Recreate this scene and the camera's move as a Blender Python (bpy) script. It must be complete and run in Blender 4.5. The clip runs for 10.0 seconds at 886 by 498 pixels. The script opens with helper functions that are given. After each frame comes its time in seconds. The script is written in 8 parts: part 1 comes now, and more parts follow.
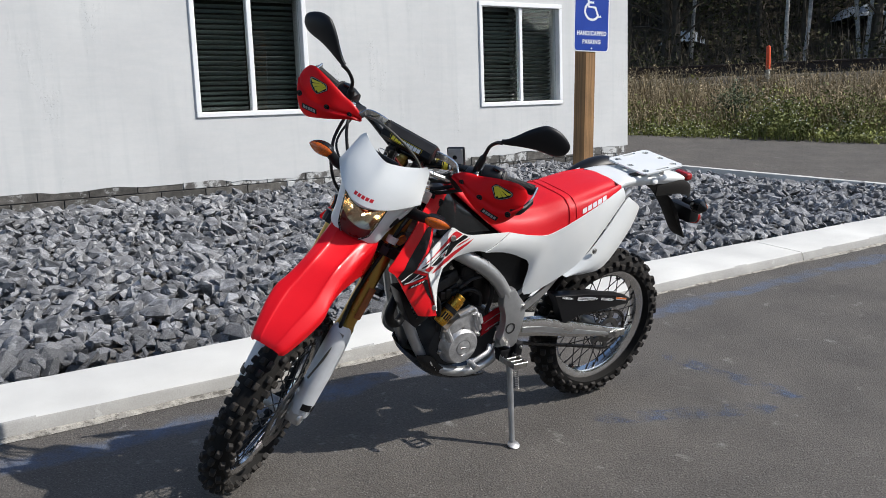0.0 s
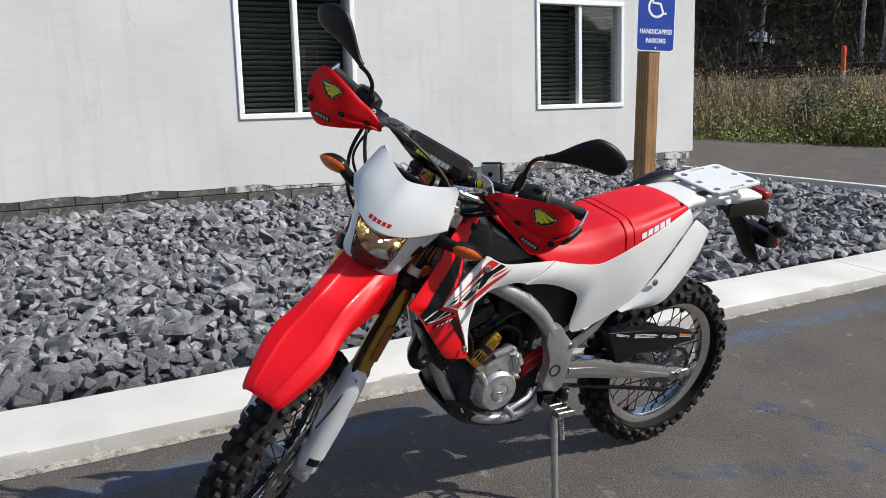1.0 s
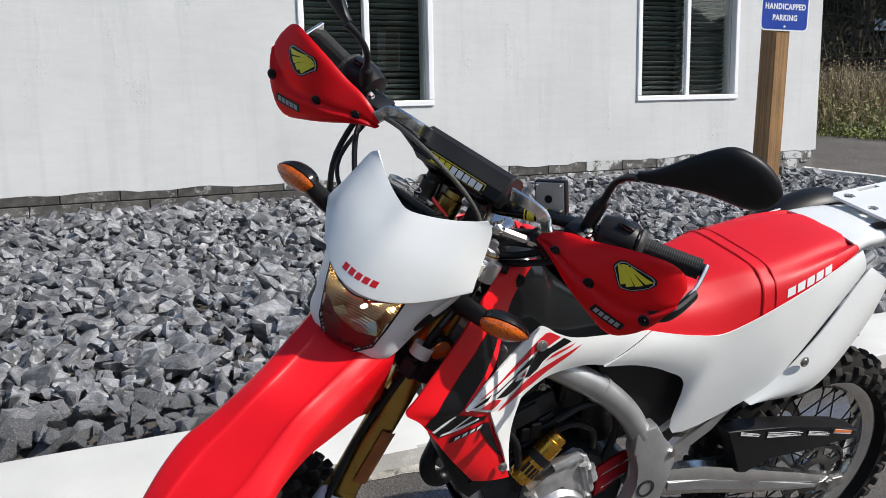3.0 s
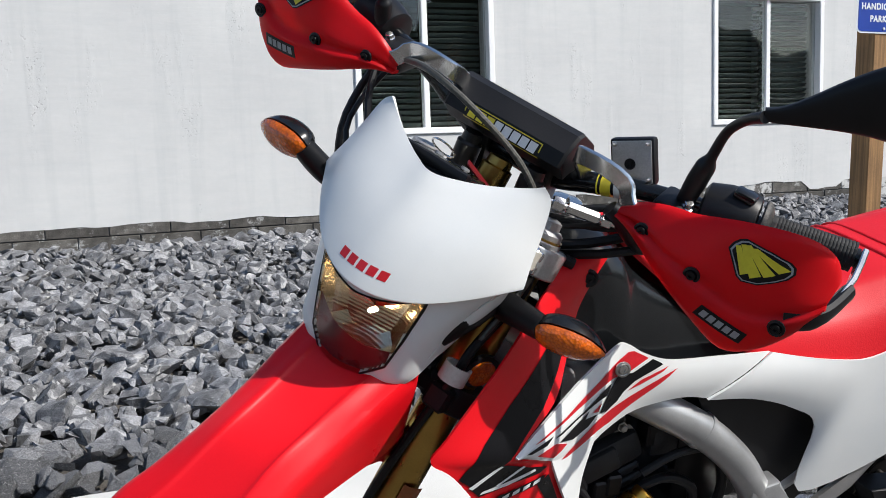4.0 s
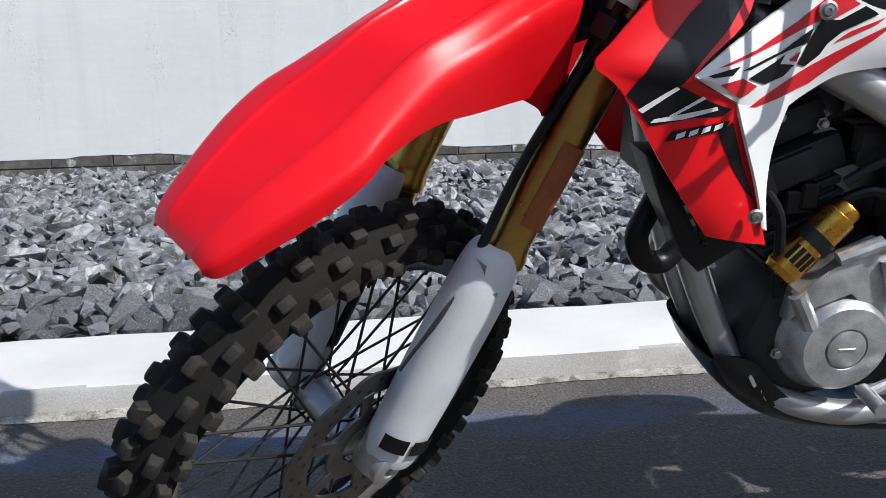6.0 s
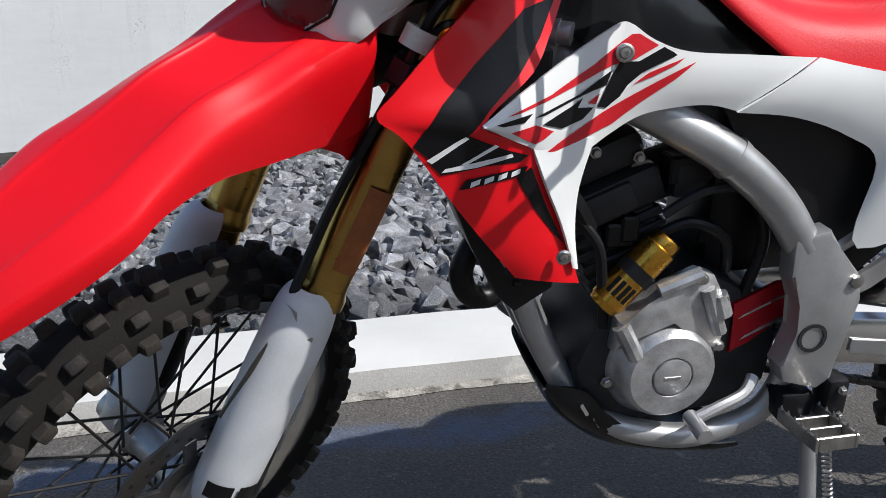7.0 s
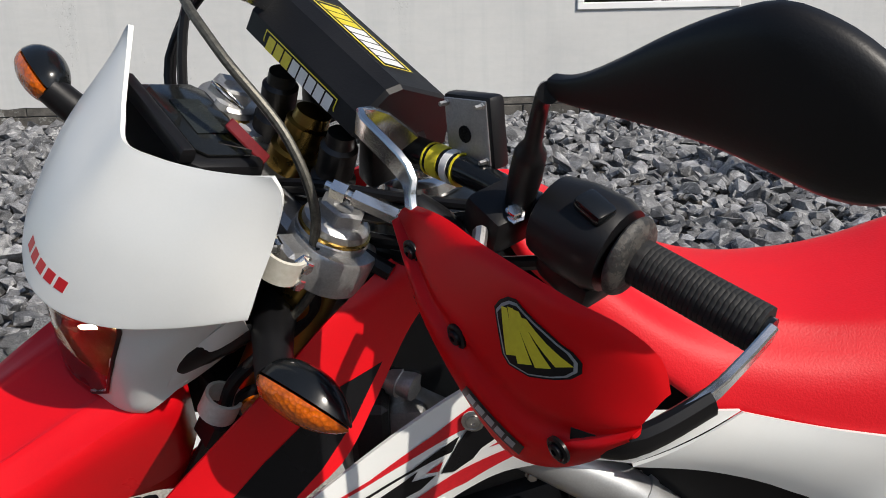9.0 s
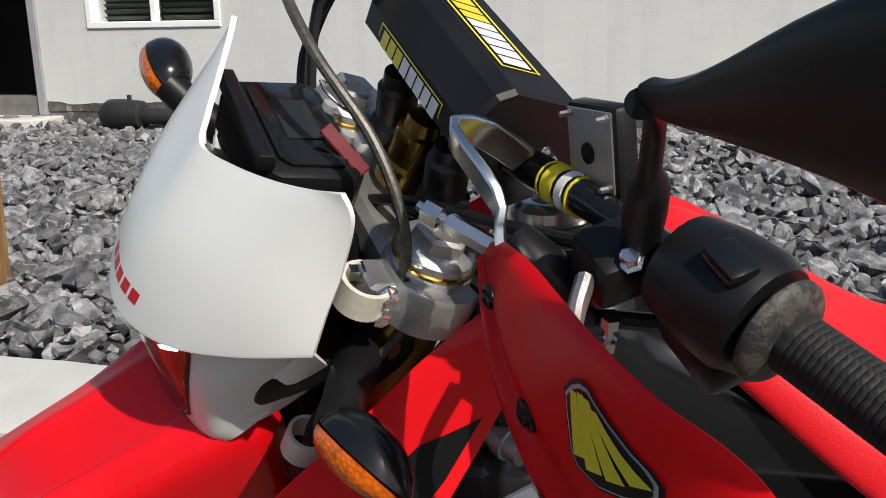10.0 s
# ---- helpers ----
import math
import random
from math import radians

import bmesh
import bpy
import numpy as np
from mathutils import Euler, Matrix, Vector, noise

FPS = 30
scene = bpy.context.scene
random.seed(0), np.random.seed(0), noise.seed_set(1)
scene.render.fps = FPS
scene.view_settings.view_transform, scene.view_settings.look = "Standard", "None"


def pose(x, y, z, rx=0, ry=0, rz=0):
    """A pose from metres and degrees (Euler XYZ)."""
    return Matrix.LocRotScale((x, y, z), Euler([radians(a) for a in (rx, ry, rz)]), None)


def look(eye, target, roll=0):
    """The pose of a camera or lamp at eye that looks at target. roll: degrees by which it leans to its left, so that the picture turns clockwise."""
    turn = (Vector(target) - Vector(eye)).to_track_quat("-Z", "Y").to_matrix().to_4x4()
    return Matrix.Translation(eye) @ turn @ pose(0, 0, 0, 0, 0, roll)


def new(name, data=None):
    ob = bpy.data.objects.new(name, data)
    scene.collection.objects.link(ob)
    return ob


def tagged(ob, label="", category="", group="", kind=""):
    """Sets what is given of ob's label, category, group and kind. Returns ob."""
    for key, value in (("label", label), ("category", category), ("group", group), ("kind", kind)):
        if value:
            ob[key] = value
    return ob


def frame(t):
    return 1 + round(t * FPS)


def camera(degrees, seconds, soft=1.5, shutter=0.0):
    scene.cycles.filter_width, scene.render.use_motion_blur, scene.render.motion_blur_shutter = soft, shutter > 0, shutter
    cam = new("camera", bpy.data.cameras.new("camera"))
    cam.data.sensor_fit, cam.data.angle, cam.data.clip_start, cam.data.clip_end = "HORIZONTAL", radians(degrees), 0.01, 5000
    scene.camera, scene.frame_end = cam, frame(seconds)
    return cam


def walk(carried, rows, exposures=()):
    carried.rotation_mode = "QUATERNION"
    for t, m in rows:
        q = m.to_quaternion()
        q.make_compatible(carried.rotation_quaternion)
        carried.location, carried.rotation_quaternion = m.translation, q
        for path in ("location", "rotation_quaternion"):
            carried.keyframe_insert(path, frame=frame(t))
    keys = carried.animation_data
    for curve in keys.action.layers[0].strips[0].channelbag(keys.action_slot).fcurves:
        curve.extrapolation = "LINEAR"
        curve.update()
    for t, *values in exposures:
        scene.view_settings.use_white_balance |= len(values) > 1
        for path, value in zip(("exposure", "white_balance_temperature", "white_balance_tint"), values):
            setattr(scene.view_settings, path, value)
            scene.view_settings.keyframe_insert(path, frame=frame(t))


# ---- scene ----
# The lot slopes gently up towards the building: LOT carries all that stands on it.
LOT = pose(0, 0, 0.02, 4.5, 0, 0)
cam = camera(53.8, 10.0, 0.8)
PATH = [
    (0, (-1.946, -2.338, 1.26), (-0.815, -0.722, 0.932), -2.0),
    (0.5, (-1.757, -2.203, 1.272), (-0.715, -0.527, 0.947), -1.4),
    (1, (-1.65, -2.041, 1.276), (-0.63, -0.351, 0.953), -1.7),
    (1.5, (-1.56, -1.838, 1.285), (-0.485, -0.183, 0.959), -2.1),
    (2, (-1.394, -1.687, 1.282), (-0.397, 0.012, 0.937), -1.5),
    (2.5, (-1.229, -1.547, 1.283), (-0.359, 0.218, 0.923), -1.1),
    (2.7, (-1.174, -1.478, 1.272), (-0.328, 0.3, 0.921), -1.0),
    (3.8, (-0.954, -1.066, 1.186), (-0.206, 0.769, 0.917), -2.2),
    (4, (-0.919, -1.029, 1.124), (-0.227, 0.832, 0.887), -2.0),
    (4.5, (-0.871, -0.977, 0.967), (-0.321, 0.938, 0.793), -1.8),
    (5, (-0.875, -0.968, 0.842), (-0.425, 0.973, 0.669), -1.6),
    (5.2, (-0.886, -0.966, 0.815), (-0.469, 0.979, 0.603), -1.8),
    (6.3, (-0.901, -0.992, 0.691), (-0.606, 0.969, 0.437), -1.7),
    (6.5, (-0.867, -0.998, 0.688), (-0.533, 0.958, 0.441), -1.9),
    (7, (-0.744, -0.985, 0.777), (-0.312, 0.944, 0.474), -2.6),
    (7.5, (-0.605, -0.98, 0.998), (-0.073, 0.9, 0.569), -3.4),
    (8, (-0.473, -0.972, 1.126), (-0.006, 0.907, 0.623), -2.3),
    (8.5, (-0.411, -0.894, 1.178), (-0.134, 1.008, 0.626), -1.3),
    (9, (-0.385, -0.807, 1.182), (-0.313, 1.125, 0.669), -1.3),
    (9.5, (-0.349, -0.723, 1.162), (-0.51, 1.214, 0.692), -0.5),
    (10, (-0.299, -0.674, 1.17), (-0.763, 1.208, 0.681), -0.9),
]
walk(cam, [(t, look(eye, target, roll)) for t, eye, target, roll in PATH],
     [(0, 0.17, 6350, 10), (1.0, 0.15, 6500, 10), (1.5, 0.04, 6550, 10), (2.7, 0.15, 6450, 10), (4.4, 0.27, 6350, 10), (5.0, -0.05, 6450, 10), (6.4, 0.36, 6050, 10), (7.0, 0.18, 6200, 10), (7.5, 0.24, 6350, 10), (8.6, -0.01, 6650, 10), (10, 0.0, 6850, 10)])

# ---- light ----
SUN = Vector((0.87, -0.80, 1.0)).normalized()          # towards the sun
world = bpy.data.worlds.new("sky")
scene.world = world
world.use_nodes = True
wn = world.node_tree.nodes
sky = wn.new("ShaderNodeTexSky")
sky.sky_type = "NISHITA"
sky.sun_disc = False
sky.sun_elevation = math.asin(SUN.z)
sky.sun_rotation = math.atan2(SUN.x, SUN.y)
world.node_tree.links.new(sky.outputs[0], wn["Background"].inputs[0])
wn["Background"].inputs[1].default_value = 0.12
sun = new("sun", bpy.data.lights.new("sun", "SUN"))
sun.data.energy, sun.data.angle, sun.data.color = 4.4, radians(0.53), (1.0, 0.95, 0.88)
sun.matrix_world = look(SUN * 30, (0, 0, 0))
scene.view_settings.exposure = 0.1


# ---- materials ----
def links(m):
    return m.node_tree.nodes, m.node_tree.links.new


def ramp(n, stops):
    r = n.new("ShaderNodeValToRGB")
    e = r.color_ramp.elements
    while len(e) < len(stops):
        e.new(0.5)
    for k, (p, c) in zip(e, stops):
        k.position = p
        k.color = (c, c, c, 1) if isinstance(c, (int, float)) else (*c, 1)
    return r


def grainy(name, color, rough=0.5, metal=0.0, vary=0.12, size=0.15, grain=0.06, fine=0.004, bump=0.15, gloss_vary=0.12, coat=0.0, spec=0.5, tint=None, islands=0.0):
    """A surface with blotches about `size` metres wide and grain about `fine` metres wide."""
    m = bpy.data.materials.new(name)
    m.use_nodes = True
    n, link = links(m)
    b = n["Principled BSDF"]
    co = n.new("ShaderNodeTexCoord")
    big = n.new("ShaderNodeTexNoise")
    big.inputs["Scale"].default_value, big.inputs["Detail"].default_value = 1 / size, 5
    small = n.new("ShaderNodeTexNoise")
    small.inputs["Scale"].default_value, small.inputs["Detail"].default_value = 1 / fine, 3
    for x in (big, small):
        link(co.outputs["Object"], x.inputs["Vector"])
    dark = [max(0, c * (1 - vary)) for c in color]
    light = [min(1, c * (1 + vary)) for c in (tint or color)]
    r = ramp(n, [(0.3, dark), (0.7, light)])
    link(big.outputs[0], r.inputs[0])
    mix = n.new("ShaderNodeMix")
    mix.data_type, mix.blend_type = "RGBA", "OVERLAY"
    mix.inputs["Factor"].default_value = grain * 4
    link(r.outputs[0], mix.inputs["A"])
    link(small.outputs[0], mix.inputs["B"])
    out = mix.outputs["Result"]
    if islands:
        geo = n.new("ShaderNodeNewGeometry")
        info = n.new("ShaderNodeObjectInfo")
        add = n.new("ShaderNodeMath")
        link(geo.outputs["Random Per Island"], add.inputs[0])
        link(info.outputs["Random"], add.inputs[1])
        fract = n.new("ShaderNodeMath")
        fract.operation = "FRACT"
        link(add.outputs[0], fract.inputs[0])
        rr = ramp(n, [(0.0, 1 - islands), (0.75, 1 + islands * 0.35), (1.0, 1 + islands * 1.2)])
        link(fract.outputs[0], rr.inputs[0])
        mul = n.new("ShaderNodeMix")
        mul.data_type, mul.blend_type = "RGBA", "MULTIPLY"
        mul.inputs["Factor"].default_value = 1
        link(out, mul.inputs["A"])
        link(rr.outputs[0], mul.inputs["B"])
        out = mul.outputs["Result"]
    link(out, b.inputs["Base Color"])
    rg = n.new("ShaderNodeMapRange")
    rg.inputs["To Min"].default_value, rg.inputs["To Max"].default_value = max(0.02, rough - gloss_vary), min(1, rough + gloss_vary)
    link(big.outputs[0], rg.inputs["Value"])
    link(rg.outputs[0], b.inputs["Roughness"])
    b.inputs["Metallic"].default_value = metal
    b.inputs["Coat Weight"].default_value = coat
    b.inputs["Coat Roughness"].default_value = 0.06
    b.inputs["Specular IOR Level"].default_value = spec
    if bump:
        bp = n.new("ShaderNodeBump")
        bp.inputs["Strength"].default_value, bp.inputs["Distance"].default_value = bump, fine
        link(small.outputs[0], bp.inputs["Height"])
        link(bp.outputs[0], b.inputs["Normal"])
    return m


def asphalt_material():
    m = grainy("asphalt", (0.092, 0.083, 0.073), 0.85, vary=0.24, size=0.4, grain=0.22, fine=0.007, bump=1.0)
    n, link = links(m)
    b = n["Principled BSDF"]
    base = b.inputs["Base Color"].links[0].from_socket
    co = n.new("ShaderNodeTexCoord")
    sep = n.new("ShaderNodeSeparateXYZ")
    link(co.outputs["Object"], sep.inputs[0])
    # light scuffs and mineral specks
    sc = n.new("ShaderNodeTexNoise")
    sc.inputs["Scale"].default_value, sc.inputs["Detail"].default_value, sc.inputs["Roughness"].default_value = 9, 8, 0.72
    link(co.outputs["Object"], sc.inputs["Vector"])
    scr = ramp(n, [(0.60, 0.0), (0.68, 0.7)])
    link(sc.outputs[0], scr.inputs[0])
    vo = n.new("ShaderNodeTexVoronoi")
    vo.inputs["Scale"].default_value = 70
    link(co.outputs["Object"], vo.inputs["Vector"])
    vor = ramp(n, [(0.07, 0.8), (0.2, 0.0)])
    link(vo.outputs["Distance"], vor.inputs[0])
    mx = n.new("ShaderNodeMath")
    mx.operation = "MAXIMUM"
    link(scr.outputs[0], mx.inputs[0])
    link(vor.outputs[0], mx.inputs[1])
    m1 = n.new("ShaderNodeMix")
    m1.data_type = "RGBA"
    link(mx.outputs[0], m1.inputs["Factor"])
    link(base, m1.inputs["A"])
    m1.inputs["B"].default_value = (0.24, 0.23, 0.215, 1)
    # dark pits between the stones of the surface
    pit = n.new("ShaderNodeTexVoronoi")
    pit.inputs["Scale"].default_value = 26
    link(co.outputs["Object"], pit.inputs["Vector"])
    pr = ramp(n, [(0.05, 0.5), (0.10, 0.0)])
    link(pit.outputs["Distance"], pr.inputs[0])
    m0 = n.new("ShaderNodeMix")
    m0.data_type = "RGBA"
    link(pr.outputs[0], m0.inputs["Factor"])
    link(m1.outputs["Result"], m0.inputs["A"])
    m0.inputs["B"].default_value = (0.020, 0.018, 0.017, 1)
    m1 = m0
    # worn blue paint line that runs along the kerb
    wob = n.new("ShaderNodeTexNoise")
    wob.inputs["Scale"].default_value, wob.inputs["Detail"].default_value = 3.5, 6
    link(co.outputs["Object"], wob.inputs["Vector"])
    def arith(op, a, v):
        k = n.new("ShaderNodeMath")
        k.operation = op
        link(a, k.inputs[0])
        if isinstance(v, float):
            k.inputs[1].default_value = v
        else:
            link(v, k.inputs[1])
        return k.outputs[0]
    w = arith("MULTIPLY", arith("SUBTRACT", wob.outputs[0], 0.5), 0.22)
    off = arith("ABSOLUTE", arith("ADD", arith("SUBTRACT", sep.outputs["Y"], 0.845), w), 0.0)
    line = ramp(n, [(0.045, 1.0), (0.085, 0.0)])
    link(off, line.inputs[0])
    wear = ramp(n, [(0.36, 0.12), (0.62, 1.0)])
    link(sc.outputs[0], wear.inputs[0])
    patch = ramp(n, [(0.30, 0.25), (0.62, 1.0)])
    link(wob.outputs[0], patch.inputs[0])
    blue = arith("MULTIPLY", arith("MULTIPLY", line.outputs[0], wear.outputs[0]), patch.outputs[0])
    m2 = n.new("ShaderNodeMix")
    m2.data_type = "RGBA"
    link(arith("MULTIPLY", blue, 0.62), m2.inputs["Factor"])
    link(m1.outputs["Result"], m2.inputs["A"])
    m2.inputs["B"].default_value = (0.075, 0.135, 0.26, 1)
    link(m2.outputs["Result"], b.inputs["Base Color"])
    return m


def stucco_material():
    """White painted stucco: nearly even, with faint trowel smears and upright clusters of pits."""
    m = grainy("white stucco", (0.565, 0.571, 0.567), 0.85, vary=0.025, size=0.8, grain=0.01, fine=0.03, bump=0.03, tint=(0.605, 0.61, 0.60))
    n, link = links(m)
    b = n["Principled BSDF"]
    base = b.inputs["Base Color"].links[0].from_socket
    co = n.new("ShaderNodeTexCoord")

    def noise(scale, size, detail, rough=0.5):
        mp = n.new("ShaderNodeMapping")
        mp.inputs["Scale"].default_value = scale
        link(co.outputs["Object"], mp.inputs[0])
        x = n.new("ShaderNodeTexNoise")
        x.inputs["Scale"].default_value, x.inputs["Detail"].default_value, x.inputs["Roughness"].default_value = size, detail, rough
        link(mp.outputs[0], x.inputs["Vector"])
        return x.outputs[0]

    def maths(op, p, q):
        x = n.new("ShaderNodeMath")
        x.operation = op
        link(p, x.inputs[0])
        link(q, x.inputs[1])
        return x.outputs[0]

    def times(a, f):
        x = n.new("ShaderNodeMix")
        x.data_type, x.blend_type = "RGBA", "MULTIPLY"
        x.inputs["Factor"].default_value = 1
        link(a, x.inputs["A"])
        link(f, x.inputs["B"])
        return x.outputs["Result"]

    def stepped(v, stops):
        r = ramp(n, stops)
        link(v, r.inputs[0])
        return r.outputs[0]

    smear = noise((1.2, 1.2, 6.0), 3.0, 6, 0.6)
    streak = noise((9.0, 9.0, 0.5), 1.0, 5, 0.6)
    col = times(base, stepped(smear, [(0.35, (0.955, 0.965, 0.97)), (0.62, (1.0, 1.0, 1.0))]))
    col = times(col, stepped(streak, [(0.30, (0.93, 0.94, 0.945)), (0.48, (1.0, 1.0, 1.0))]))
    # small dark pits, in clusters that run upright along the trowel laps
    cluster = stepped(noise((4.0, 4.0, 0.9), 1.0, 3, 0.6), [(0.60, 0.0), (0.72, 1.0)])
    pits = stepped(noise((1.0, 1.0, 1.0), 75, 2), [(0.60, 0.0), (0.70, 1.0)])
    hit = maths("MULTIPLY", cluster, pits)
    col = times(col, stepped(hit, [(0.0, 1.0), (1.0, 0.6)]))
    link(col, b.inputs["Base Color"])
    bp = n.new("ShaderNodeBump")
    bp.inputs["Strength"].default_value, bp.inputs["Distance"].default_value = 0.5, 0.006
    rough = noise((1.0, 1.0, 1.0), 38, 4, 0.6)
    lumps = maths("SUBTRACT", maths("MULTIPLY", cluster, rough), hit)
    link(lumps, bp.inputs["Height"])
    b2 = n.new("ShaderNodeBump")
    b2.inputs["Strength"].default_value, b2.inputs["Distance"].default_value = 0.12, 0.01
    link(smear, b2.inputs["Height"])
    link(bp.outputs[0], b2.inputs["Normal"])
    link(b2.outputs[0], b.inputs["Normal"])
    return m


def glass_material(name, color=(0.9, 0.95, 0.95), rough=0.0, ior=1.45):
    m = bpy.data.materials.new(name)
    m.use_nodes = True
    b = m.node_tree.nodes["Principled BSDF"]
    b.inputs["Base Color"].default_value = (*color, 1)
    b.inputs["Roughness"].default_value = rough
    b.inputs["Transmission Weight"].default_value = 1.0
    b.inputs["IOR"].default_value = ior
    return m


def wood_material():
    m = grainy("weathered timber", (0.30, 0.165, 0.065), 0.75, vary=0.25, size=0.25, grain=0.08, fine=0.004, bump=0.3)
    n, link = links(m)
    b = n["Principled BSDF"]
    base = b.inputs["Base Color"].links[0].from_socket
    co = n.new("ShaderNodeTexCoord")
    mp = n.new("ShaderNodeMapping")
    mp.inputs["Scale"].default_value = (60, 60, 1.6)
    link(co.outputs["Object"], mp.inputs[0])
    no = n.new("ShaderNodeTexNoise")
    no.inputs["Scale"].default_value, no.inputs["Detail"].default_value, no.inputs["Distortion"].default_value = 1, 6, 0.6
    link(mp.outputs[0], no.inputs["Vector"])
    r = ramp(n, [(0.3, 0.45), (0.7, 1.25)])
    link(no.outputs[0], r.inputs[0])
    mul = n.new("ShaderNodeMix")
    mul.data_type, mul.blend_type = "RGBA", "MULTIPLY"
    mul.inputs["Factor"].default_value = 0.9
    link(base, mul.inputs["A"])
    link(r.outputs[0], mul.inputs["B"])
    link(mul.outputs["Result"], b.inputs["Base Color"])
    return m


def stone_material():
    m = grainy("crushed grey stone", (0.108, 0.110, 0.117), 0.55, vary=0.4, size=0.05, grain=0.2, fine=0.006, bump=0.8, islands=0.5, tint=(0.195, 0.198, 0.206))
    n, link = links(m)
    b = n["Principled BSDF"]
    base = b.inputs["Base Color"].links[0].from_socket
    co = n.new("ShaderNodeTexCoord")
    no = n.new("ShaderNodeTexNoise")
    no.inputs["Scale"].default_value, no.inputs["Detail"].default_value, no.inputs["Distortion"].default_value = 16, 5, 1.4
    link(co.outputs["Object"], no.inputs["Vector"])
    r = ramp(n, [(0.57, 0.0), (0.66, 0.8)])
    link(no.outputs[0], r.inputs[0])
    mx = n.new("ShaderNodeMix")
    mx.data_type = "RGBA"
    link(r.outputs[0], mx.inputs["Factor"])
    link(base, mx.inputs["A"])
    mx.inputs["B"].default_value = (0.46, 0.46, 0.455, 1)
    link(mx.outputs["Result"], b.inputs["Base Color"])
    return m


ASPHALT = asphalt_material()
STUCCO = stucco_material()
STONE = stone_material()
TIMBER = wood_material()
CONCRETE = grainy("pale cast concrete", (0.54, 0.535, 0.508), 0.85, vary=0.06, size=0.5, grain=0.025, fine=0.004, bump=0.12, tint=(0.63, 0.625, 0.59))
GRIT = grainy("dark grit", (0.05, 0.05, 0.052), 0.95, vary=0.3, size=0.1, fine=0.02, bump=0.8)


def splashed(m, paint, low, high, scale):
    """Old whitewash left in ragged patches on a material, at places fixed in the world."""
    n, link = links(m)
    b = n["Principled BSDF"]
    base = b.inputs["Base Color"].links[0].from_socket
    geo = n.new("ShaderNodeNewGeometry")
    no = n.new("ShaderNodeTexNoise")
    no.inputs["Scale"].default_value, no.inputs["Detail"].default_value, no.inputs["Roughness"].default_value = scale, 7, 0.7
    link(geo.outputs["Position"], no.inputs["Vector"])
    r = ramp(n, [(low, 0.0), (high, 0.9)])
    link(no.outputs[0], r.inputs[0])
    mx = n.new("ShaderNodeMix")
    mx.data_type = "RGBA"
    link(r.outputs[0], mx.inputs["Factor"])
    link(base, mx.inputs["A"])
    mx.inputs["B"].default_value = (*paint, 1)
    link(mx.outputs["Result"], b.inputs["Base Color"])
    return m


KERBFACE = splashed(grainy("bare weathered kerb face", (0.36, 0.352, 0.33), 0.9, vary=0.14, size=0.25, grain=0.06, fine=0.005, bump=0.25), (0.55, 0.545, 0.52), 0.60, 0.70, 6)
BLOCK = splashed(grainy("grey concrete block", (0.085, 0.08, 0.072), 0.9, vary=0.5, size=0.07, grain=0.15, fine=0.006, bump=0.6, islands=0.3), (0.45, 0.46, 0.45), 0.57, 0.66, 9)
BLOCKWHITE = splashed(grainy("whitewashed concrete block", (0.10, 0.095, 0.088), 0.9, vary=0.4, size=0.1, grain=0.12, fine=0.008, bump=0.5), (0.55, 0.56, 0.55), 0.47, 0.54, 7)
MORTAR = grainy("mortar", (0.16, 0.155, 0.15), 0.95, vary=0.2, size=0.1, fine=0.01, bump=0.5)
VINYL = grainy("white vinyl", (0.82, 0.83, 0.83), 0.4, vary=0.03, size=0.4, grain=0.01, bump=0.03)
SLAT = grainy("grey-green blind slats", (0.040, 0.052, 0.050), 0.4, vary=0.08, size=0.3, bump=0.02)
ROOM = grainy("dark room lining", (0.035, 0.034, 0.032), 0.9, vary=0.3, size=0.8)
PANE = glass_material("window glass")
BLUE = grainy("blue sign face", (0.006, 0.045, 0.33), 0.4, vary=0.08, size=0.2, grain=0.02, bump=0.02)
SIGNWHITE = grainy("white sign paint", (0.8, 0.82, 0.84), 0.45, vary=0.03, size=0.2, bump=0.02)
BLACKPIPE = grainy("black drain pipe", (0.018, 0.018, 0.018), 0.55, vary=0.3, size=0.08, bump=0.1)


# ---- mesh helpers ----
def mesh_of(name, bm, mat, smooth=35):
    me = bpy.data.meshes.new(name)
    bm.to_mesh(me)
    bm.free()
    for x in (mat if isinstance(mat, (list, tuple)) else [mat]):
        me.materials.append(x)
    if smooth:
        me.shade_smooth()
        me.set_sharp_from_angle(angle=radians(smooth))
    return me


def thing(name, m, label, category, bm=None, mat=None, group="", kind="", smooth=35):
    ob = new(name, mesh_of(name, bm, mat, smooth) if bm else None)
    ob.matrix_world = m
    if not bm:
        ob.empty_display_size = 0.1
    return tagged(ob, label, category, group, kind)


def part(name, bm, mat, parent, label="", smooth=35, m=None):
    ob = new(name, mesh_of(name, bm, mat, smooth) if isinstance(bm, bmesh.types.BMesh) else bm)
    ob.parent = parent
    if m is not None:
        ob.matrix_basis = m
    return tagged(ob, label)


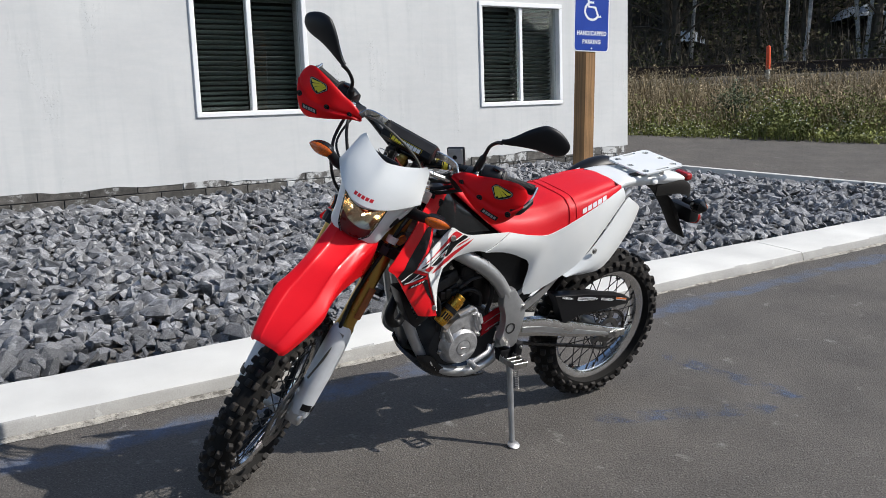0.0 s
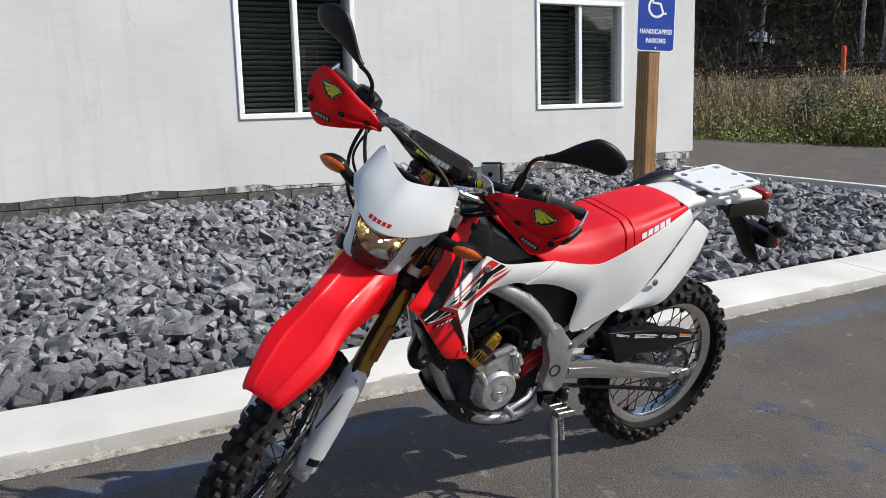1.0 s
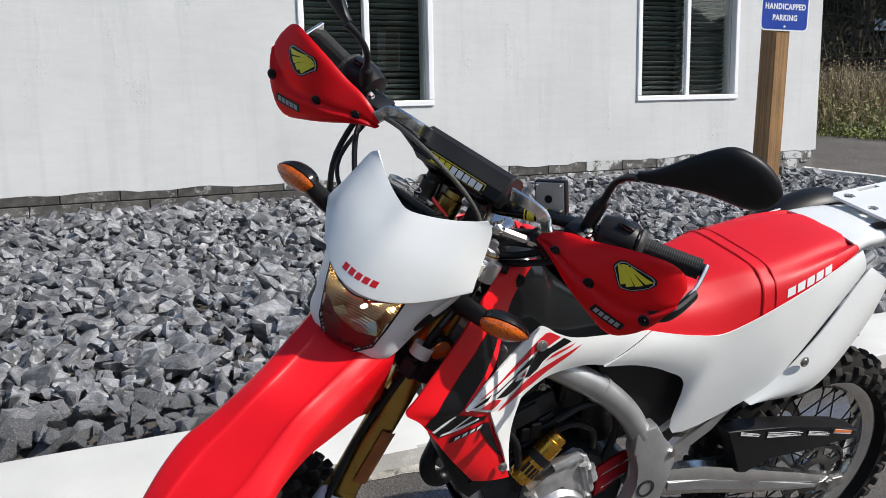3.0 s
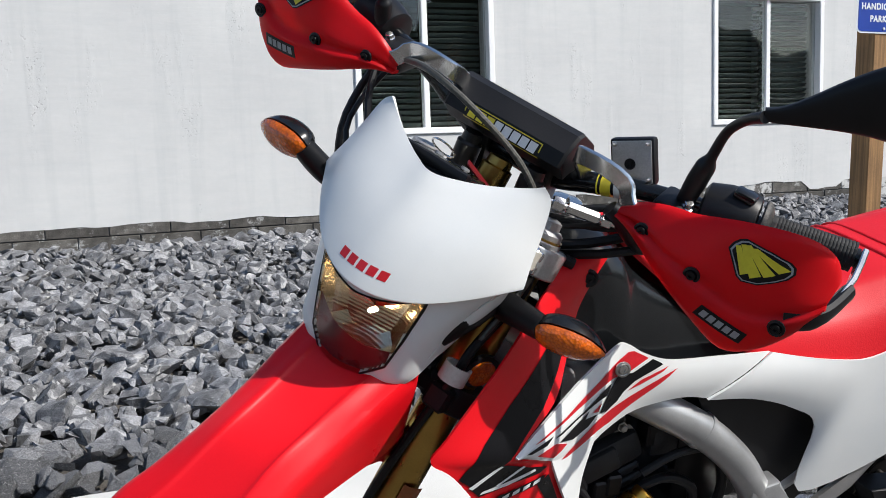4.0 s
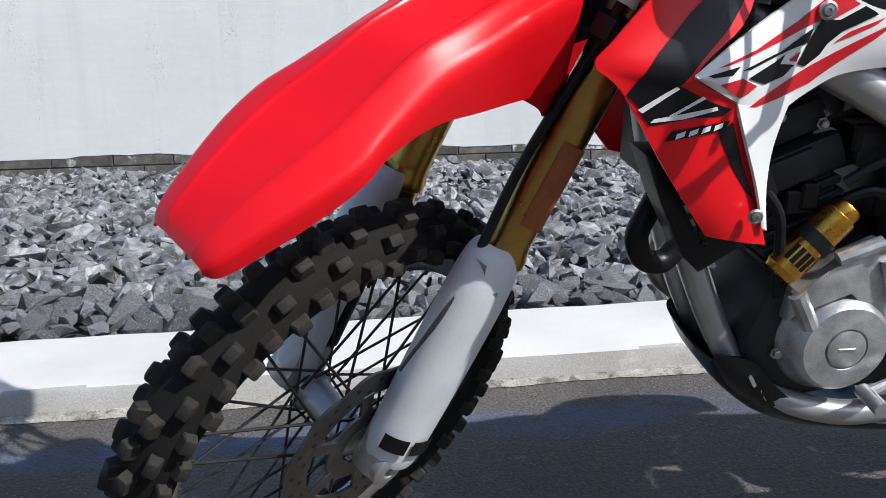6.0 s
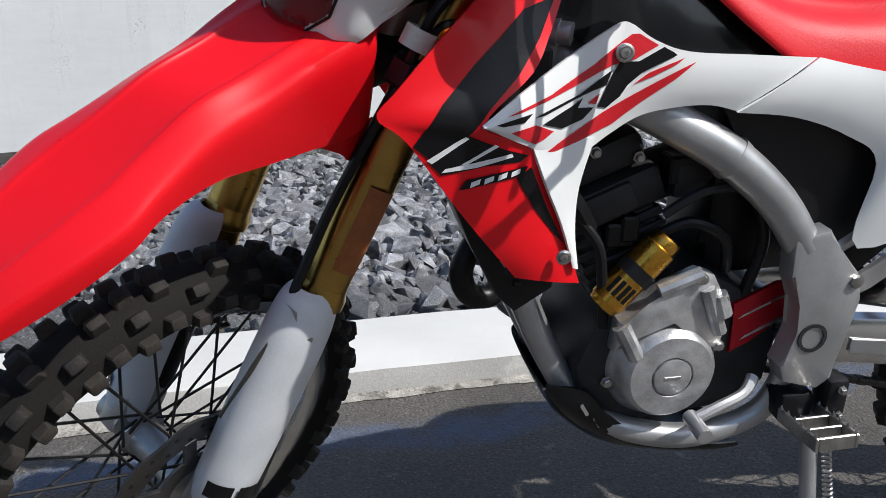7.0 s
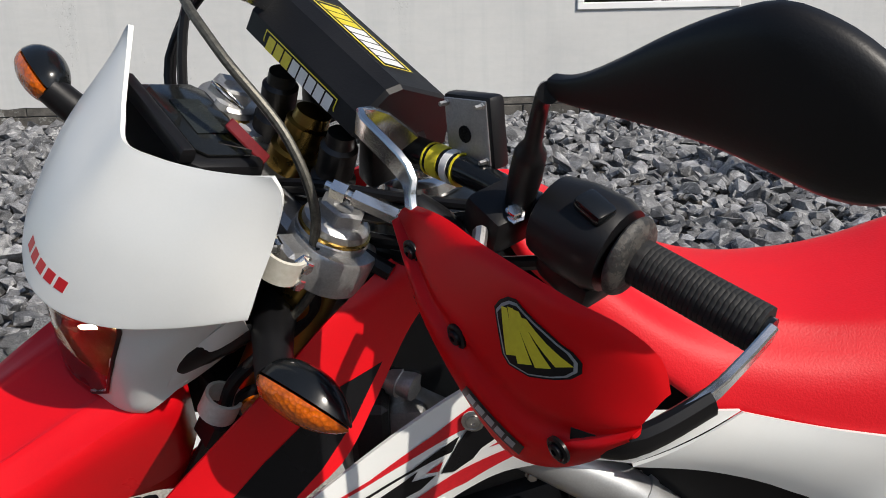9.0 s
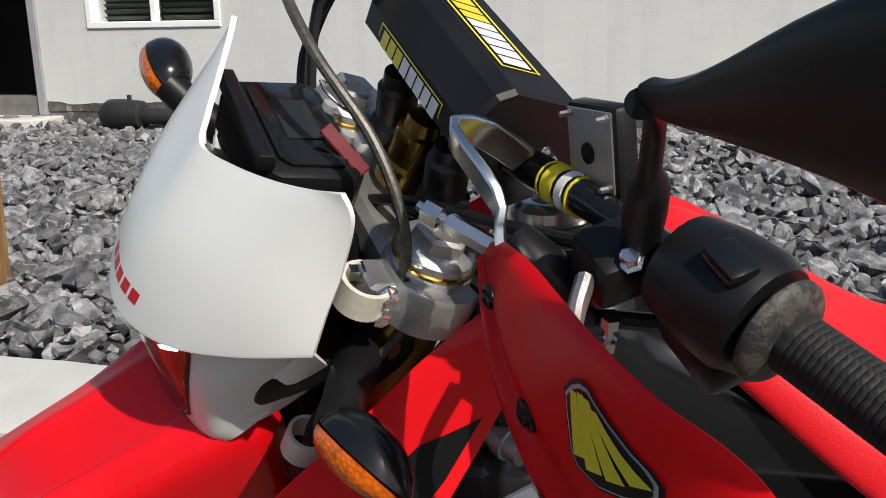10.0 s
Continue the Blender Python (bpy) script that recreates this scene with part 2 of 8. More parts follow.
def box(bm, lo, hi, bevel=0.0, m=None, seg=1):
    r = bmesh.ops.create_cube(bm, size=1)
    vs = r["verts"]
    for v in vs:
        v.co = Vector([lo[i] + (v.co[i] + 0.5) * (hi[i] - lo[i]) for i in range(3)])
    if bevel:
        es = list({e for v in vs for e in v.link_edges})
        g = bmesh.ops.bevel(bm, geom=es, offset=bevel, segments=seg, affect="EDGES", profile=0.5, clamp_overlap=True)
        vs = list({v for f in g["faces"] for v in f.verts} | {v for v in vs if v.is_valid})
    if m is not None:
        bmesh.ops.transform(bm, matrix=m, verts=vs)
    return vs


def boxed(lo, hi, bevel=0.0, m=None, seg=1):
    bm = bmesh.new()
    box(bm, lo, hi, bevel, m, seg)
    return bm


def ring(bm, c, u, v, r, n, r2=None):
    return [bm.verts.new(c + u * (math.cos(2 * math.pi * i / n) * r) + v * (math.sin(2 * math.pi * i / n) * (r2 or r))) for i in range(n)]


def skin(bm, rings, caps=True, closed=False):
    """Joins rings of equal length with quads."""
    n = len(rings[0])
    pairs = list(zip(rings, rings[1:])) + ([(rings[-1], rings[0])] if closed else [])
    for a, b in pairs:
        for i in range(n):
            j = (i + 1) % n
            bm.faces.new((a[i], a[j], b[j], b[i]))
    if caps and not closed:
        bm.faces.new(rings[0][::-1])
        bm.faces.new(rings[-1])


def axes(d):
    d = Vector(d).normalized()
    u = d.orthogonal().normalized()
    return u, d.cross(u)


def cyl(bm, p0, p1, r, r1=None, n=16, caps=True):
    p0, p1 = Vector(p0), Vector(p1)
    u, v = axes(p1 - p0)
    skin(bm, [ring(bm, p0, u, v, r, n), ring(bm, p1, u, v, r if r1 is None else r1, n)], caps)


def lathe(bm, p, d, profile, n=24, caps=True):
    """profile: (distance along d, radius)."""
    p, d = Vector(p), Vector(d).normalized()
    u, v = axes(d)
    skin(bm, [ring(bm, p + d * h, u, v, max(r, 1e-4), n) for h, r in profile], caps)


def spline(pts, k=6):
    """A smooth line through the points."""
    p = [Vector(x) for x in pts]
    out = []
    for i in range(len(p) - 1):
        a, b, c, d = p[max(i - 1, 0)], p[i], p[i + 1], p[min(i + 2, len(p) - 1)]
        for j in range(k):
            t = j / k
            out.append(0.5 * (2 * b + (c - a) * t + (2 * a - 5 * b + 4 * c - d) * t * t + (3 * b - a - 3 * c + d) * t ** 3))
    return out + [p[-1]]


def tube(bm, pts, r, n=10, smooth=6, caps=True, flat=1.0, up=None):
    """A tube along points; r a radius or one for each point; flat squashes the second axis."""
    rs = r if isinstance(r, (list, tuple)) else [r] * len(pts)
    line = spline(pts, smooth) if smooth > 1 else [Vector(x) for x in pts]
    k = smooth if smooth > 1 else 1
    rad = [rs[min(i // k, len(rs) - 1)] + (rs[min(i // k + 1, len(rs) - 1)] - rs[min(i // k, len(rs) - 1)]) * (i % k) / k for i in range(len(line))]
    u = None
    rings = []
    for i, c in enumerate(line):
        d = (line[min(i + 1, len(line) - 1)] - line[max(i - 1, 0)]).normalized()
        if up is not None:
            u = Vector(up) - d * d.dot(Vector(up))
        elif u is None:
            u = d.orthogonal()
        else:
            u = u - d * d.dot(u)
        u.normalize()
        rings.append(ring(bm, c, u, d.cross(u), rad[i], n, rad[i] * flat))
    skin(bm, rings, caps)


def prism(bm, outline, m, depth, bevel=0.0):
    """A flat outline (x, y) in the frame m, drawn out along its z by depth."""
    lo = [bm.verts.new((x, y, 0)) for x, y in outline]
    hi = [bm.verts.new((x, y, depth)) for x, y in outline]
    n = len(lo)
    f = [bm.faces.new(lo[::-1]), bm.faces.new(hi)]
    f += [bm.faces.new((lo[i], lo[(i + 1) % n], hi[(i + 1) % n], hi[i])) for i in range(n)]
    vs = lo + hi
    if bevel:
        es = list(f[1].edges) + list(f[0].edges)
        g = bmesh.ops.bevel(bm, geom=es, offset=bevel, segments=2, affect="EDGES", profile=0.5, clamp_overlap=True)
        vs = list({v for x in g["faces"] for v in x.verts} | {v for v in vs if v.is_valid})
        vs = list({w for v in vs for x in v.link_faces for w in x.verts})
    bmesh.ops.transform(bm, matrix=m, verts=vs)
    bmesh.ops.recalc_face_normals(bm, faces=list({x for v in vs for x in v.link_faces}))


# ---- ground ----
def ground_sheet():
    bm = bmesh.new()
    ys = [-3000, -400, -60, -12, -6, 0, 6, 12, 60, 400, 3000]
    zs = [-14, -3, -0.98, -0.924, -0.452, 0.02, 0.492, 0.964, 1.02, 2, 2]
    rows = [[bm.verts.new((x, y, z)) for x in (-3000, -300, -40, -12, -6, 0, 6, 12, 40, 300, 3000)] for y, z in zip(ys, zs)]
    for a, b in zip(rows, rows[1:]):
        for i in range(len(a) - 1):
            bm.faces.new((a[i], a[i + 1], b[i + 1], b[i]))
    return thing("ground", Matrix(), "grey asphalt lot with a worn blue paint line beside the kerb", "asphalt", bm, ASPHALT, kind="structure", smooth=0)


ground_sheet()


def worn_paint():
    m = grainy("worn blue paint", (0.075, 0.13, 0.24), 0.8, vary=0.3, size=0.2, grain=0.1, fine=0.006, bump=0.5)
    n, link = links(m)
    co = n.new("ShaderNodeTexCoord")
    no = n.new("ShaderNodeTexNoise")
    no.inputs["Scale"].default_value, no.inputs["Detail"].default_value, no.inputs["Roughness"].default_value = 9, 9, 0.75
    link(co.outputs["Object"], no.inputs["Vector"])
    r = ramp(n, [(0.46, 0.0), (0.66, 0.55)])
    link(no.outputs[0], r.inputs[0])
    link(r.outputs[0], n["Principled BSDF"].inputs["Alpha"])
    return m


def paint_stroke(pts, width):
    """A worn painted line on the lot, laid 2 mm above it, with frayed sides."""
    bm = bmesh.new()
    line = spline([Vector((x, y, 0.002)) for x, y in pts], 10)
    rnd = random.Random(len(pts))
    rows = []
    for i, c in enumerate(line):
        d = (line[min(i + 1, len(line) - 1)] - line[max(i - 1, 0)]).normalized()
        s = Vector((-d.y, d.x, 0)) * width / 2
        k = min(1, i / 3, (len(line) - 1 - i) / 3) * rnd.uniform(0.75, 1.2) + 0.05
        rows.append((bm.verts.new(c - s * k), bm.verts.new(c + s * k)))
    for a, b in zip(rows, rows[1:]):
        bm.faces.new((a[0], b[0], b[1], a[1]))
    return thing("paint_line", LOT, "faint worn blue paint stroke on the asphalt", "paint line", bm, WORN, kind="structure", smooth=0)


WORN = worn_paint()
paint_stroke([(0.38, 0.007), (0.62, -0.105), (0.84, -0.206), (1.10, -0.329)], 0.10)
paint_stroke([(1.18, 0.358), (1.218, 0.084), (1.244, -0.134), (1.272, -0.33)], 0.09)


# ---- kerbs ----
def kerb_run(name, m, length, joint, label, width=0.43):
    """A kerb along x of the frame m: cast segments with open joints, a battered face and rounded edges."""
    k = thing(name, m, label, "kerb", kind="structure")
    sec = [(0.0, -0.06), (0.0, 0.010), (0.014, 0.050), (0.019, 0.058), (0.027, 0.0625), (0.40, 0.066), (0.422, 0.063), (0.43, 0.05), (0.43, -0.06)]
    sec = [(y if y < 0.2 else y * width / 0.43, z) for y, z in sec]
    x = joint
    while x > 0:
        x -= 3.05
    rnd = random.Random(4)
    while x < length:
        a, b = max(x, 0) + 0.003, min(x + 3.05, length) - 0.003
        bm = bmesh.new()
        rings = []
        steps = max(2, int((b - a) / 0.12))
        for i in range(steps + 1):
            px = a + (b - a) * i / steps
            rings.append([bm.verts.new((px, y + (rnd.uniform(-1, 1) * 0.0025 if z > 0 else 0), z + (rnd.uniform(-1, 1) * 0.0015 if z > 0 else 0))) for y, z in sec])
        skin(bm, rings)
        bmesh.ops.recalc_face_normals(bm, faces=bm.faces)
        seg = part("kerb_segment", bm, CONCRETE, k)
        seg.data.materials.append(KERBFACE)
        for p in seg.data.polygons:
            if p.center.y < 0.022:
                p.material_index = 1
        x += 3.05
    return k


kerb_run("kerb_1", LOT @ pose(-9, 1.075, 0), 17.0, 12.46, "pale cast concrete kerb with a wide flat top")


def kerb_seam():
    """Ragged mortar and grit squeezed out along the foot of the kerb."""
    rnd = random.Random(12)
    bm = bmesh.new()
    rows, wide = [], 0.012
    for i in range(341):
        x = -9 + 0.05 * i
        wide = max(0.003, min(0.034, wide + rnd.gauss(0, 0.005)))
        rows.append([bm.verts.new((x, 1.073 - wide - rnd.uniform(0, 0.006), 0.0022)), bm.verts.new((x, 1.073 - wide * 0.4, 0.006 + rnd.uniform(0, 0.003))), bm.verts.new((x, 1.079, 0.010 + rnd.uniform(0, 0.004)))])
    for a, b in zip(rows, rows[1:]):
        for k in range(2):
            bm.faces.new((a[k], b[k], b[k + 1], a[k + 1]))
    seam = splashed(grainy("pale mortar and grit", (0.33, 0.31, 0.27), 0.95, vary=0.3, size=0.05, grain=0.15, fine=0.006, bump=0.6), (0.10, 0.09, 0.075), 0.50, 0.60, 22)
    thing("trim", LOT, "ragged pale mortar seam along the foot of the kerb", "mortar seam", bm, seam, kind="structure", smooth=0)


kerb_seam()
kerb_run("kerb_2", LOT @ pose(7.40, 1.49, 0.012, 0, 0, 109), 4.0, 1.5, "pale concrete edging across the end of the gravel bed", 0.13)


# ---- gravel bed ----
def hull_stone(rnd):
    bm = bmesh.new()
    sx, sy, sz = rnd.uniform(0.75, 1.3), rnd.uniform(0.6, 1.0), rnd.uniform(0.4, 0.75)
    for _ in range(11):
        v = Vector((rnd.gauss(0, 1), rnd.gauss(0, 1), rnd.gauss(0, 1))).normalized() * rnd.uniform(0.8, 1.1)
        k = max(abs(c) for c in v)
        v = v.lerp(v / k * 0.8, 0.55)
        bm.verts.new((v.x * sx, v.y * sy, v.z * sz))
    r = bmesh.ops.convex_hull(bm, input=bm.verts)
    bmesh.ops.delete(bm, geom=[g for g in r["geom_interior"] if isinstance(g, bmesh.types.BMVert)], context="VERTS")
    bmesh.ops.recalc_face_normals(bm, faces=bm.faces)
    return bm


def bed_height(x, y):
    bank = max(0.0, min(1.0, (y - 3.2) / 2.0)) * (0.030 + 0.030 * max(0.0, min(1.0, x / 2.5))) * max(0.0, min(1.0, (6.0 - x) / 1.5))
    edge = max(0.0, min(1.0, 1 - (7.2 - (y - 1.49) * 0.346 - x) / 0.7))          # lower towards the edging
    return 0.052 - 0.004 * (y - 1.4) + bank - 0.035 * edge + 0.018 * math.sin(x * 1.7 + y) * math.sin(y * 2.3 - x * 0.6)


def gravel():
    bed = bmesh.new()
    nx, ny = 60, 14
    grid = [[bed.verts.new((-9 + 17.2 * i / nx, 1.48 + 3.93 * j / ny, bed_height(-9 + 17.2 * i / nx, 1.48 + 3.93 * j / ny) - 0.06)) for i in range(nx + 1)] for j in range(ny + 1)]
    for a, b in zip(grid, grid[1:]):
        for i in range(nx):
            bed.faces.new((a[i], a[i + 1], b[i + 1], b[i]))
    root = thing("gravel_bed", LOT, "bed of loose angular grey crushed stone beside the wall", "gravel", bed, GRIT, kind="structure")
    rnd = random.Random(11)
    protos = []
    for _ in range(36):
        me = mesh_of("stone", hull_stone(rnd), STONE, smooth=0)
        protos.append((me, [v.co.copy() for v in me.vertices], [tuple(p.vertices) for p in me.polygons]))
    verts, faces, near = [], [], 0
    step = 0.057
    y = 1.55
    while y < 5.26:
        x = -7.6
        while x < 7.22 - (y - 1.49) * 0.346:
            px, py = x + rnd.uniform(-0.5, 0.5) * step, y + rnd.uniform(-0.5, 0.5) * step
            size = min(0.105, max(0.024, rnd.lognormvariate(-3.05, 0.38)))
            if py - size * 0.6 < 1.515:
                py = 1.515 + size * 0.6
            m = Matrix.LocRotScale((px, py, bed_height(px, py) + rnd.uniform(-0.02, 0.028)), Euler((rnd.uniform(-0.7, 0.7), rnd.uniform(-0.7, 0.7), rnd.uniform(0, 6.3))), (size,) * 3)
            me, vs, fs = rnd.choice(protos)
            if -1.9 < px < 1.0 and py < 2.12 and near < 300:
                near += 1
                part("stone", me, None, root, m=m)
            else:
                k = len(verts)
                verts.extend(m @ v for v in vs)
                faces.extend(tuple(i + k for i in f) for f in fs)
            x += step
        y += step
    me = bpy.data.meshes.new("loose_stones")
    me.from_pydata(verts, [], faces)
    me.materials.append(STONE)
    tagged(part("loose_stones", me, None, root), kind="stuff")


gravel()


# ---- building ----
WALL_Y = 5.3
WINDOWS = [(0.815, 1.887), (3.993, 5.144), (-4.477, -3.425)]
SILL, HEAD = 1.236, 2.305
DOOR = (-6.28, -4.94, 0.56, 2.55)
STUCCO_Z, WALL_TOP, CORNER_X = 0.652, 3.4, 6.27


def pierced_wall(x0, x1, z0, z1, y0, y1, holes):
    """A wall along x between y0 and y1 with holes (x0, x1, z0, z1) through it and a ragged lower edge."""
    bm = bmesh.new()
    xs = sorted({x0, x1, *[h[0] for h in holes], *[h[1] for h in holes], *[x0 + (x1 - x0) * i / 150 for i in range(151)]})
    xs = [x for i, x in enumerate(xs) if i == 0 or x - xs[i - 1] > 0.001]
    zs = sorted({z0, z1, *[max(z0, h[2]) for h in holes], *[h[3] for h in holes]})
    rnd = random.Random(3)
    low, run, drop = {}, x0, 0.0
    for x in xs:
        if x >= run:                                   # the lower edge breaks off in ragged stretches
            run = x + rnd.uniform(0.08, 0.5)
            drop = rnd.uniform(-0.045, -0.01) if x > 0.2 and rnd.random() < 0.25 else rnd.uniform(-0.014, 0.012) + 0.006 * max(0.0, min(5.0, x))
        low[x] = drop + rnd.uniform(-0.008, 0.006)
    memo = {}

    def v(x, y, z):
        key = (round(x, 4), y, round(z, 4))
        if key not in memo:
            memo[key] = bm.verts.new((x, y, z + (low[x] if z == z0 else 0)))
        return memo[key]

    solid = {}
    for i in range(len(xs) - 1):
        for j in range(len(zs) - 1):
            cx, cz = (xs[i] + xs[i + 1]) / 2, (zs[j] + zs[j + 1]) / 2
            solid[i, j] = not any(h[0] < cx < h[1] and h[2] < cz < h[3] for h in holes)
    for (i, j), s in solid.items():
        if not s:
            continue
        a, b, c, d = xs[i], xs[i + 1], zs[j], zs[j + 1]
        bm.faces.new((v(a, y0, c), v(b, y0, c), v(b, y0, d), v(a, y0, d)))
        bm.faces.new((v(a, y1, c), v(a, y1, d), v(b, y1, d), v(b, y1, c)))
        for di, dj, q in ((-1, 0, ((a, c), (a, d))), (1, 0, ((b, d), (b, c))), (0, -1, ((b, c), (a, c))), (0, 1, ((a, d), (b, d)))):
            if not solid.get((i + di, j + dj), False):
                (p, r), (s2, t2) = q
                bm.faces.new((v(p, y0, r), v(s2, y0, t2), v(s2, y1, t2), v(p, y1, r)))
    bmesh.ops.recalc_face_normals(bm, faces=bm.faces)
    return bm


holes = [(a, b, SILL, HEAD) for a, b in WINDOWS] + [DOOR]
thing("wall_south", Matrix(), "rough white stucco outer wall with a ragged lower edge", "wall", pierced_wall(-9, CORNER_X, STUCCO_Z, WALL_TOP, WALL_Y, WALL_Y + 0.22, holes), STUCCO, kind="structure", smooth=0)
thing("wall_east", Matrix(), "white stucco end wall of the building", "wall", boxed((CORNER_X - 0.22, WALL_Y + 0.223, 0.5), (CORNER_X, 13, WALL_TOP)), STUCCO, kind="structure", smooth=0)
thing("wall_west", Matrix(), "white stucco end wall of the building", "wall", boxed((-9, WALL_Y + 0.223, 0.2), (-8.78, 13, WALL_TOP)), STUCCO, kind="structure", smooth=0)
thing("wall_north", Matrix(), "white stucco rear wall of the building", "wall", boxed((-8.777, 12.78, 0.2), (CORNER_X - 0.223, 13, WALL_TOP)), STUCCO, kind="structure", smooth=0)
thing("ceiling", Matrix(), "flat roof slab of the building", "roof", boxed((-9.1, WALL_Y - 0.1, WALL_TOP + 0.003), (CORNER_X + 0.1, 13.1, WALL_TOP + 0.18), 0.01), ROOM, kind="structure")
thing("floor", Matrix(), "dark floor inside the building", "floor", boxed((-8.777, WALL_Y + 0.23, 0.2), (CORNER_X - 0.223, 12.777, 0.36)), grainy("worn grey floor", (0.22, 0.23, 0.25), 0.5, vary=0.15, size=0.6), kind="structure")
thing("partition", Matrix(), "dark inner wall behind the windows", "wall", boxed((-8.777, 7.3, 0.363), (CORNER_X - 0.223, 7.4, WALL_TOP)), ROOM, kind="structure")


def foundation():
    root = thing("foundation", Matrix(), "grey concrete block footing, partly whitewashed, under the stucco", "foundation", boxed((-8.99, WALL_Y + 0.018, 0.0), (CORNER_X - 0.02, WALL_Y + 0.2, STUCCO_Z + 0.05)), MORTAR, kind="structure")
    rnd = random.Random(8)
    blocks = [mesh_of("block", boxed((0.003, 0, 0.003), (0.397, 0.09, 0.100), 0.004), mt) for mt in (BLOCK, BLOCKWHITE)]
    for row, z in enumerate((STUCCO_Z - 0.068, STUCCO_Z - 0.171, STUCCO_Z - 0.274)):
        x = -8.98 + 0.2 * (row % 2)
        while x < CORNER_X - 0.3:
            if not (DOOR[0] - 0.35 < x < DOOR[1] - 0.05):
                white = x > 5.3 + 0.2 * row or (x > 0.4 and rnd.random() < (0.45, 0.2, 0.05)[row])
                part("block", blocks[1 if white else 0], None, root, m=pose(x, WALL_Y + 0.002 + rnd.uniform(-0.001, 0.004), z))
            x += 0.4
    for y in (5.3, 5.7):
        part("block", blocks[1], None, root, m=pose(CORNER_X - 0.105, y, STUCCO_Z - 0.105, 0, 0, 90))
    return root


foundation()


def sliding_window(name, x0, x1, seed):
    """A white two-sash window with a venetian blind behind it."""
    w = x1 - x0
    h = HEAD - SILL
    root = thing(name, pose(x0, WALL_Y, SILL), "white vinyl two-pane sliding window in the stucco wall", "window", kind="structure")
    bm = bmesh.new()
    for lo, hi in (((-0.026, -0.018, -0.026), (w + 0.026, 0.09, 0.022)), ((-0.026, -0.018, h - 0.022), (w + 0.026, 0.09, h + 0.026)), ((-0.026, -0.0175, 0.0225), (0.022, 0.0895, h - 0.0225)), ((w - 0.022, -0.0175, 0.0225), (w + 0.026, 0.0895, h - 0.0225))):
        box(bm, lo, hi, 0.005)
    part("window_frame", bm, VINYL, root)
    bm = bmesh.new()
    box(bm, (w * 0.5 - 0.024, 0.01, 0.0225), (w * 0.5 + 0.024, 0.07, h - 0.0225), 0.005)
    part("mullion", bm, VINYL, root)
    for a, b, y in ((0.023, w * 0.5 - 0.025, 0.035), (w * 0.5 + 0.025, w - 0.023, 0.05)):
        p = part("pane", boxed((a, y, 0.023), (b, y + 0.004, h - 0.023)), PANE, root, smooth=0)
        p.visible_shadow = False
    rnd = random.Random(seed)
    for k, (a, b) in enumerate(((0.04, w * 0.5 - 0.01), (w * 0.5 + 0.01, w - 0.04))):
        blind = thing("venetian_blind", pose(x0, WALL_Y + 0.14, SILL), "grey venetian blind hanging closed behind a window", "blind", group="window blinds")
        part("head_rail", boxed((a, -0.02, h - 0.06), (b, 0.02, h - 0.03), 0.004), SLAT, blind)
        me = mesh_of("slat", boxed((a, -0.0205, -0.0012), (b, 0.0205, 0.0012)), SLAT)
        z = 0.05
        while z < h - 0.07:
            part("slat", me, None, blind, m=pose(0, 0, z, -42 + rnd.uniform(-5, 5), rnd.uniform(-0.3, 0.3), 0))
            z += 0.0455


for i, (a, b) in enumerate(WINDOWS):
    sliding_window("window_%d" % (i + 1), a, b, i)


def doorway():
    x0, x1, z0, z1 = DOOR
    root = thing("door_1", pose(x0, WALL_Y, z0), "open dark doorway with a grey metal jamb and concrete threshold", "door", kind="structure")
    w, h = x1 - x0, z1 - z0
    bm = bmesh.new()
    for lo, hi in (((w - 0.07, -0.02, 0), (w, 0.2, h)), ((0, -0.02, 0), (0.07, 0.2, h)), ((0.0705, -0.02, h - 0.07), (w - 0.0705, 0.2, h))):
        box(bm, lo, hi, 0.006)
    part("jamb", bm, grainy("grey painted steel", (0.3, 0.3, 0.31), 0.45, vary=0.1), root)
    part("threshold", boxed((-0.15, -0.35, -0.25), (w + 0.12, 0.22, -0.004), 0.01), CONCRETE, root)


doorway()


# ---- drain pipe by the doorway ----
def drain():
    root = thing("drain_pipe", pose(-3.90, 5.12, 0.56) @ Matrix.Scale(1.4, 4), "black plastic drain pipe lying against the wall", "pipe")
    bm = bmesh.new()
    tube(bm, [(0.5, -0.02, 0.0), (0.2, -0.02, 0.01), (-0.08, -0.03, 0.02)], 0.045, n=14)
    part("pipe", bm, BLACKPIPE, root)
    bm = bmesh.new()
    lathe(bm, (-0.04, -0.03, 0.02), (-1, 0, 0.02), [(0, 0.06), (0.01, 0.075), (0.13, 0.082), (0.2, 0.078), (0.24, 0.05)], 20)
    part("end_cap", bm, BLACKPIPE, root)
    bm = bmesh.new()
    cyl(bm, (-0.12, -0.03, 0.09), (-0.12, -0.03, 0.125), 0.012, n=10)
    part("valve", bm, BLACKPIPE, root)


drain()


# ---- posts and sign ----
def timber_post(x, y, top, turn):
    bm = boxed((-0.0445, -0.07, -0.35), (0.0445, 0.07, top), 0.004)
    bmesh.ops.subdivide_edges(bm, edges=[e for e in bm.edges if e.calc_length() > 0.5], cuts=6)
    return thing("timber_post", LOT @ pose(x, y, 0) @ pose(0, 0, 0, -4.5, 2.4, 0) @ pose(0, 0, 0, 0, 0, turn), "weathered timber post standing in the gravel", "post", bm, TIMBER, group="sign posts")


timber_post(2.675, 2.437, 2.05, -10)
timber_post(-2.78, 2.06, 0.48, 0)


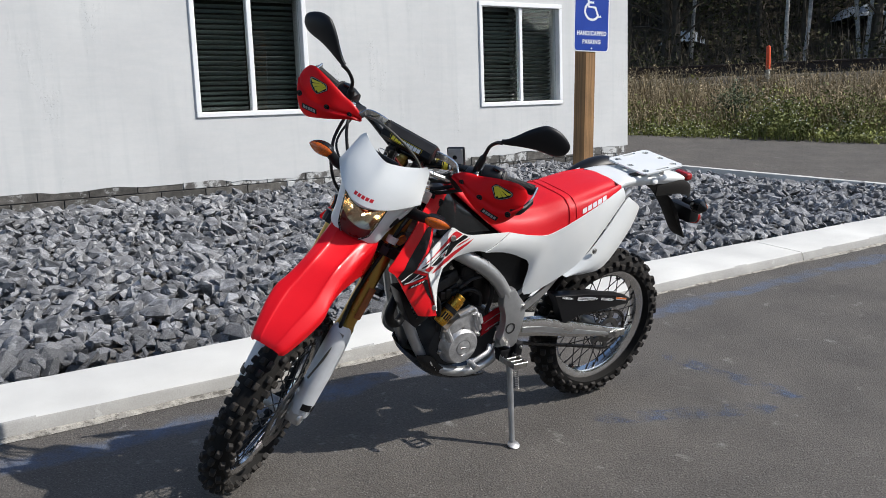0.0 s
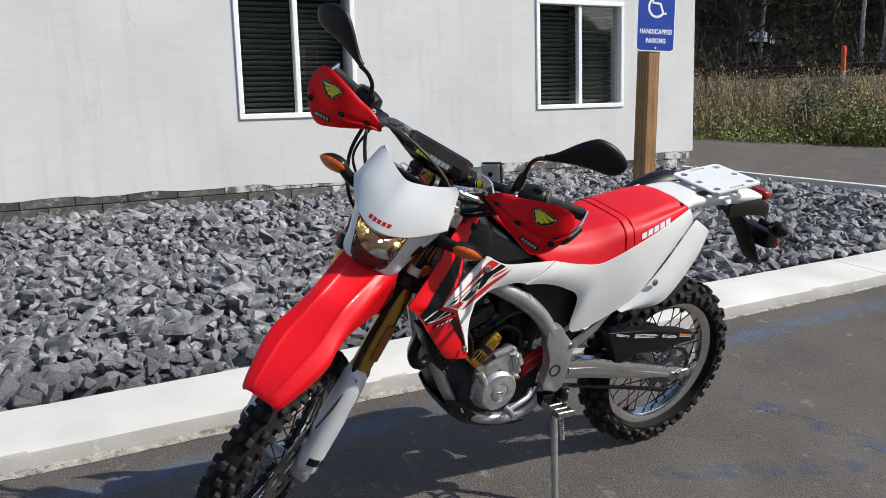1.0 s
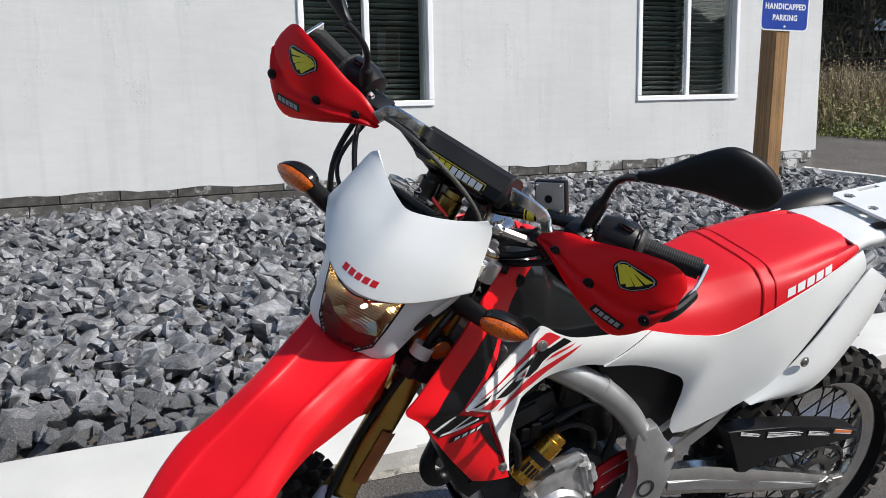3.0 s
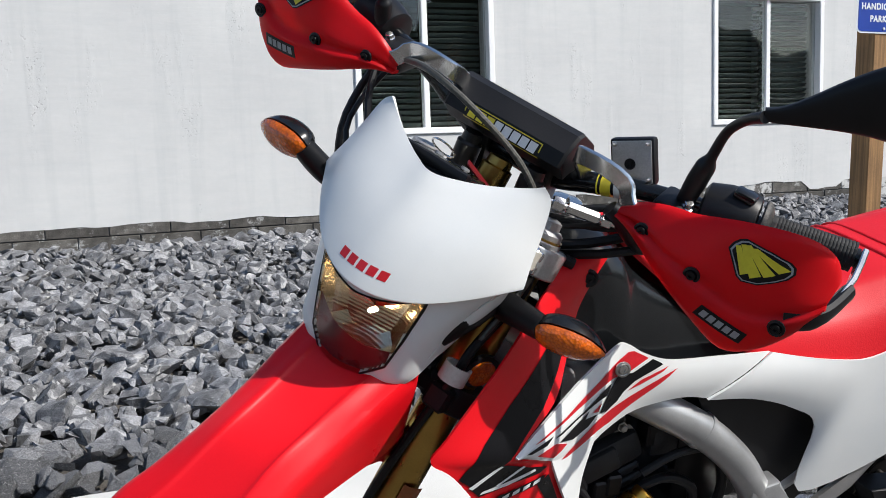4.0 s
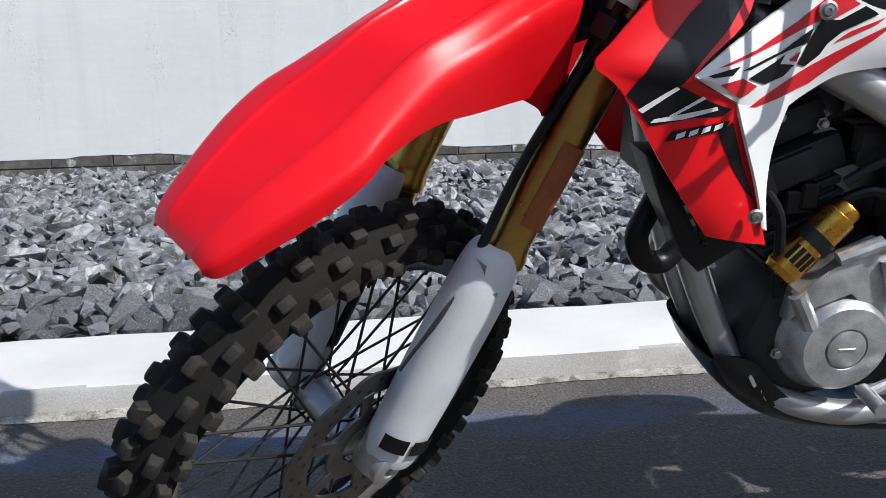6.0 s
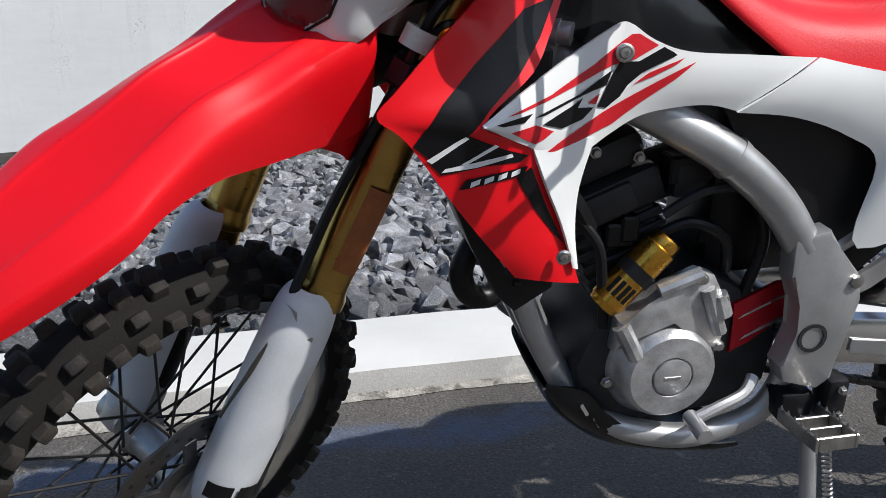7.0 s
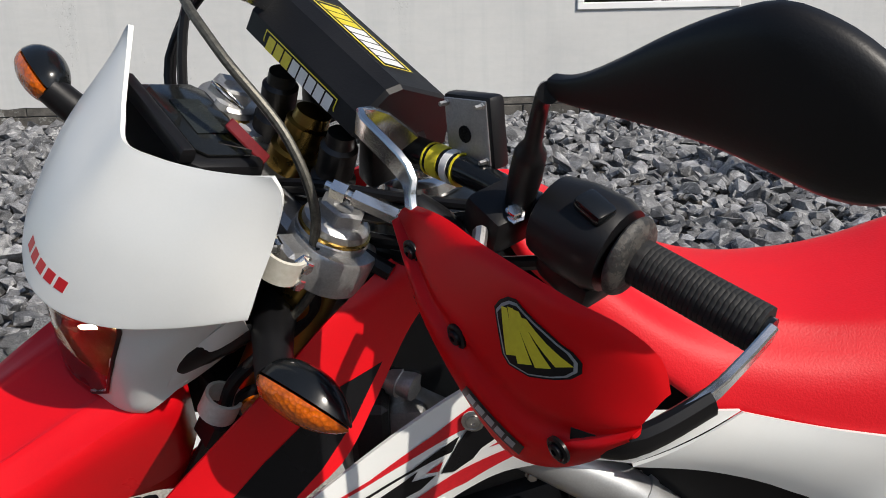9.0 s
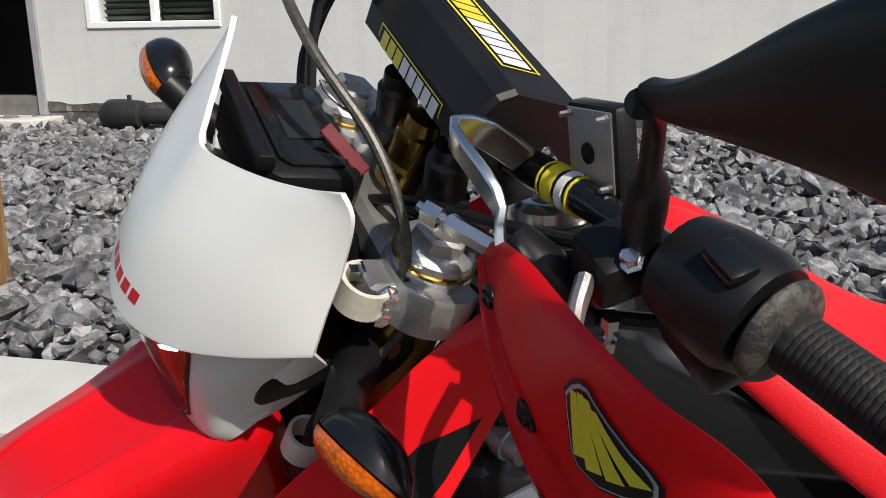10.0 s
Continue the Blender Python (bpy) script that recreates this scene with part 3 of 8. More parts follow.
def lettering(body, size, mat, parent, m, name="lettering"):
    cu = bpy.data.curves.new(name, "FONT")
    cu.body, cu.size, cu.align_x, cu.extrude, cu.space_character = body, size, "CENTER", 0.0006, 1.14
    cu.offset = size * 0.034
    tmp = new("tmp", cu)
    me = bpy.data.meshes.new_from_object(tmp.evaluated_get(bpy.context.evaluated_depsgraph_get()))
    bpy.data.objects.remove(tmp)
    bpy.data.curves.remove(cu)
    me.transform(Matrix.Diagonal((0.8, 1, 1, 1)))
    me.materials.clear()
    me.materials.append(mat)
    return part(name, me, None, parent, m=m)


def rounded(w, h, r, n=5):
    pts = []
    for cx, cy, a in ((w / 2 - r, h / 2 - r, 0), (-w / 2 + r, h / 2 - r, 90), (-w / 2 + r, -h / 2 + r, 180), (w / 2 - r, -h / 2 + r, 270)):
        pts += [(cx + r * math.cos(radians(a + 90 * i / n)), cy + r * math.sin(radians(a + 90 * i / n))) for i in range(n + 1)]
    return pts


def parking_sign():
    m = LOT @ pose(2.675, 2.437, 0) @ pose(0, 0, 0, -4.5, 2.4, 0) @ pose(0, 0, 0, 0, 0, -10) @ pose(0, -0.073, 1.615, 90, 0, 0)
    root = thing("parking_sign", m, "blue metal parking sign with white lettering, fixed on a timber post", "sign")
    bm = bmesh.new()
    prism(bm, rounded(0.305, 0.457, 0.03), Matrix(), 0.002)
    part("border", bm, SIGNWHITE, root, "white rim")
    bm = bmesh.new()
    prism(bm, rounded(0.289, 0.441, 0.024), pose(0, 0, 0.0022), 0.001)
    part("face", bm, BLUE, root)
    lettering("HANDICAPPED", 0.043, SIGNWHITE, root, pose(0, -0.112, 0.004))
    lettering("PARKING", 0.043, SIGNWHITE, root, pose(0, -0.172, 0.004))
    bm = bmesh.new()
    tube(bm, [(0.03 + 0.062 * math.cos(radians(a)), 0.03 + 0.062 * math.sin(radians(a)), 0) for a in range(120, 331, 15)], 0.0085, n=8, smooth=1)
    tube(bm, [(-0.005, 0.125, 0), (0.0, 0.06, 0), (0.058, 0.055, 0), (0.085, -0.012, 0), (0.108, -0.004, 0)], 0.009, n=8, smooth=1)
    tube(bm, [(0.0, 0.09, 0), (0.045, 0.09, 0)], 0.007, n=8, smooth=1)
    lathe(bm, (-0.008, 0.152, -0.002), (0, 0, 1), [(0, 0.017), (0.004, 0.017)], 16)
    bmesh.ops.transform(bm, matrix=pose(-0.03, 0.03, 0.004) @ Matrix.Diagonal((1, 1, 0.08, 1)), verts=bm.verts)
    part("wheelchair_symbol", bm, SIGNWHITE, root)
    for y in (0.2, -0.205):
        bm = bmesh.new()
        lathe(bm, (0, y, 0.003), (0, 0, 1), [(0, 0.007), (0.002, 0.007), (0.004, 0.004)], 10)
        part("bolt", bm, VINYL, root)


parking_sign()


# ---- bank, railway and woods beyond the road ----
BANK = pose(10.25, 6.25, 0.02, 0, 0, -49.83)               # x along the road's far edge, y away from it
DRY = grainy("dry grass", (0.25, 0.198, 0.115), 0.8, vary=0.25, size=0.7, bump=0, islands=0.45, spec=0.2, tint=(0.36, 0.295, 0.185))
WEED = grainy("green weeds", (0.085, 0.115, 0.03), 0.7, vary=0.35, size=0.5, bump=0, islands=0.45, spec=0.3, tint=(0.24, 0.25, 0.075))
SAGE = grainy("grey-green shrub leaves", (0.085, 0.105, 0.06), 0.75, vary=0.3, size=0.3, bump=0, islands=0.4, spec=0.25, tint=(0.14, 0.16, 0.09))
BLOSSOM = grainy("white weed blossom", (0.65, 0.66, 0.6), 0.8, vary=0.1, size=0.3, bump=0)
SOIL = grainy("brown soil and litter", (0.060, 0.050, 0.034), 0.95, vary=0.4, size=0.6, grain=0.12, fine=0.03, bump=0.8)
LITTER = grainy("dark forest floor", (0.045, 0.038, 0.027), 0.95, vary=0.5, size=1.5, grain=0.12, fine=0.08, bump=0.8, spec=0.1)
LEAF = grainy("dark evergreen leaves", (0.026, 0.034, 0.016), 0.75, vary=0.4, size=0.9, bump=0, islands=0.5, spec=0.15, tint=(0.085, 0.080, 0.038))
BARK = grainy("dark bark", (0.085, 0.072, 0.056), 0.9, vary=0.35, size=0.2, fine=0.02, bump=0.8, spec=0.2)
BIRCH = grainy("pale birch bark", (0.36, 0.35, 0.33), 0.75, vary=0.4, size=0.12, grain=0.1, fine=0.03, bump=0.4)
RUST = grainy("rusty rail steel", (0.045, 0.032, 0.025), 0.6, metal=0.5, vary=0.3, size=0.1, bump=0.3)
SLEEPER = grainy("dark sleeper timber", (0.026, 0.022, 0.019), 0.9, vary=0.3, size=0.2, bump=0.5)
ORANGE = grainy("orange plastic", (0.75, 0.085, 0.018), 0.5, vary=0.1, size=0.1, bump=0.05)
PALE = grainy("pale blue-grey stand-in", (0.42, 0.47, 0.52), 0.6, vary=0.2, size=0.6, bump=0.2)


def bank_z(s, v):
    """Height of the land beyond the road, s along its edge and v away from it."""
    road = 0.484 - 0.06 * max(-7.0, min(s, 7.0))
    prof = ((0, 0), (0.4, 0.03), (3.5, 0.42), (5.6, 0.75), (6.3, 1.15), (10.2, 1.2), (12, 0.8), (18, 2.4), (40, 13), (90, 30), (200, 42))
    for (a, za), (b, zb) in zip(prof, prof[1:]):
        if v <= b:
            z = za + (zb - za) * max(0, v - a) / (b - a)
            break
    w = min(1, max(0, v) / 6)
    bumps = 0.05 * w * math.sin(s * 1.3 + v * 0.7) * math.sin(v * 1.1 - s * 0.4) * min(3, 1 + v / 15)
    return road * (1 - w) + 0.484 * w + z + (bumps if not 6 < v < 10.5 else 0)


def land(name, ss, vs, label, mat, category):
    bm = bmesh.new()
    rows = [[bm.verts.new((s, v, bank_z(s, v) - (0.25 if v == vs[0] or v == vs[-1] else 0))) for s in ss] for v in vs]
    for a, b in zip(rows, rows[1:]):
        for i in range(len(a) - 1):
            bm.faces.new((a[i], a[i + 1], b[i + 1], b[i]))
    return thing(name, BANK, label, category, bm, mat, kind="structure")


land("bank", [-6 + 0.75 * i for i in range(57)], [-0.06, 0, 0.4, 1.2, 2.2, 3.5, 4.5, 5.6, 6.3, 8, 10.2, 12.2], "low earth bank along the far edge of the road", SOIL, "bank")
land("hillside", [-40 + 2.5 * i for i in range(45)], [12.0, 14, 16, 18, 22, 26, 32, 40, 55, 90, 140, 200], "dark wooded hillside rising behind the railway", LITTER, "hillside")


def scatter(name, m, label, category, mat, verts, faces, kind="stuff", parent=None):
    me = bpy.data.meshes.new(name)
    me.from_pydata(verts, [], faces)
    me.materials.append(mat)
    if parent:
        return part(name, me, None, parent)
    ob = new(name, me)
    ob.matrix_world = m
    return tagged(ob, label, category, "", kind)


def blade(verts, faces, rnd, p, height, width, lean, head=0.0):
    """One bent grass blade; head is the length of its feathery seed head."""
    a = rnd.uniform(0, 6.3)
    d = Vector((math.cos(a), math.sin(a), 0))
    side = Vector((-d.y, d.x, 0)) * width / 2
    k = len(verts)
    for f, w in ((0, 1), (0.45, 0.85), (0.8, 0.6), (1, 0.12)):
        c = p + d * (lean * height * f * f) + Vector((0, 0, height * (f - 0.25 * lean * f * f)))
        verts.extend((c - side * w, c + side * w))
    faces.extend((k + 2 * i, k + 2 * i + 1, k + 2 * i + 3, k + 2 * i + 2) for i in range(3))
    if head:
        tip = Vector(verts[-1])
        for j in range(3):
            k = len(verts)
            e = tip + d * head * rnd.uniform(0.2, 0.9) + Vector((rnd.uniform(-1, 1) * head * 0.4, rnd.uniform(-1, 1) * head * 0.4, head * rnd.uniform(-0.3, 0.5)))
            verts.extend((tip, tip.lerp(e, 0.5) + side * 2.2, e, tip.lerp(e, 0.5) - side * 2.2))
            faces.append((k, k + 1, k + 2, k + 3))


def leaf(verts, faces, rnd, c, size):
    u = Vector((rnd.gauss(0, 1), rnd.gauss(0, 1), rnd.gauss(0, 0.7))).normalized()
    w = u.cross(Vector((rnd.gauss(0, 1), rnd.gauss(0, 1), rnd.gauss(0, 1)))).normalized()
    k = len(verts)
    verts.extend((c - u * size * 0.5, c + w * size * 0.28, c + u * size * 0.5, c - w * size * 0.28))
    faces.append((k, k + 1, k + 2, k + 3))


def grasses():
    rnd = random.Random(21)
    dv, df, gv, gf, fv, ff = [], [], [], [], [], []
    for _ in range(17000):
        s, v = rnd.uniform(-5.5, 9), rnd.uniform(0.5, 5.6)
        tuft = 0.5 + 0.5 * math.sin(s * 2.1 + 1.3 * math.sin(v * 1.7)) * math.sin(v * 2.6 + s * 0.8)
        h = rnd.uniform(0.35, 0.82) * (0.62 + 0.55 * tuft) * min(1, 0.55 + v * 0.3)
        p = Vector((s + rnd.gauss(0, 0.04), v, bank_z(s, v) - 0.02))
        blade(dv, df, rnd, p, h, rnd.uniform(0.006, 0.015), rnd.uniform(0.05, 0.7), rnd.uniform(0.06, 0.14) if rnd.random() < 0.4 else 0)
    for _ in range(1500):
        s, v = rnd.uniform(-5.5, 9), abs(rnd.gauss(0, 0.75)) + 0.04
        patch = math.sin(s * 1.9 + 0.6) + 0.6 * math.sin(s * 4.3)
        top = max(0.1, min(0.75, 0.16 + 0.28 * v + 0.14 * patch)) * rnd.uniform(0.6, 1.15)
        c = Vector((s, v, bank_z(s, v)))
        drift = Vector((rnd.gauss(0, 0.12), rnd.gauss(0, 0.12), 0))
        for j in range(int(8 + 26 * top)):
            f = rnd.random() ** 0.7
            q = c + drift * f + Vector((rnd.gauss(0, 0.055), rnd.gauss(0, 0.055), top * f))
            leaf(gv, gf, rnd, q, rnd.uniform(0.035, 0.085))
        if rnd.random() < 0.3 and v < 1.0:
            for j in range(7):
                leaf(fv, ff, rnd, c + drift + Vector((rnd.gauss(0, 0.07), rnd.gauss(0, 0.07), top + rnd.uniform(-0.08, 0.05))), rnd.uniform(0.02, 0.036))
        for j in range(4):
            blade(gv, gf, rnd, c + Vector((rnd.gauss(0, 0.1), rnd.gauss(0, 0.1), 0)), top * rnd.uniform(0.5, 1.1), 0.012, rnd.uniform(0.1, 0.8))
    scatter("dry_grass", BANK, "tall dry beige grass with feathery seed heads on the bank", "grass", DRY, dv, df)
    scatter("weeds", BANK, "low green weeds along the edge of the road", "weeds", WEED, gv, gf)
    scatter("weed_blossom", BANK, "small white flowers scattered through the weeds", "flowers", BLOSSOM, fv, ff)


def shrub(s, v, r, h, mat, label, seed):
    rnd = random.Random(seed)
    root = thing("shrub", BANK @ pose(s, v, bank_z(s, v)), label, "shrub")
    bm = bmesh.new()
    lv, lf = [], []
    for _ in range(26):
        a, e = rnd.uniform(0, 6.3), rnd.random() ** 0.5
        tip = Vector((r * e * math.cos(a), r * e * math.sin(a), h * (1 - 0.45 * e * e) * rnd.uniform(0.7, 1.1)))
        tube(bm, [(0, 0, -0.02), tip * 0.5 + Vector((0, 0, 0.1 * h)), tip], [0.007, 0.005, 0.002], n=4)
        for j in range(60):
            q = tip * (1 - 0.6 * rnd.random() ** 1.6) + Vector((rnd.gauss(0, 1), rnd.gauss(0, 1), rnd.gauss(0, 1))) * 0.16 * r
            leaf(lv, lf, rnd, q, rnd.uniform(0.03, 0.06))
    part("stems", bm, BARK, root)
    scatter("foliage", None, "", "", mat, lv, lf, parent=root)


def railway():
    root = thing("railway_track", BANK, "rusty railway track on the embankment behind the grass", "railway", kind="structure")
    z = bank_z(0, 8)
    for v in (7.45, 8.9):
        bm = bmesh.new()
        box(bm, (-6, v - 0.035, z + 0.235), (36, v + 0.035, z + 0.28), 0.006)
        box(bm, (-6, v - 0.009, z + 0.121), (36, v + 0.009, z + 0.234))
        box(bm, (-6, v - 0.07, z + 0.101), (36, v + 0.07, z + 0.12))
        part("rail", bm, RUST, root)
    me = mesh_of("sleeper", boxed((-0.11, -1.3, -0.06), (0.11, 1.3, 0.1), 0.008), SLEEPER)
    for i in range(78):
        part("sleeper", me, None, root, m=pose(-5.8 + 0.53 * i, 8.17, z))


def marker_post():
    root = thing("marker_post", BANK @ pose(0.75, 6.15, bank_z(0.75, 6.15) - 0.22), "orange-capped white plastic marker post in the grass", "post")
    bm = bmesh.new()
    lathe(bm, (0, 0, 0), (0, 0, 1), [(0, 0.045), (0.42, 0.045)], 14)
    part("lower_tube", bm, BLOSSOM, root, "white lower tube")
    bm = bmesh.new()
    lathe(bm, (0, 0, 0.415), (0, 0, 1), [(0, 0.049), (0.46, 0.049), (0.50, 0.042), (0.52, 0.02)], 14)
    part("orange_sleeve", bm, ORANGE, root)


def tree(s, v, height, lean, seed, pale=False, girth=0.13):
    """A tapered trunk with limbs and a crown of many leaf clumps; a pale tree is a nearly bare birch."""
    rnd = random.Random(seed)
    root = thing("birch_tree" if pale else "tree", BANK @ pose(s, v, bank_z(s, v) - 0.1), "slender white-barked birch, nearly bare, on the hillside" if pale else "dark leafy tree at the edge of the woods", "tree", group="birches" if pale else "trees on the hillside")
    bm = bmesh.new()
    pts = [Vector((lean * height * f + 0.12 * math.sin(5 * f + seed), 0.1 * math.sin(4 * f + 2 * seed), height * f)) for f in (0, 0.2, 0.4, 0.6, 0.8, 1)]
    tube(bm, pts, [girth * k for k in (1.2, 0.95, 0.8, 0.6, 0.4, 0.12)], n=8)
    lv, lf = [], []
    bm2 = bmesh.new()
    for i in range(16 if pale else 22):
        f = rnd.uniform(0.12 if not pale else 0.35, 0.97)
        k = min(4, int(f * 5))
        base = pts[k].lerp(pts[k + 1], f * 5 - k)
        a = rnd.uniform(0, 6.3)
        L = (1.15 - f) * height * rnd.uniform(0.2, 0.42) + 0.3
        tip = base + Vector((math.cos(a) * L, math.sin(a) * L, L * rnd.uniform(0.0, 0.7)))
        mid = base.lerp(tip, 0.5) + Vector((0, 0, 0.08 * L))
        tube(bm2, [base, mid, tip], [girth * 0.28, girth * 0.18, 0.008], n=5)
        for _ in range(3):
            t2 = mid + Vector((rnd.gauss(0, 1), rnd.gauss(0, 1), rnd.gauss(0.3, 0.7))) * L * 0.4
            tube(bm2, [mid, t2], [girth * 0.1, 0.005], n=4)
            for _ in range(3 if pale else 30):
                q = t2.lerp(tip, rnd.random()) + Vector((rnd.gauss(0, 1), rnd.gauss(0, 1), rnd.gauss(0, 0.8))) * 0.34
                leaf(lv, lf, rnd, q, rnd.uniform(0.09, 0.2))
    part("trunk", bm, BIRCH if pale else BARK, root)
    part("crown", bm2, BIRCH if pale else BARK, root)
    scatter("crown", None, "", "", LEAF, lv, lf, parent=root)


def woods():
    rnd = random.Random(5)
    for _ in range(26):
        s, v = rnd.uniform(-9, 13), rnd.uniform(13.5, 26)
        tree(s, v, rnd.uniform(6, 9.5), rnd.uniform(-0.08, 0.08), rnd.randint(0, 9999), girth=rnd.uniform(0.07, 0.16))
    for s, v, h, l in ((2.1, 13.5, 7.5, -0.03), (2.5, 14.2, 8, 0.05), (4.2, 15.0, 8.5, -0.1), (4.5, 15.2, 8, 0.02), (5.0, 15.5, 8.2, 0.08), (-0.6, 16, 8, 0.03)):
        tree(s, v, h, l, int(s * 100) + 77, True, 0.062)
    # brush under the trees and the far wood, too dense to count
    lv, lf, tv, tf = [], [], [], []
    for _ in range(420):
        s, v = rnd.uniform(-12, 18), 11.6 + 16 * rnd.random() ** 1.4
        r, h = rnd.uniform(0.35, 1.0), rnd.uniform(0.5, 1.7)
        c = Vector((s, v, bank_z(s, v)))
        for _ in range(60):
            leaf(lv, lf, rnd, c + Vector((rnd.gauss(0, r * 0.6), rnd.gauss(0, r * 0.6), h * rnd.random())), rnd.uniform(0.07, 0.17))
        for _ in range(9):
            blade(tv, tf, rnd, c + Vector((rnd.gauss(0, r * 0.5), rnd.gauss(0, r * 0.5), 0)), h * rnd.uniform(0.8, 1.9), 0.022, rnd.uniform(0.1, 0.6))
    scatter("undergrowth", BANK, "dark tangled leafy brush below the trees", "undergrowth", LEAF, lv, lf)
    for _ in range(900):
        s, v = rnd.uniform(-22, 30), rnd.uniform(16, 60)
        blade(tv, tf, rnd, Vector((s, v, bank_z(s, v) - 0.1)), rnd.uniform(4, 10), rnd.uniform(0.05, 0.2), rnd.uniform(0, 0.12))
    for _ in range(14000):
        s, v = rnd.uniform(-22, 30), rnd.uniform(22, 60)
        leaf(tv, tf, rnd, Vector((s, v, bank_z(s, v) + rnd.uniform(0.3, 8))), rnd.uniform(0.25, 0.6))
    scatter("far_wood", BANK, "dark bare trunks and twigs of the wood behind", "woods", BARK, tv, tf)


def tarpaulin(s, v, w, h, seed):
    """A low pale mound, added as a stand-in for an unidentified shape among the trees."""
    rnd = random.Random(seed)
    bm = bmesh.new()
    rows = []
    for j in range(9):
        y = -0.8 + 0.2 * j
        rows.append([bm.verts.new((-w / 2 + w * i / 16, y, h * (1 - (y / 0.85) ** 4) * (1 - abs(i / 8 - 1) ** 3.5) + rnd.uniform(-0.03, 0.03) * h - 0.05)) for i in range(17)])
    for a, b in zip(rows, rows[1:]):
        for i in range(16):
            bm.faces.new((a[i], a[i + 1], b[i + 1], b[i]))
    thing("tarpaulin", BANK @ pose(s, v, bank_z(s, v), 0, 0, rnd.uniform(-20, 20)), "low pale blue-grey mound, stand-in for an unidentified shape among the trees", "tarpaulin", bm, PALE)


grasses()
shrub(-0.25, 1.5, 0.5, 0.75, SAGE, "rounded grey-green shrub on the bank", 1)
shrub(1.7, 1.2, 0.55, 0.7, WEED, "yellow-green leafy weed bush on the bank", 2)
shrub(0.6, 0.8, 0.4, 0.6, WEED, "yellow-green leafy weed bush on the bank", 3)
shrub(3.2, 1.3, 0.6, 0.8, SAGE, "rounded grey-green shrub on the bank", 4)
railway()
marker_post()
woods()
tarpaulin(5.4, 19.5, 2.6, 0.55, 1)
tarpaulin(-0.9, 18.5, 1.5, 0.5, 2)

def reflection_backdrop():
    """An unseen dark tree-line sheet on the open side, added to darken the window reflections."""
    rnd = random.Random(21)
    bm = bmesh.new()
    rows, h = [], 13.0
    for i in range(241):
        x = -180 + 1.5 * i
        h = max(9.0, min(18.0, h + rnd.gauss(0, 1.1)))
        y = -75 + 0.0012 * x * x
        rows.append([bm.verts.new((x, y + rnd.uniform(-1.5, 1.5) * k, -4 + (h + 4) * k)) for k in (0.0, 0.35, 0.7, 0.9, 1.0)])
    for a, b in zip(rows, rows[1:]):
        for k in range(4):
            bm.faces.new((a[k], b[k], b[k + 1], a[k + 1]))
    bmesh.ops.recalc_face_normals(bm, faces=bm.faces)
    thing("backdrop", Matrix(), "unseen dark backdrop, added to darken the window reflections", "woods", bm, LEAF, kind="structure", smooth=0)


reflection_backdrop()


# ---- motorcycle: frames and materials ----
# The machine's own frame: x forward from the rear axle, y to its left, z up; the front end is turned to the left.
BIKE = LOT @ pose(0.5565, 0.2522, 0.0091, 0, 0, 178.26) @ pose(0, 0, 0, -10.52, -0.09, 0)
bike = thing("motorcycle", BIKE, "red and white trail motorcycle leaning on its side stand", "motorcycle")
STEM = Vector((1.558, 0, 0))
RAKE = Vector((-0.4633, 0, 0.8862))
TURNED = Matrix.Translation(STEM + Vector((0.0067, 0, 0))) @ Matrix.Rotation(radians(42.5), 4, RAKE) @ Matrix.Translation(-STEM)
CROWN = TURNED @ Vector((1.25, 0, 0.7))
TURNED = Matrix.Translation(CROWN + Vector((-0.002, 0.004, -0.009))) @ pose(0, 0, 0, -0.28, 0.37, -0.78) @ Matrix.Translation(-CROWN) @ TURNED
BARS = TURNED @ Matrix.Translation((-0.008, 0, 0))

RED = grainy("red moulded plastic", (0.70, 0.005, 0.011), 0.34, spec=0.28, vary=0.06, size=0.12, grain=0.02, fine=0.002, bump=0.025, gloss_vary=0.16, coat=0.12)
GUARDRED = grainy("scuffed red plastic", (0.72, 0.007, 0.013), 0.4, spec=0.3, vary=0.08, size=0.08, grain=0.02, fine=0.002, bump=0.03, coat=0.06)
def translucent(m, color, share):
    """Lets light through a thin moulded sheet."""
    n, link = links(m)
    tr, mix = n.new("ShaderNodeBsdfTranslucent"), n.new("ShaderNodeMixShader")
    tr.inputs["Color"].default_value = (*color, 1)
    mix.inputs[0].default_value = share
    link(n["Principled BSDF"].outputs[0], mix.inputs[1])
    link(tr.outputs[0], mix.inputs[2])
    link(mix.outputs[0], n["Material Output"].inputs["Surface"])
    return m


translucent(GUARDRED, (0.95, 0.016, 0.020), 0.42)
WHITE = grainy("white moulded plastic", (0.74, 0.76, 0.75), 0.34, vary=0.035, size=0.15, grain=0.012, fine=0.002, bump=0.012, gloss_vary=0.08, coat=0.2, tint=(0.77, 0.775, 0.75))
GUARDWHITE = grainy("frosted white plastic", (0.60, 0.62, 0.64), 0.5, vary=0.07, size=0.07, grain=0.03, fine=0.003, bump=0.05)
BLACK = grainy("black moulded plastic", (0.007, 0.007, 0.008), 0.42, spec=0.3, vary=0.2, size=0.06, grain=0.03, fine=0.0015, bump=0.06)
GLOSSBLACK = grainy("glossy black plastic", (0.007, 0.008, 0.009), 0.2, spec=0.35, vary=0.2, size=0.1, grain=0.02, fine=0.002, bump=0.01, coat=0.15)
CARCASS = grainy("dark tyre wall", (0.008, 0.0072, 0.0062), 0.88, vary=0.3, size=0.05, grain=0.1, fine=0.003, bump=0.2, spec=0.3)
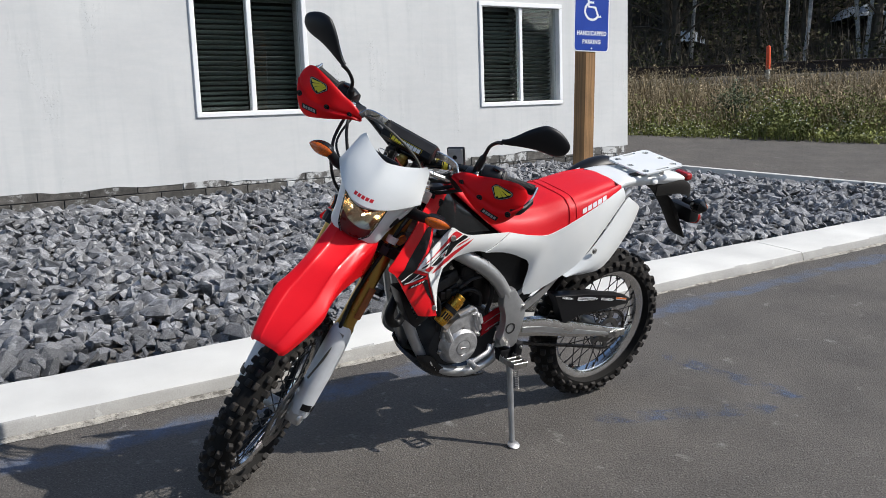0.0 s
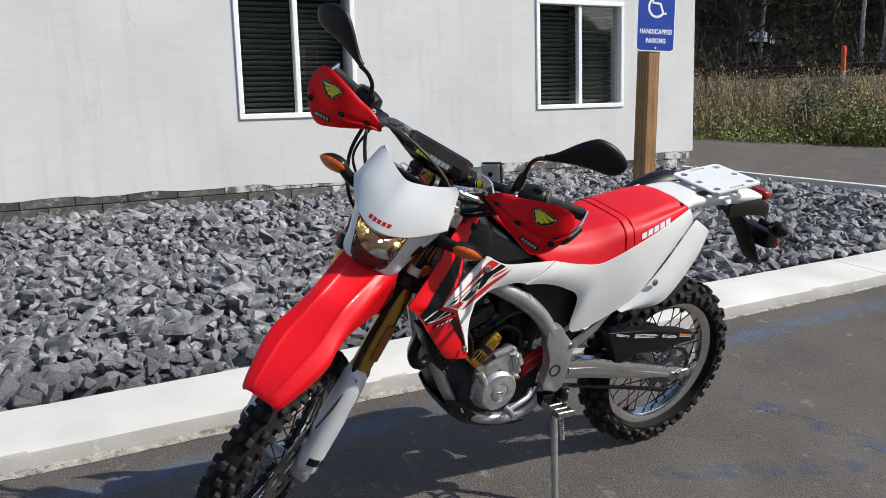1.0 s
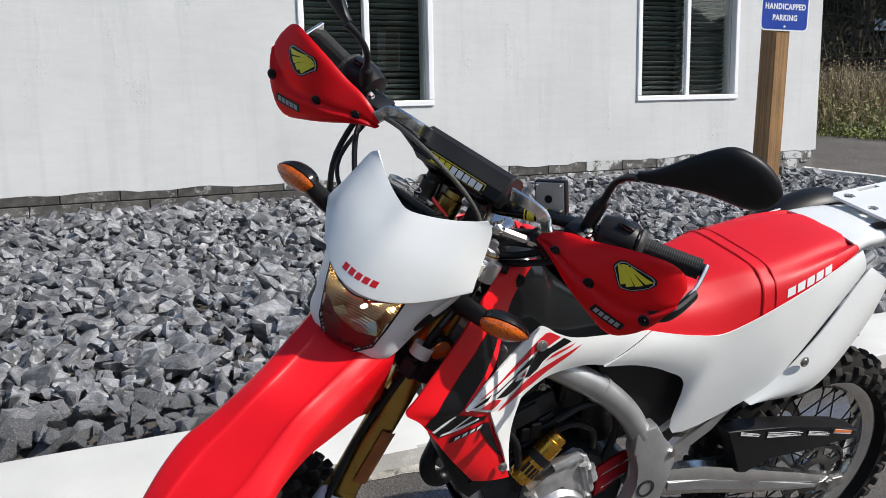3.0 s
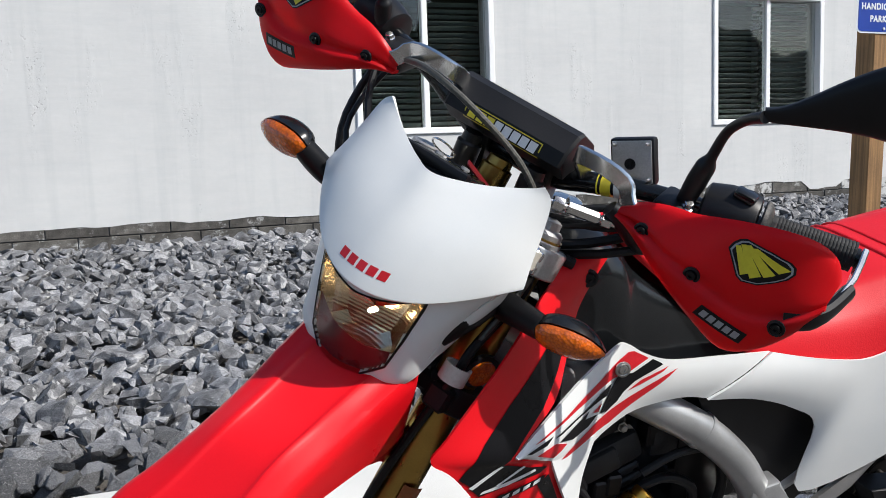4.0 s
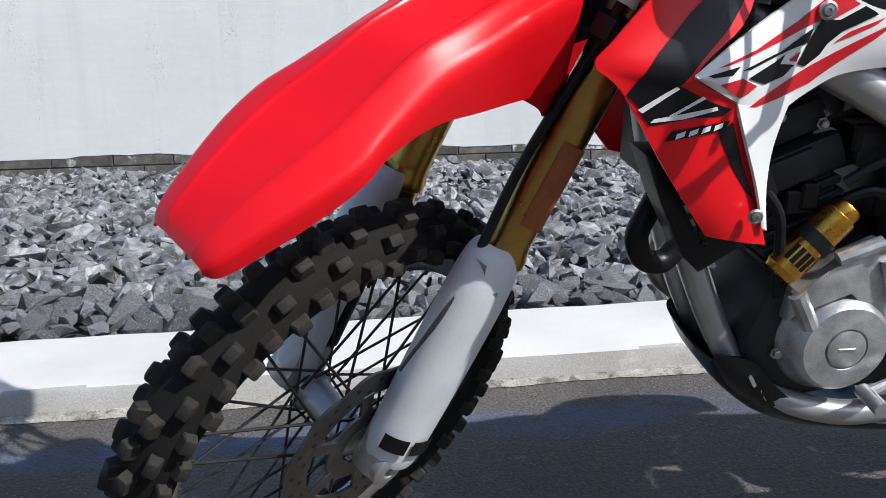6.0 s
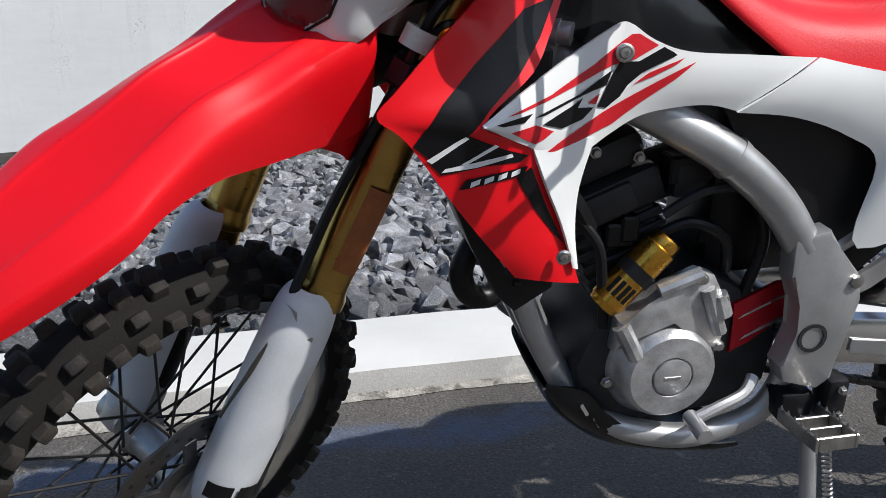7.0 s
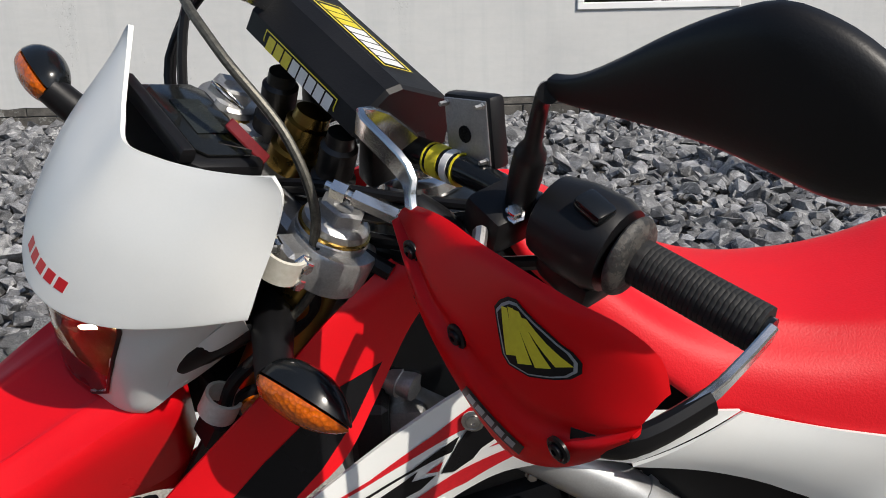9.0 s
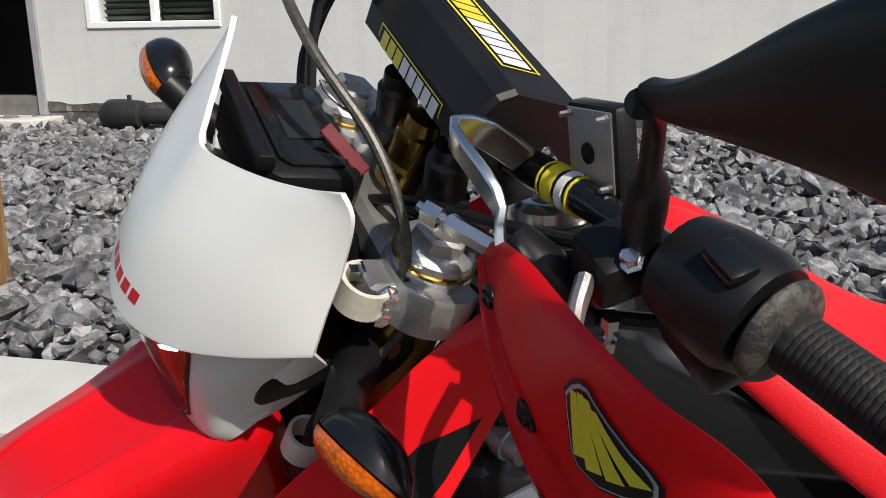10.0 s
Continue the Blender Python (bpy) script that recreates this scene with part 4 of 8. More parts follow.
RUBBER = grainy("black tyre rubber", (0.011, 0.009, 0.0075), 0.8, vary=0.4, size=0.03, grain=0.15, fine=0.003, bump=0.3, islands=0.25, tint=(0.018, 0.0145, 0.011))
GRIPRUBBER = grainy("black grip rubber", (0.010, 0.010, 0.010), 0.7, vary=0.2, size=0.03, fine=0.002, bump=0.15)
ALLOY = grainy("satin cast aluminium", (0.50, 0.50, 0.50), 0.42, metal=0.85, vary=0.16, size=0.05, grain=0.06, fine=0.002, bump=0.12)
PAINTALLOY = grainy("silver painted frame", (0.42, 0.425, 0.425), 0.38, metal=0.7, vary=0.14, size=0.06, grain=0.03, fine=0.002, bump=0.04)
POLISHED = grainy("polished aluminium", (0.72, 0.72, 0.71), 0.2, metal=1.0, vary=0.08, size=0.04, grain=0.02, fine=0.002, bump=0.03)
STEEL = grainy("zinc-plated steel", (0.45, 0.44, 0.42), 0.35, metal=1.0, vary=0.2, size=0.02, bump=0.05)
DARKSTEEL = grainy("dark spoke steel", (0.045, 0.043, 0.042), 0.4, metal=0.8, vary=0.3, size=0.03, bump=0.05)
DISCSTEEL = grainy("brake disc steel", (0.17, 0.165, 0.16), 0.38, metal=1.0, vary=0.25, size=0.04, grain=0.08, fine=0.002, bump=0.08)
ENGINE = grainy("dark engine casting", (0.030, 0.030, 0.031), 0.55, metal=0.35, vary=0.3, size=0.04, grain=0.08, fine=0.002, bump=0.2)
CASTING = grainy("grey cast engine cover", (0.50, 0.50, 0.50), 0.36, metal=0.7, vary=0.3, size=0.03, grain=0.08, fine=0.002, bump=0.18)
DARKRED = grainy("dark red of key tag and painted lamp reflection", (0.13, 0.007, 0.010), 0.3, vary=0.15, size=0.03, bump=0.0)
GOLD = grainy("gold anodised aluminium", (0.44, 0.28, 0.075), 0.3, metal=1.0, vary=0.12, size=0.05, grain=0.03, fine=0.002, bump=0.02)
BRIGHTGOLD = grainy("bright gold anodised aluminium", (0.70, 0.37, 0.055), 0.28, metal=1.0, vary=0.1, size=0.03, bump=0.02)
SEATRED = grainy("red seat vinyl", (0.66, 0.006, 0.014), 0.5, spec=0.38, vary=0.06, size=0.1, grain=0.04, fine=0.0022, bump=0.15)
PLATERED = grainy("red anodised plate", (0.46, 0.010, 0.020), 0.35, metal=0.6, vary=0.15, size=0.04, bump=0.02)
YELLOW = grainy("yellow decal", (0.72, 0.60, 0.03), 0.4, vary=0.05, size=0.05, bump=0.0)
DECALBLACK = grainy("black decal", (0.006, 0.006, 0.007), 0.3, spec=0.25, vary=0.1, size=0.05, bump=0.0)
DECALWHITE = grainy("white decal", (0.72, 0.73, 0.73), 0.35, vary=0.04, size=0.05, bump=0.0)
DECALRED = grainy("red decal", (0.55, 0.012, 0.02), 0.32, vary=0.04, size=0.05, bump=0.0)
ORANGEDECAL = grainy("orange decal", (0.75, 0.20, 0.05), 0.4, vary=0.05, size=0.05, bump=0.0)
DECALGREY = grainy("grey decal", (0.32, 0.33, 0.34), 0.35, vary=0.05, size=0.05, bump=0.0)
FOAMBLACK = grainy("black padded vinyl", (0.008, 0.008, 0.009), 0.5, spec=0.3, vary=0.2, size=0.05, fine=0.002, bump=0.08)
CREAM = grainy("cream nylon", (0.62, 0.60, 0.52), 0.45, vary=0.06, size=0.03, bump=0.03)
FLANGE = splashed(grainy("marbled grey rubber", (0.060, 0.056, 0.050), 0.6, vary=0.5, size=0.01, bump=0.2), (0.02, 0.02, 0.02), 0.48, 0.52, 160)
MIRROR = grainy("mirror glass", (0.8, 0.8, 0.8), 0.02, metal=1.0, vary=0.0, bump=0.0, gloss_vary=0.0)
LENS = glass_material("clear lamp lens", (0.95, 0.95, 0.93), 0.02, 1.3)


def fluted_chrome():
    m = grainy("fluted chromed reflector", (0.78, 0.63, 0.44), 0.2, metal=1.0, vary=0.08, size=0.02, bump=0.0)
    n, link = links(m)
    b = n["Principled BSDF"]
    co = n.new("ShaderNodeTexCoord")
    w = n.new("ShaderNodeTexWave")
    w.bands_direction = "Z"
    w.inputs["Scale"].default_value, w.inputs["Distortion"].default_value = 60, 1.5
    link(co.outputs["Object"], w.inputs["Vector"])
    bp = n.new("ShaderNodeBump")
    bp.inputs["Strength"].default_value, bp.inputs["Distance"].default_value = 0.10, 0.001
    link(w.outputs[0], bp.inputs["Height"])
    link(bp.outputs[0], b.inputs["Normal"])
    return m


CHROME = fluted_chrome()
SCREEN = grainy("dark instrument screen", (0.010, 0.011, 0.011), 0.12, vary=0.2, size=0.04, bump=0.0)


def amber_material(name, color):
    m = grainy(name, color, 0.18, vary=0.15, size=0.012, grain=0.05, fine=0.003, bump=0.25, coat=0.6)
    b = m.node_tree.nodes["Principled BSDF"]
    b.inputs["Transmission Weight"].default_value = 0.35
    b.inputs["Subsurface Weight"].default_value = 0.0
    return m


def prismatic(m, scale, strength):
    """Small moulded prisms in a signal lens, with their play of light also in the colour."""
    n, link = links(m)
    co = n.new("ShaderNodeTexCoord")
    vo = n.new("ShaderNodeTexVoronoi")
    vo.inputs["Scale"].default_value = scale
    link(co.outputs["Object"], vo.inputs["Vector"])
    bp = n.new("ShaderNodeBump")
    bp.inputs["Strength"].default_value, bp.inputs["Distance"].default_value = strength, 0.004
    link(vo.outputs["Distance"], bp.inputs["Height"])
    b = n["Principled BSDF"]
    link(bp.outputs[0], b.inputs["Normal"])
    base = b.inputs["Base Color"].links[0].from_socket
    # bright middle and dim rim of each prism, painted into the base colour
    r = ramp(n, [(0.0, 1.2), (0.5, 0.95), (0.9, 0.65)])
    link(vo.outputs["Distance"], r.inputs[0])
    mul = n.new("ShaderNodeMix")
    mul.data_type, mul.blend_type = "RGBA", "MULTIPLY"
    mul.inputs["Factor"].default_value = 1
    link(base, mul.inputs["A"])
    link(r.outputs[0], mul.inputs["B"])
    link(mul.outputs["Result"], b.inputs["Base Color"])
    return m


AMBER = prismatic(amber_material("amber lens", (0.86, 0.17, 0.003)), 300, 0.22)
REDLENS = amber_material("red lens", (0.5, 0.01, 0.01))
GLOW = bpy.data.materials.new("lit bulb")
GLOW.use_nodes = True
GLOW.node_tree.nodes["Principled BSDF"].inputs["Emission Color"].default_value = (1.0, 0.80, 0.50, 1)
GLOW.node_tree.nodes["Principled BSDF"].inputs["Emission Strength"].default_value = 16


# ---- shape helpers for the machine ----
def surf(ctrl, ku=5, kv=5):
    """A smooth grid of points through a coarse grid."""
    rows = [spline(r, ku) for r in ctrl]
    cols = [spline([r[j] for r in rows], kv) for j in range(len(rows[0]))]
    return [[cols[j][i] for j in range(len(cols))] for i in range(len(cols[0]))]


def sheet(grid, thick=0.003, keep=None):
    """A shell over a grid of points; keep tells which faces stay."""
    bm = bmesh.new()
    vs = [[bm.verts.new(p) for p in r] for r in grid]
    for a, b in zip(vs, vs[1:]):
        for i in range(len(a) - 1):
            c = (a[i].co + a[i + 1].co + b[i].co + b[i + 1].co) / 4
            if keep is None or keep(c):
                bm.faces.new((a[i], a[i + 1], b[i + 1], b[i]))
    bmesh.ops.delete(bm, geom=[v for v in bm.verts if not v.link_faces], context="VERTS")
    bmesh.ops.recalc_face_normals(bm, faces=bm.faces)
    if thick:
        bmesh.ops.solidify(bm, geom=bm.faces[:], thickness=thick)
        bmesh.ops.recalc_face_normals(bm, faces=bm.faces)
    return bm


def flip(pts, side):
    return [(x, y * side, z) for x, y, z in pts]


def between(a, b, rows, bulge=0.0):
    """Control rows between two curves; bulge pushes the middle outwards along y."""
    s = 1 if sum(p[1] for p in a) >= 0 else -1
    out = []
    for i in range(rows):
        t = i / (rows - 1)
        out.append([Vector(p).lerp(Vector(q), t) + Vector((0, s * bulge * 4 * t * (1 - t), 0)) for p, q in zip(a, b)])
    return out


def tree_of(bm):
    from mathutils.bvhtree import BVHTree
    bm.normal_update()
    return BVHTree.FromBMesh(bm)


def decal(name, outline, plane, tree, mat, parent, way, label="", lift=0.0011, m=None, cuts=3):
    """A thin film of a flat outline, laid on a surface. plane turns (u, v) into a point in space, way is the direction of laying on."""
    bm = bmesh.new()
    vs = [bm.verts.new(plane(u, v)) for u, v in outline]
    f = bm.faces.new(vs)
    bmesh.ops.triangulate(bm, faces=[f])
    for _ in range(cuts):
        long = [e for e in bm.edges if e.calc_length() > 0.012]
        if not long:
            break
        bmesh.ops.subdivide_edges(bm, edges=long, cuts=1)
        bmesh.ops.triangulate(bm, faces=bm.faces[:])
    w = Vector(way).normalized()
    for v in bm.verts:
        hit = tree.ray_cast(v.co - w * 0.5, w, 1.0)[0]
        if hit is None:
            hit = tree.find_nearest(v.co)[0]
        v.co = hit - w * lift
    bmesh.ops.recalc_face_normals(bm, faces=bm.faces)
    if bm.faces and sum((f.normal for f in bm.faces), Vector()).dot(w) > 0:
        bmesh.ops.reverse_faces(bm, faces=bm.faces[:])
    return part(name, bm, mat, parent, label, smooth=60, m=m)


def bolt(name, p, d, r, parent, mat=None, m=None, cup=False):
    bm = bmesh.new()
    if cup:
        lathe(bm, p, d, [(0, r * 1.7), (0.002, r * 1.7), (0.003, r * 1.3), (0.002, r), (0.0045, r * 0.9), (0.005, r * 0.4), (0.003, r * 0.38)], 14)
    else:
        lathe(bm, p, d, [(0, r * 1.35), (0.0015, r * 1.35), (0.002, r), (0.007, r), (0.008, r * 0.8)], 6)
    return part(name, bm, mat or STEEL, parent, m=m)


# ---- wheels ----
def wheel(name, centre, turn, r_out, rho, knob, rim_r, rim_w, hub_w, pitches, label):
    m = turn @ Matrix.Translation(centre)
    bm = bmesh.new()
    sec = [(-rim_w, rim_r + 0.004), (-rim_w * 0.9, rim_r + 0.006), (-rim_w * 0.6, rim_r - 0.004), (0, rim_r - 0.014), (rim_w * 0.6, rim_r - 0.004), (rim_w * 0.9, rim_r + 0.006), (rim_w, rim_r + 0.004), (rim_w * 0.96, rim_r - 0.010), (rim_w * 0.6, rim_r - 0.026), (0, rim_r - 0.031), (-rim_w * 0.6, rim_r - 0.026), (-rim_w * 0.96, rim_r - 0.010)]
    n = 72
    rings = []
    for i in range(n):
        a = 2 * math.pi * i / n
        rings.append([bm.verts.new((r * math.sin(a), y, r * math.cos(a))) for y, r in sec])
    skin(bm, rings, closed=True)
    bmesh.ops.recalc_face_normals(bm, faces=bm.faces)
    root = part(name, bm, POLISHED, bike, label, m=m)
    # tyre: carcass and blocks
    rc = r_out - knob - rho
    bm = bmesh.new()
    rings = []
    for i in range(n):
        a = 2 * math.pi * i / n
        ring_ = []
        wall = math.acos(max(-1, min(1, (rim_r + 0.010 - rc) / rho)))
        prof = [(-rim_w * 0.85, rim_r + 0.001), (-rim_w * 1.06, rim_r + 0.003)]
        prof += [(rho * math.sin(-wall + 2 * wall * k / 15), rc + rho * math.cos(-wall + 2 * wall * k / 15)) for k in range(16)]
        prof += [(rim_w * 1.06, rim_r + 0.003), (rim_w * 0.85, rim_r + 0.001)]
        for y, r in prof:
            ring_.append(bm.verts.new((r * math.sin(a), y, r * math.cos(a))))
        rings.append(ring_)
    skin(bm, rings, closed=True)
    bmesh.ops.recalc_face_normals(bm, faces=bm.faces)
    part("tyre", bm, CARCASS, root, "black knobbly off-road tyre", smooth=30)
    rnd = random.Random(len(name))
    made = {}

    def block(a, beta, length, width, rise):
        """One tread block, standing on the carcass; alike blocks share a mesh."""
        if beta not in made:
            bm = bmesh.new()
            nor, lat = Vector((0, math.sin(beta), math.cos(beta))), Vector((0, math.cos(beta), -math.sin(beta)))
            tan, c = Vector((1, 0, 0)), Vector((0, 0, rc))
            rings = []
            for up, k in ((-0.006, 1.2), (rise * 0.72, 1.0), (rise * 0.95, 0.9), (rise * 1.02, 0.74)):
                o = c + nor * (rho + up)
                rings.append([bm.verts.new(o + tan * (x * k * length / 2) + lat * (y * k * width / 2)) for x, y in ((-1, -0.8), (-0.8, -1), (0.8, -1), (1, -0.8), (1, 0.8), (0.8, 1), (-0.8, 1), (-1, 0.8))])
            for p, q in zip(rings, rings[1:]):
                for k in range(8):
                    bm.faces.new((p[k], p[(k + 1) % 8], q[(k + 1) % 8], q[k]))
            bm.faces.new(rings[-1])
            bmesh.ops.recalc_face_normals(bm, faces=bm.faces)
            made[beta] = mesh_of("tread_block", bm, RUBBER)
        part("tread_block", made[beta], None, root, m=Matrix.Rotation(a, 4, "Y"))

    arc = 2 * math.pi / pitches
    size = arc * r_out
    for i in range(pitches):
        a = i * arc
        j = lambda: rnd.uniform(-0.05, 0.05) * arc
        if i % 2 == 0:
            for s in (-1, 1):
                block(a + j(), s * radians(15), size * 0.52, rho * 0.37, knob)
                block(a + j(), s * radians(66), size * 0.50, rho * 0.36, knob * 0.9)
        else:
            for s in (-1, 1):
                block(a + j(), s * radians(40), size * 0.52, rho * 0.35, knob * 0.95)
                block(a + j(), s * radians(80), size * 0.50, rho * 0.36, knob * 0.7)
            if i % 4 == 1:
                block(a, 0, size * 0.50, rho * 0.36, knob)
    # hub
    bm = bmesh.new()
    lathe(bm, (0, -hub_w, 0), (0, 1, 0), [(0, 0.018), (0.004, 0.03), (0.012, 0.034), (0.018, 0.026), (hub_w, 0.022), (2 * hub_w - 0.018, 0.026), (2 * hub_w - 0.012, 0.034), (2 * hub_w - 0.004, 0.03), (2 * hub_w, 0.018)], 28)
    part("hub", bm, ALLOY, root)
    # spokes, laced in crossing pairs
    shapes = []
    for side in (-1, 1):
        for lean in (-1, 1):
            bm = bmesh.new()
            cyl(bm, (0.032 * math.sin(lean * 1.25), side * (hub_w - 0.012 - 0.004 * lean), 0.032 * math.cos(lean * 1.25)), (0.0, side * 0.006, rim_r - 0.018), 0.0021, n=6)
            cyl(bm, (0.0, side * 0.0068, rim_r - 0.040), (0.0, side * 0.006, rim_r - 0.018), 0.0034, n=6)
            shapes.append(mesh_of("spoke", bm, DARKSTEEL))
    for i in range(36):
        k = i % 4
        part("spoke", shapes[(k // 1) % 4], None, root, m=Matrix.Rotation(2 * math.pi * i / 36, 4, "Y"))
    return root


def disc(name, parent, y, r0, r1, r2, r3, mat, arms, wave=0, thick=0.004, teeth=0):
    """A brake disc or sprocket: a rim from r2 to r3 on arms from a carrier r0 to r1."""
    n = 144

    def band(ra, rb):
        bm = bmesh.new()
        rings = []
        for i in range(n):
            a = 2 * math.pi * i / n
            w = 1 + (wave * math.cos(a * 10) if rb == r3 and wave else 0)
            if teeth and rb == r3:
                w = 1 + 0.05 * (1 if (i * teeth // n * 2 + int((i * teeth / n % 1) > 0.5)) % 2 else 0)
            rings.append([bm.verts.new((rr * math.sin(a), yy, rr * math.cos(a))) for rr, yy in ((ra, y), (rb * w, y), (rb * w, y + thick), (ra, y + thick))])
        skin(bm, rings, closed=True)
        bmesh.ops.recalc_face_normals(bm, faces=bm.faces)
        return bm

    rim = part(name, band(r2, r3), mat, parent)
    part(name + "_carrier", band(r0, r1), mat, parent)
    arm = mesh_of("carrier_arm", boxed((-0.009, y - 0.001, r1 - 0.004), (0.009, y + thick + 0.001, r2 + 0.006), 0.001), mat)
    for k in range(arms):
        part("carrier_arm", arm, None, parent, m=Matrix.Rotation(2 * math.pi * k / arms, 4, "Y"))
    return rim


front = wheel("front_wheel", (1.441, 0, 0.325), TURNED, 0.331, 0.043, 0.014, 0.268, 0.024, 0.058, 52, "spoked front wheel with polished rim")
disc("brake_disc", front, 0.060, 0.034, 0.06, 0.092, 0.128, DISCSTEEL, 6, 0.025)
# solid dark plugs stand in for the shade in the disc's drilled holes
for k in range(40):
    a, rr = 2 * math.pi * k / 40, 0.103 + 0.014 * (k % 2)
    bm = bmesh.new()
    cyl(bm, (rr * math.sin(a), 0.0595, rr * math.cos(a)), (rr * math.sin(a), 0.0645, rr * math.cos(a)), 0.0034, n=8)
    if k == 0:
        hole_plug = bm
    else:
        hole_plug.from_mesh(mesh_of("tmp", bm, DARKSTEEL))
        bpy.data.meshes.remove(bpy.data.meshes["tmp"])
part("disc_hole_plugs", hole_plug, DARKSTEEL, front)
rear = wheel("rear_wheel", (0, 0, 0.317), Matrix(), 0.3245, 0.056, 0.013, 0.238, 0.032, 0.075, 46, "spoked rear wheel with polished rim")
disc("sprocket", rear, 0.072, 0.034, 0.055, 0.078, 0.086, DISCSTEEL, 6, 0, 0.006, teeth=40)
disc("brake_disc", rear, -0.085, 0.034, 0.055, 0.085, 0.11, DISCSTEEL, 6, 0.02)


# ---- front end (drawn straight ahead, then turned) ----
def fork_at(z, y=0.0, ahead=0.0):
    """A point on a fork leg's axis at the height z."""
    return Vector((1.279 - 0.465 * (z - 0.593) + ahead * 0.886, y, z + ahead * 0.463))


def fork(side):
    y = 0.092 * side
    bm = bmesh.new()
    d = Vector((-0.4217, 0, 0.9067))
    p = fork_at(0.53, y)
    lathe(bm, p, d, [(0, 0.024), (0.002, 0.0325), (0.028, 0.0335), (0.034, 0.031), (0.045, 0.0295), (0.06, 0.0285), (0.60, 0.0285)], 28)
    leg = part("fork_leg", bm, GOLD, bike, "gold anodised upper fork tube", m=TURNED)
    bm = bmesh.new()
    cyl(bm, fork_at(0.36, y), fork_at(0.575, y), 0.0215, n=20)
    part("stanchion", bm, BLACK, leg)
    bm = bmesh.new()
    lathe(bm, fork_at(1.058, y), d, [(0, 0.0285), (0.002, 0.0325), (0.010, 0.0325), (0.012, 0.031)], 32)
    lathe(bm, fork_at(1.071, y), d, [(0, 0.0295), (0.006, 0.029), (0.009, 0.026), (0.010, 0.022)], 32)
    lathe(bm, fork_at(1.080, y), d, [(0, 0.0215), (0.010, 0.021), (0.012, 0.017), (0.010, 0.010), (0.006, 0.009)], 6)
    part("fork_cap", bm, ALLOY, leg)
    bm = bmesh.new()
    lathe(bm, fork_at(1.068, y), d, [(0, 0.0285), (0.0005, 0.0318), (0.003, 0.0318), (0.0035, 0.0285)], 32)
    part("cap_ring", bm, GOLD, leg, "thin gold ring under the fork cap")
    # lower guard: a curved shell over the front and outside of the leg
    rows = []
    for z, w, k, out in ((0.612, 0.026, 0.020, 0.0), (0.600, 0.040, 0.031, 0.002), (0.560, 0.048, 0.036, 0.004), (0.475, 0.050, 0.037, 0.004), (0.40, 0.049, 0.036, 0.004), (0.335, 0.046, 0.036, 0.003), (0.315, 0.040, 0.034, 0.002)):
        c = fork_at(z, y + out * side, 0.018)
        row = []
        for a in (-75, -40, 0, 40, 80, 115, 140):
            f = math.cos(radians(a)) * w
            o = math.sin(radians(a)) * k
            row.append(c + Vector((0.886, 0, 0.463)) * f + Vector((0, side, 0)) * o)
        rows.append(row)
    g = part("fork_guard", sheet(surf(rows, 4, 4), 0.003), GUARDWHITE, bike, "frosted white lower fork guard", m=TURNED)
    # black bands at the foot of the guard
    for a0, a1 in ((15, 62), (72, 118)):
        r2 = []
        for z in (0.362, 0.342):
            c = fork_at(z, y + 0.004 * side, 0.018)
            r2.append([c + Vector((0.886, 0, 0.463)) * math.cos(radians(a)) * 0.0515 + Vector((0, side, 0)) * math.sin(radians(a)) * 0.0395 for a in [a0 + (a1 - a0) * i / 5 for i in range(6)]])
        part("band", sheet(r2, 0.001), DECALBLACK, g)
    # gold lip that shows above the guard, and the clip that holds the hose
    bm = bmesh.new()
    lathe(bm, fork_at(0.592, y), d, [(0, 0.0300), (0.003, 0.0330), (0.014, 0.0330), (0.020, 0.0305), (0.030, 0.0290)], 28)
    part("fork_lip", bm, GOLD, leg)
    if side > 0:
        bm = bmesh.new()
        box(bm, fork_at(0.565, y + 0.004, 0.044), fork_at(0.595, y + 0.024, 0.060), 0.002)
        clip = part("hose_clip", bm, STEEL, g)
        bolt("clip_bolt", fork_at(0.566, y + 0.030, 0.030), (0.3, 1, 0.1), 0.005, clip, STEEL)
    # axle lug
    bm = bmesh.new()
    box(bm, (1.389, y - 0.022, 0.298), (1.462, y + 0.022, 0.372), 0.012, Matrix.Translation((1.424, y, 0.335)) @ Matrix.Rotation(radians(-27), 4, "Y") @ Matrix.Translation((-1.424, -y, -0.335)), 2)
    lathe(bm, (1.441, y - 0.018 * side, 0.326), (0, side, 0), [(0, 0.026), (0.044, 0.026), (0.048, 0.02), (0.048, 0.012), (0.04, 0.011)], 20)
    lug = part("axle_lug", bm, ALLOY, bike, m=TURNED)
    bolt("pinch_bolt", (1.414, y + 0.022 * side, 0.334), (0, side, 0), 0.006, lug)
    return leg


legs = [fork(1), fork(-1)]

# warning stickers on the gold tubes
for z0, z1, a0, a1 in ((0.645, 0.745, 25, 85),):
    for side, leg in ((1, legs[0]), (-1, legs[1])):
        rows = []
        for z in (z0, (z0 + z1) / 2, z1):
            c = fork_at(z, 0.098 * side)
            rows.append([c + Vector((0.886, 0, 0.463)) * math.cos(radians(a)) * 0.0289 + Vector((0, side, 0)) * math.sin(radians(a)) * 0.0289 for a in [a0 + (a1 - a0) * i / 6 for i in range(7)]])
        part("sticker", sheet(rows, 0.0004), grainy("orange-brown sticker", (0.30, 0.09, 0.02), 0.35, vary=0.15, size=0.02), leg)


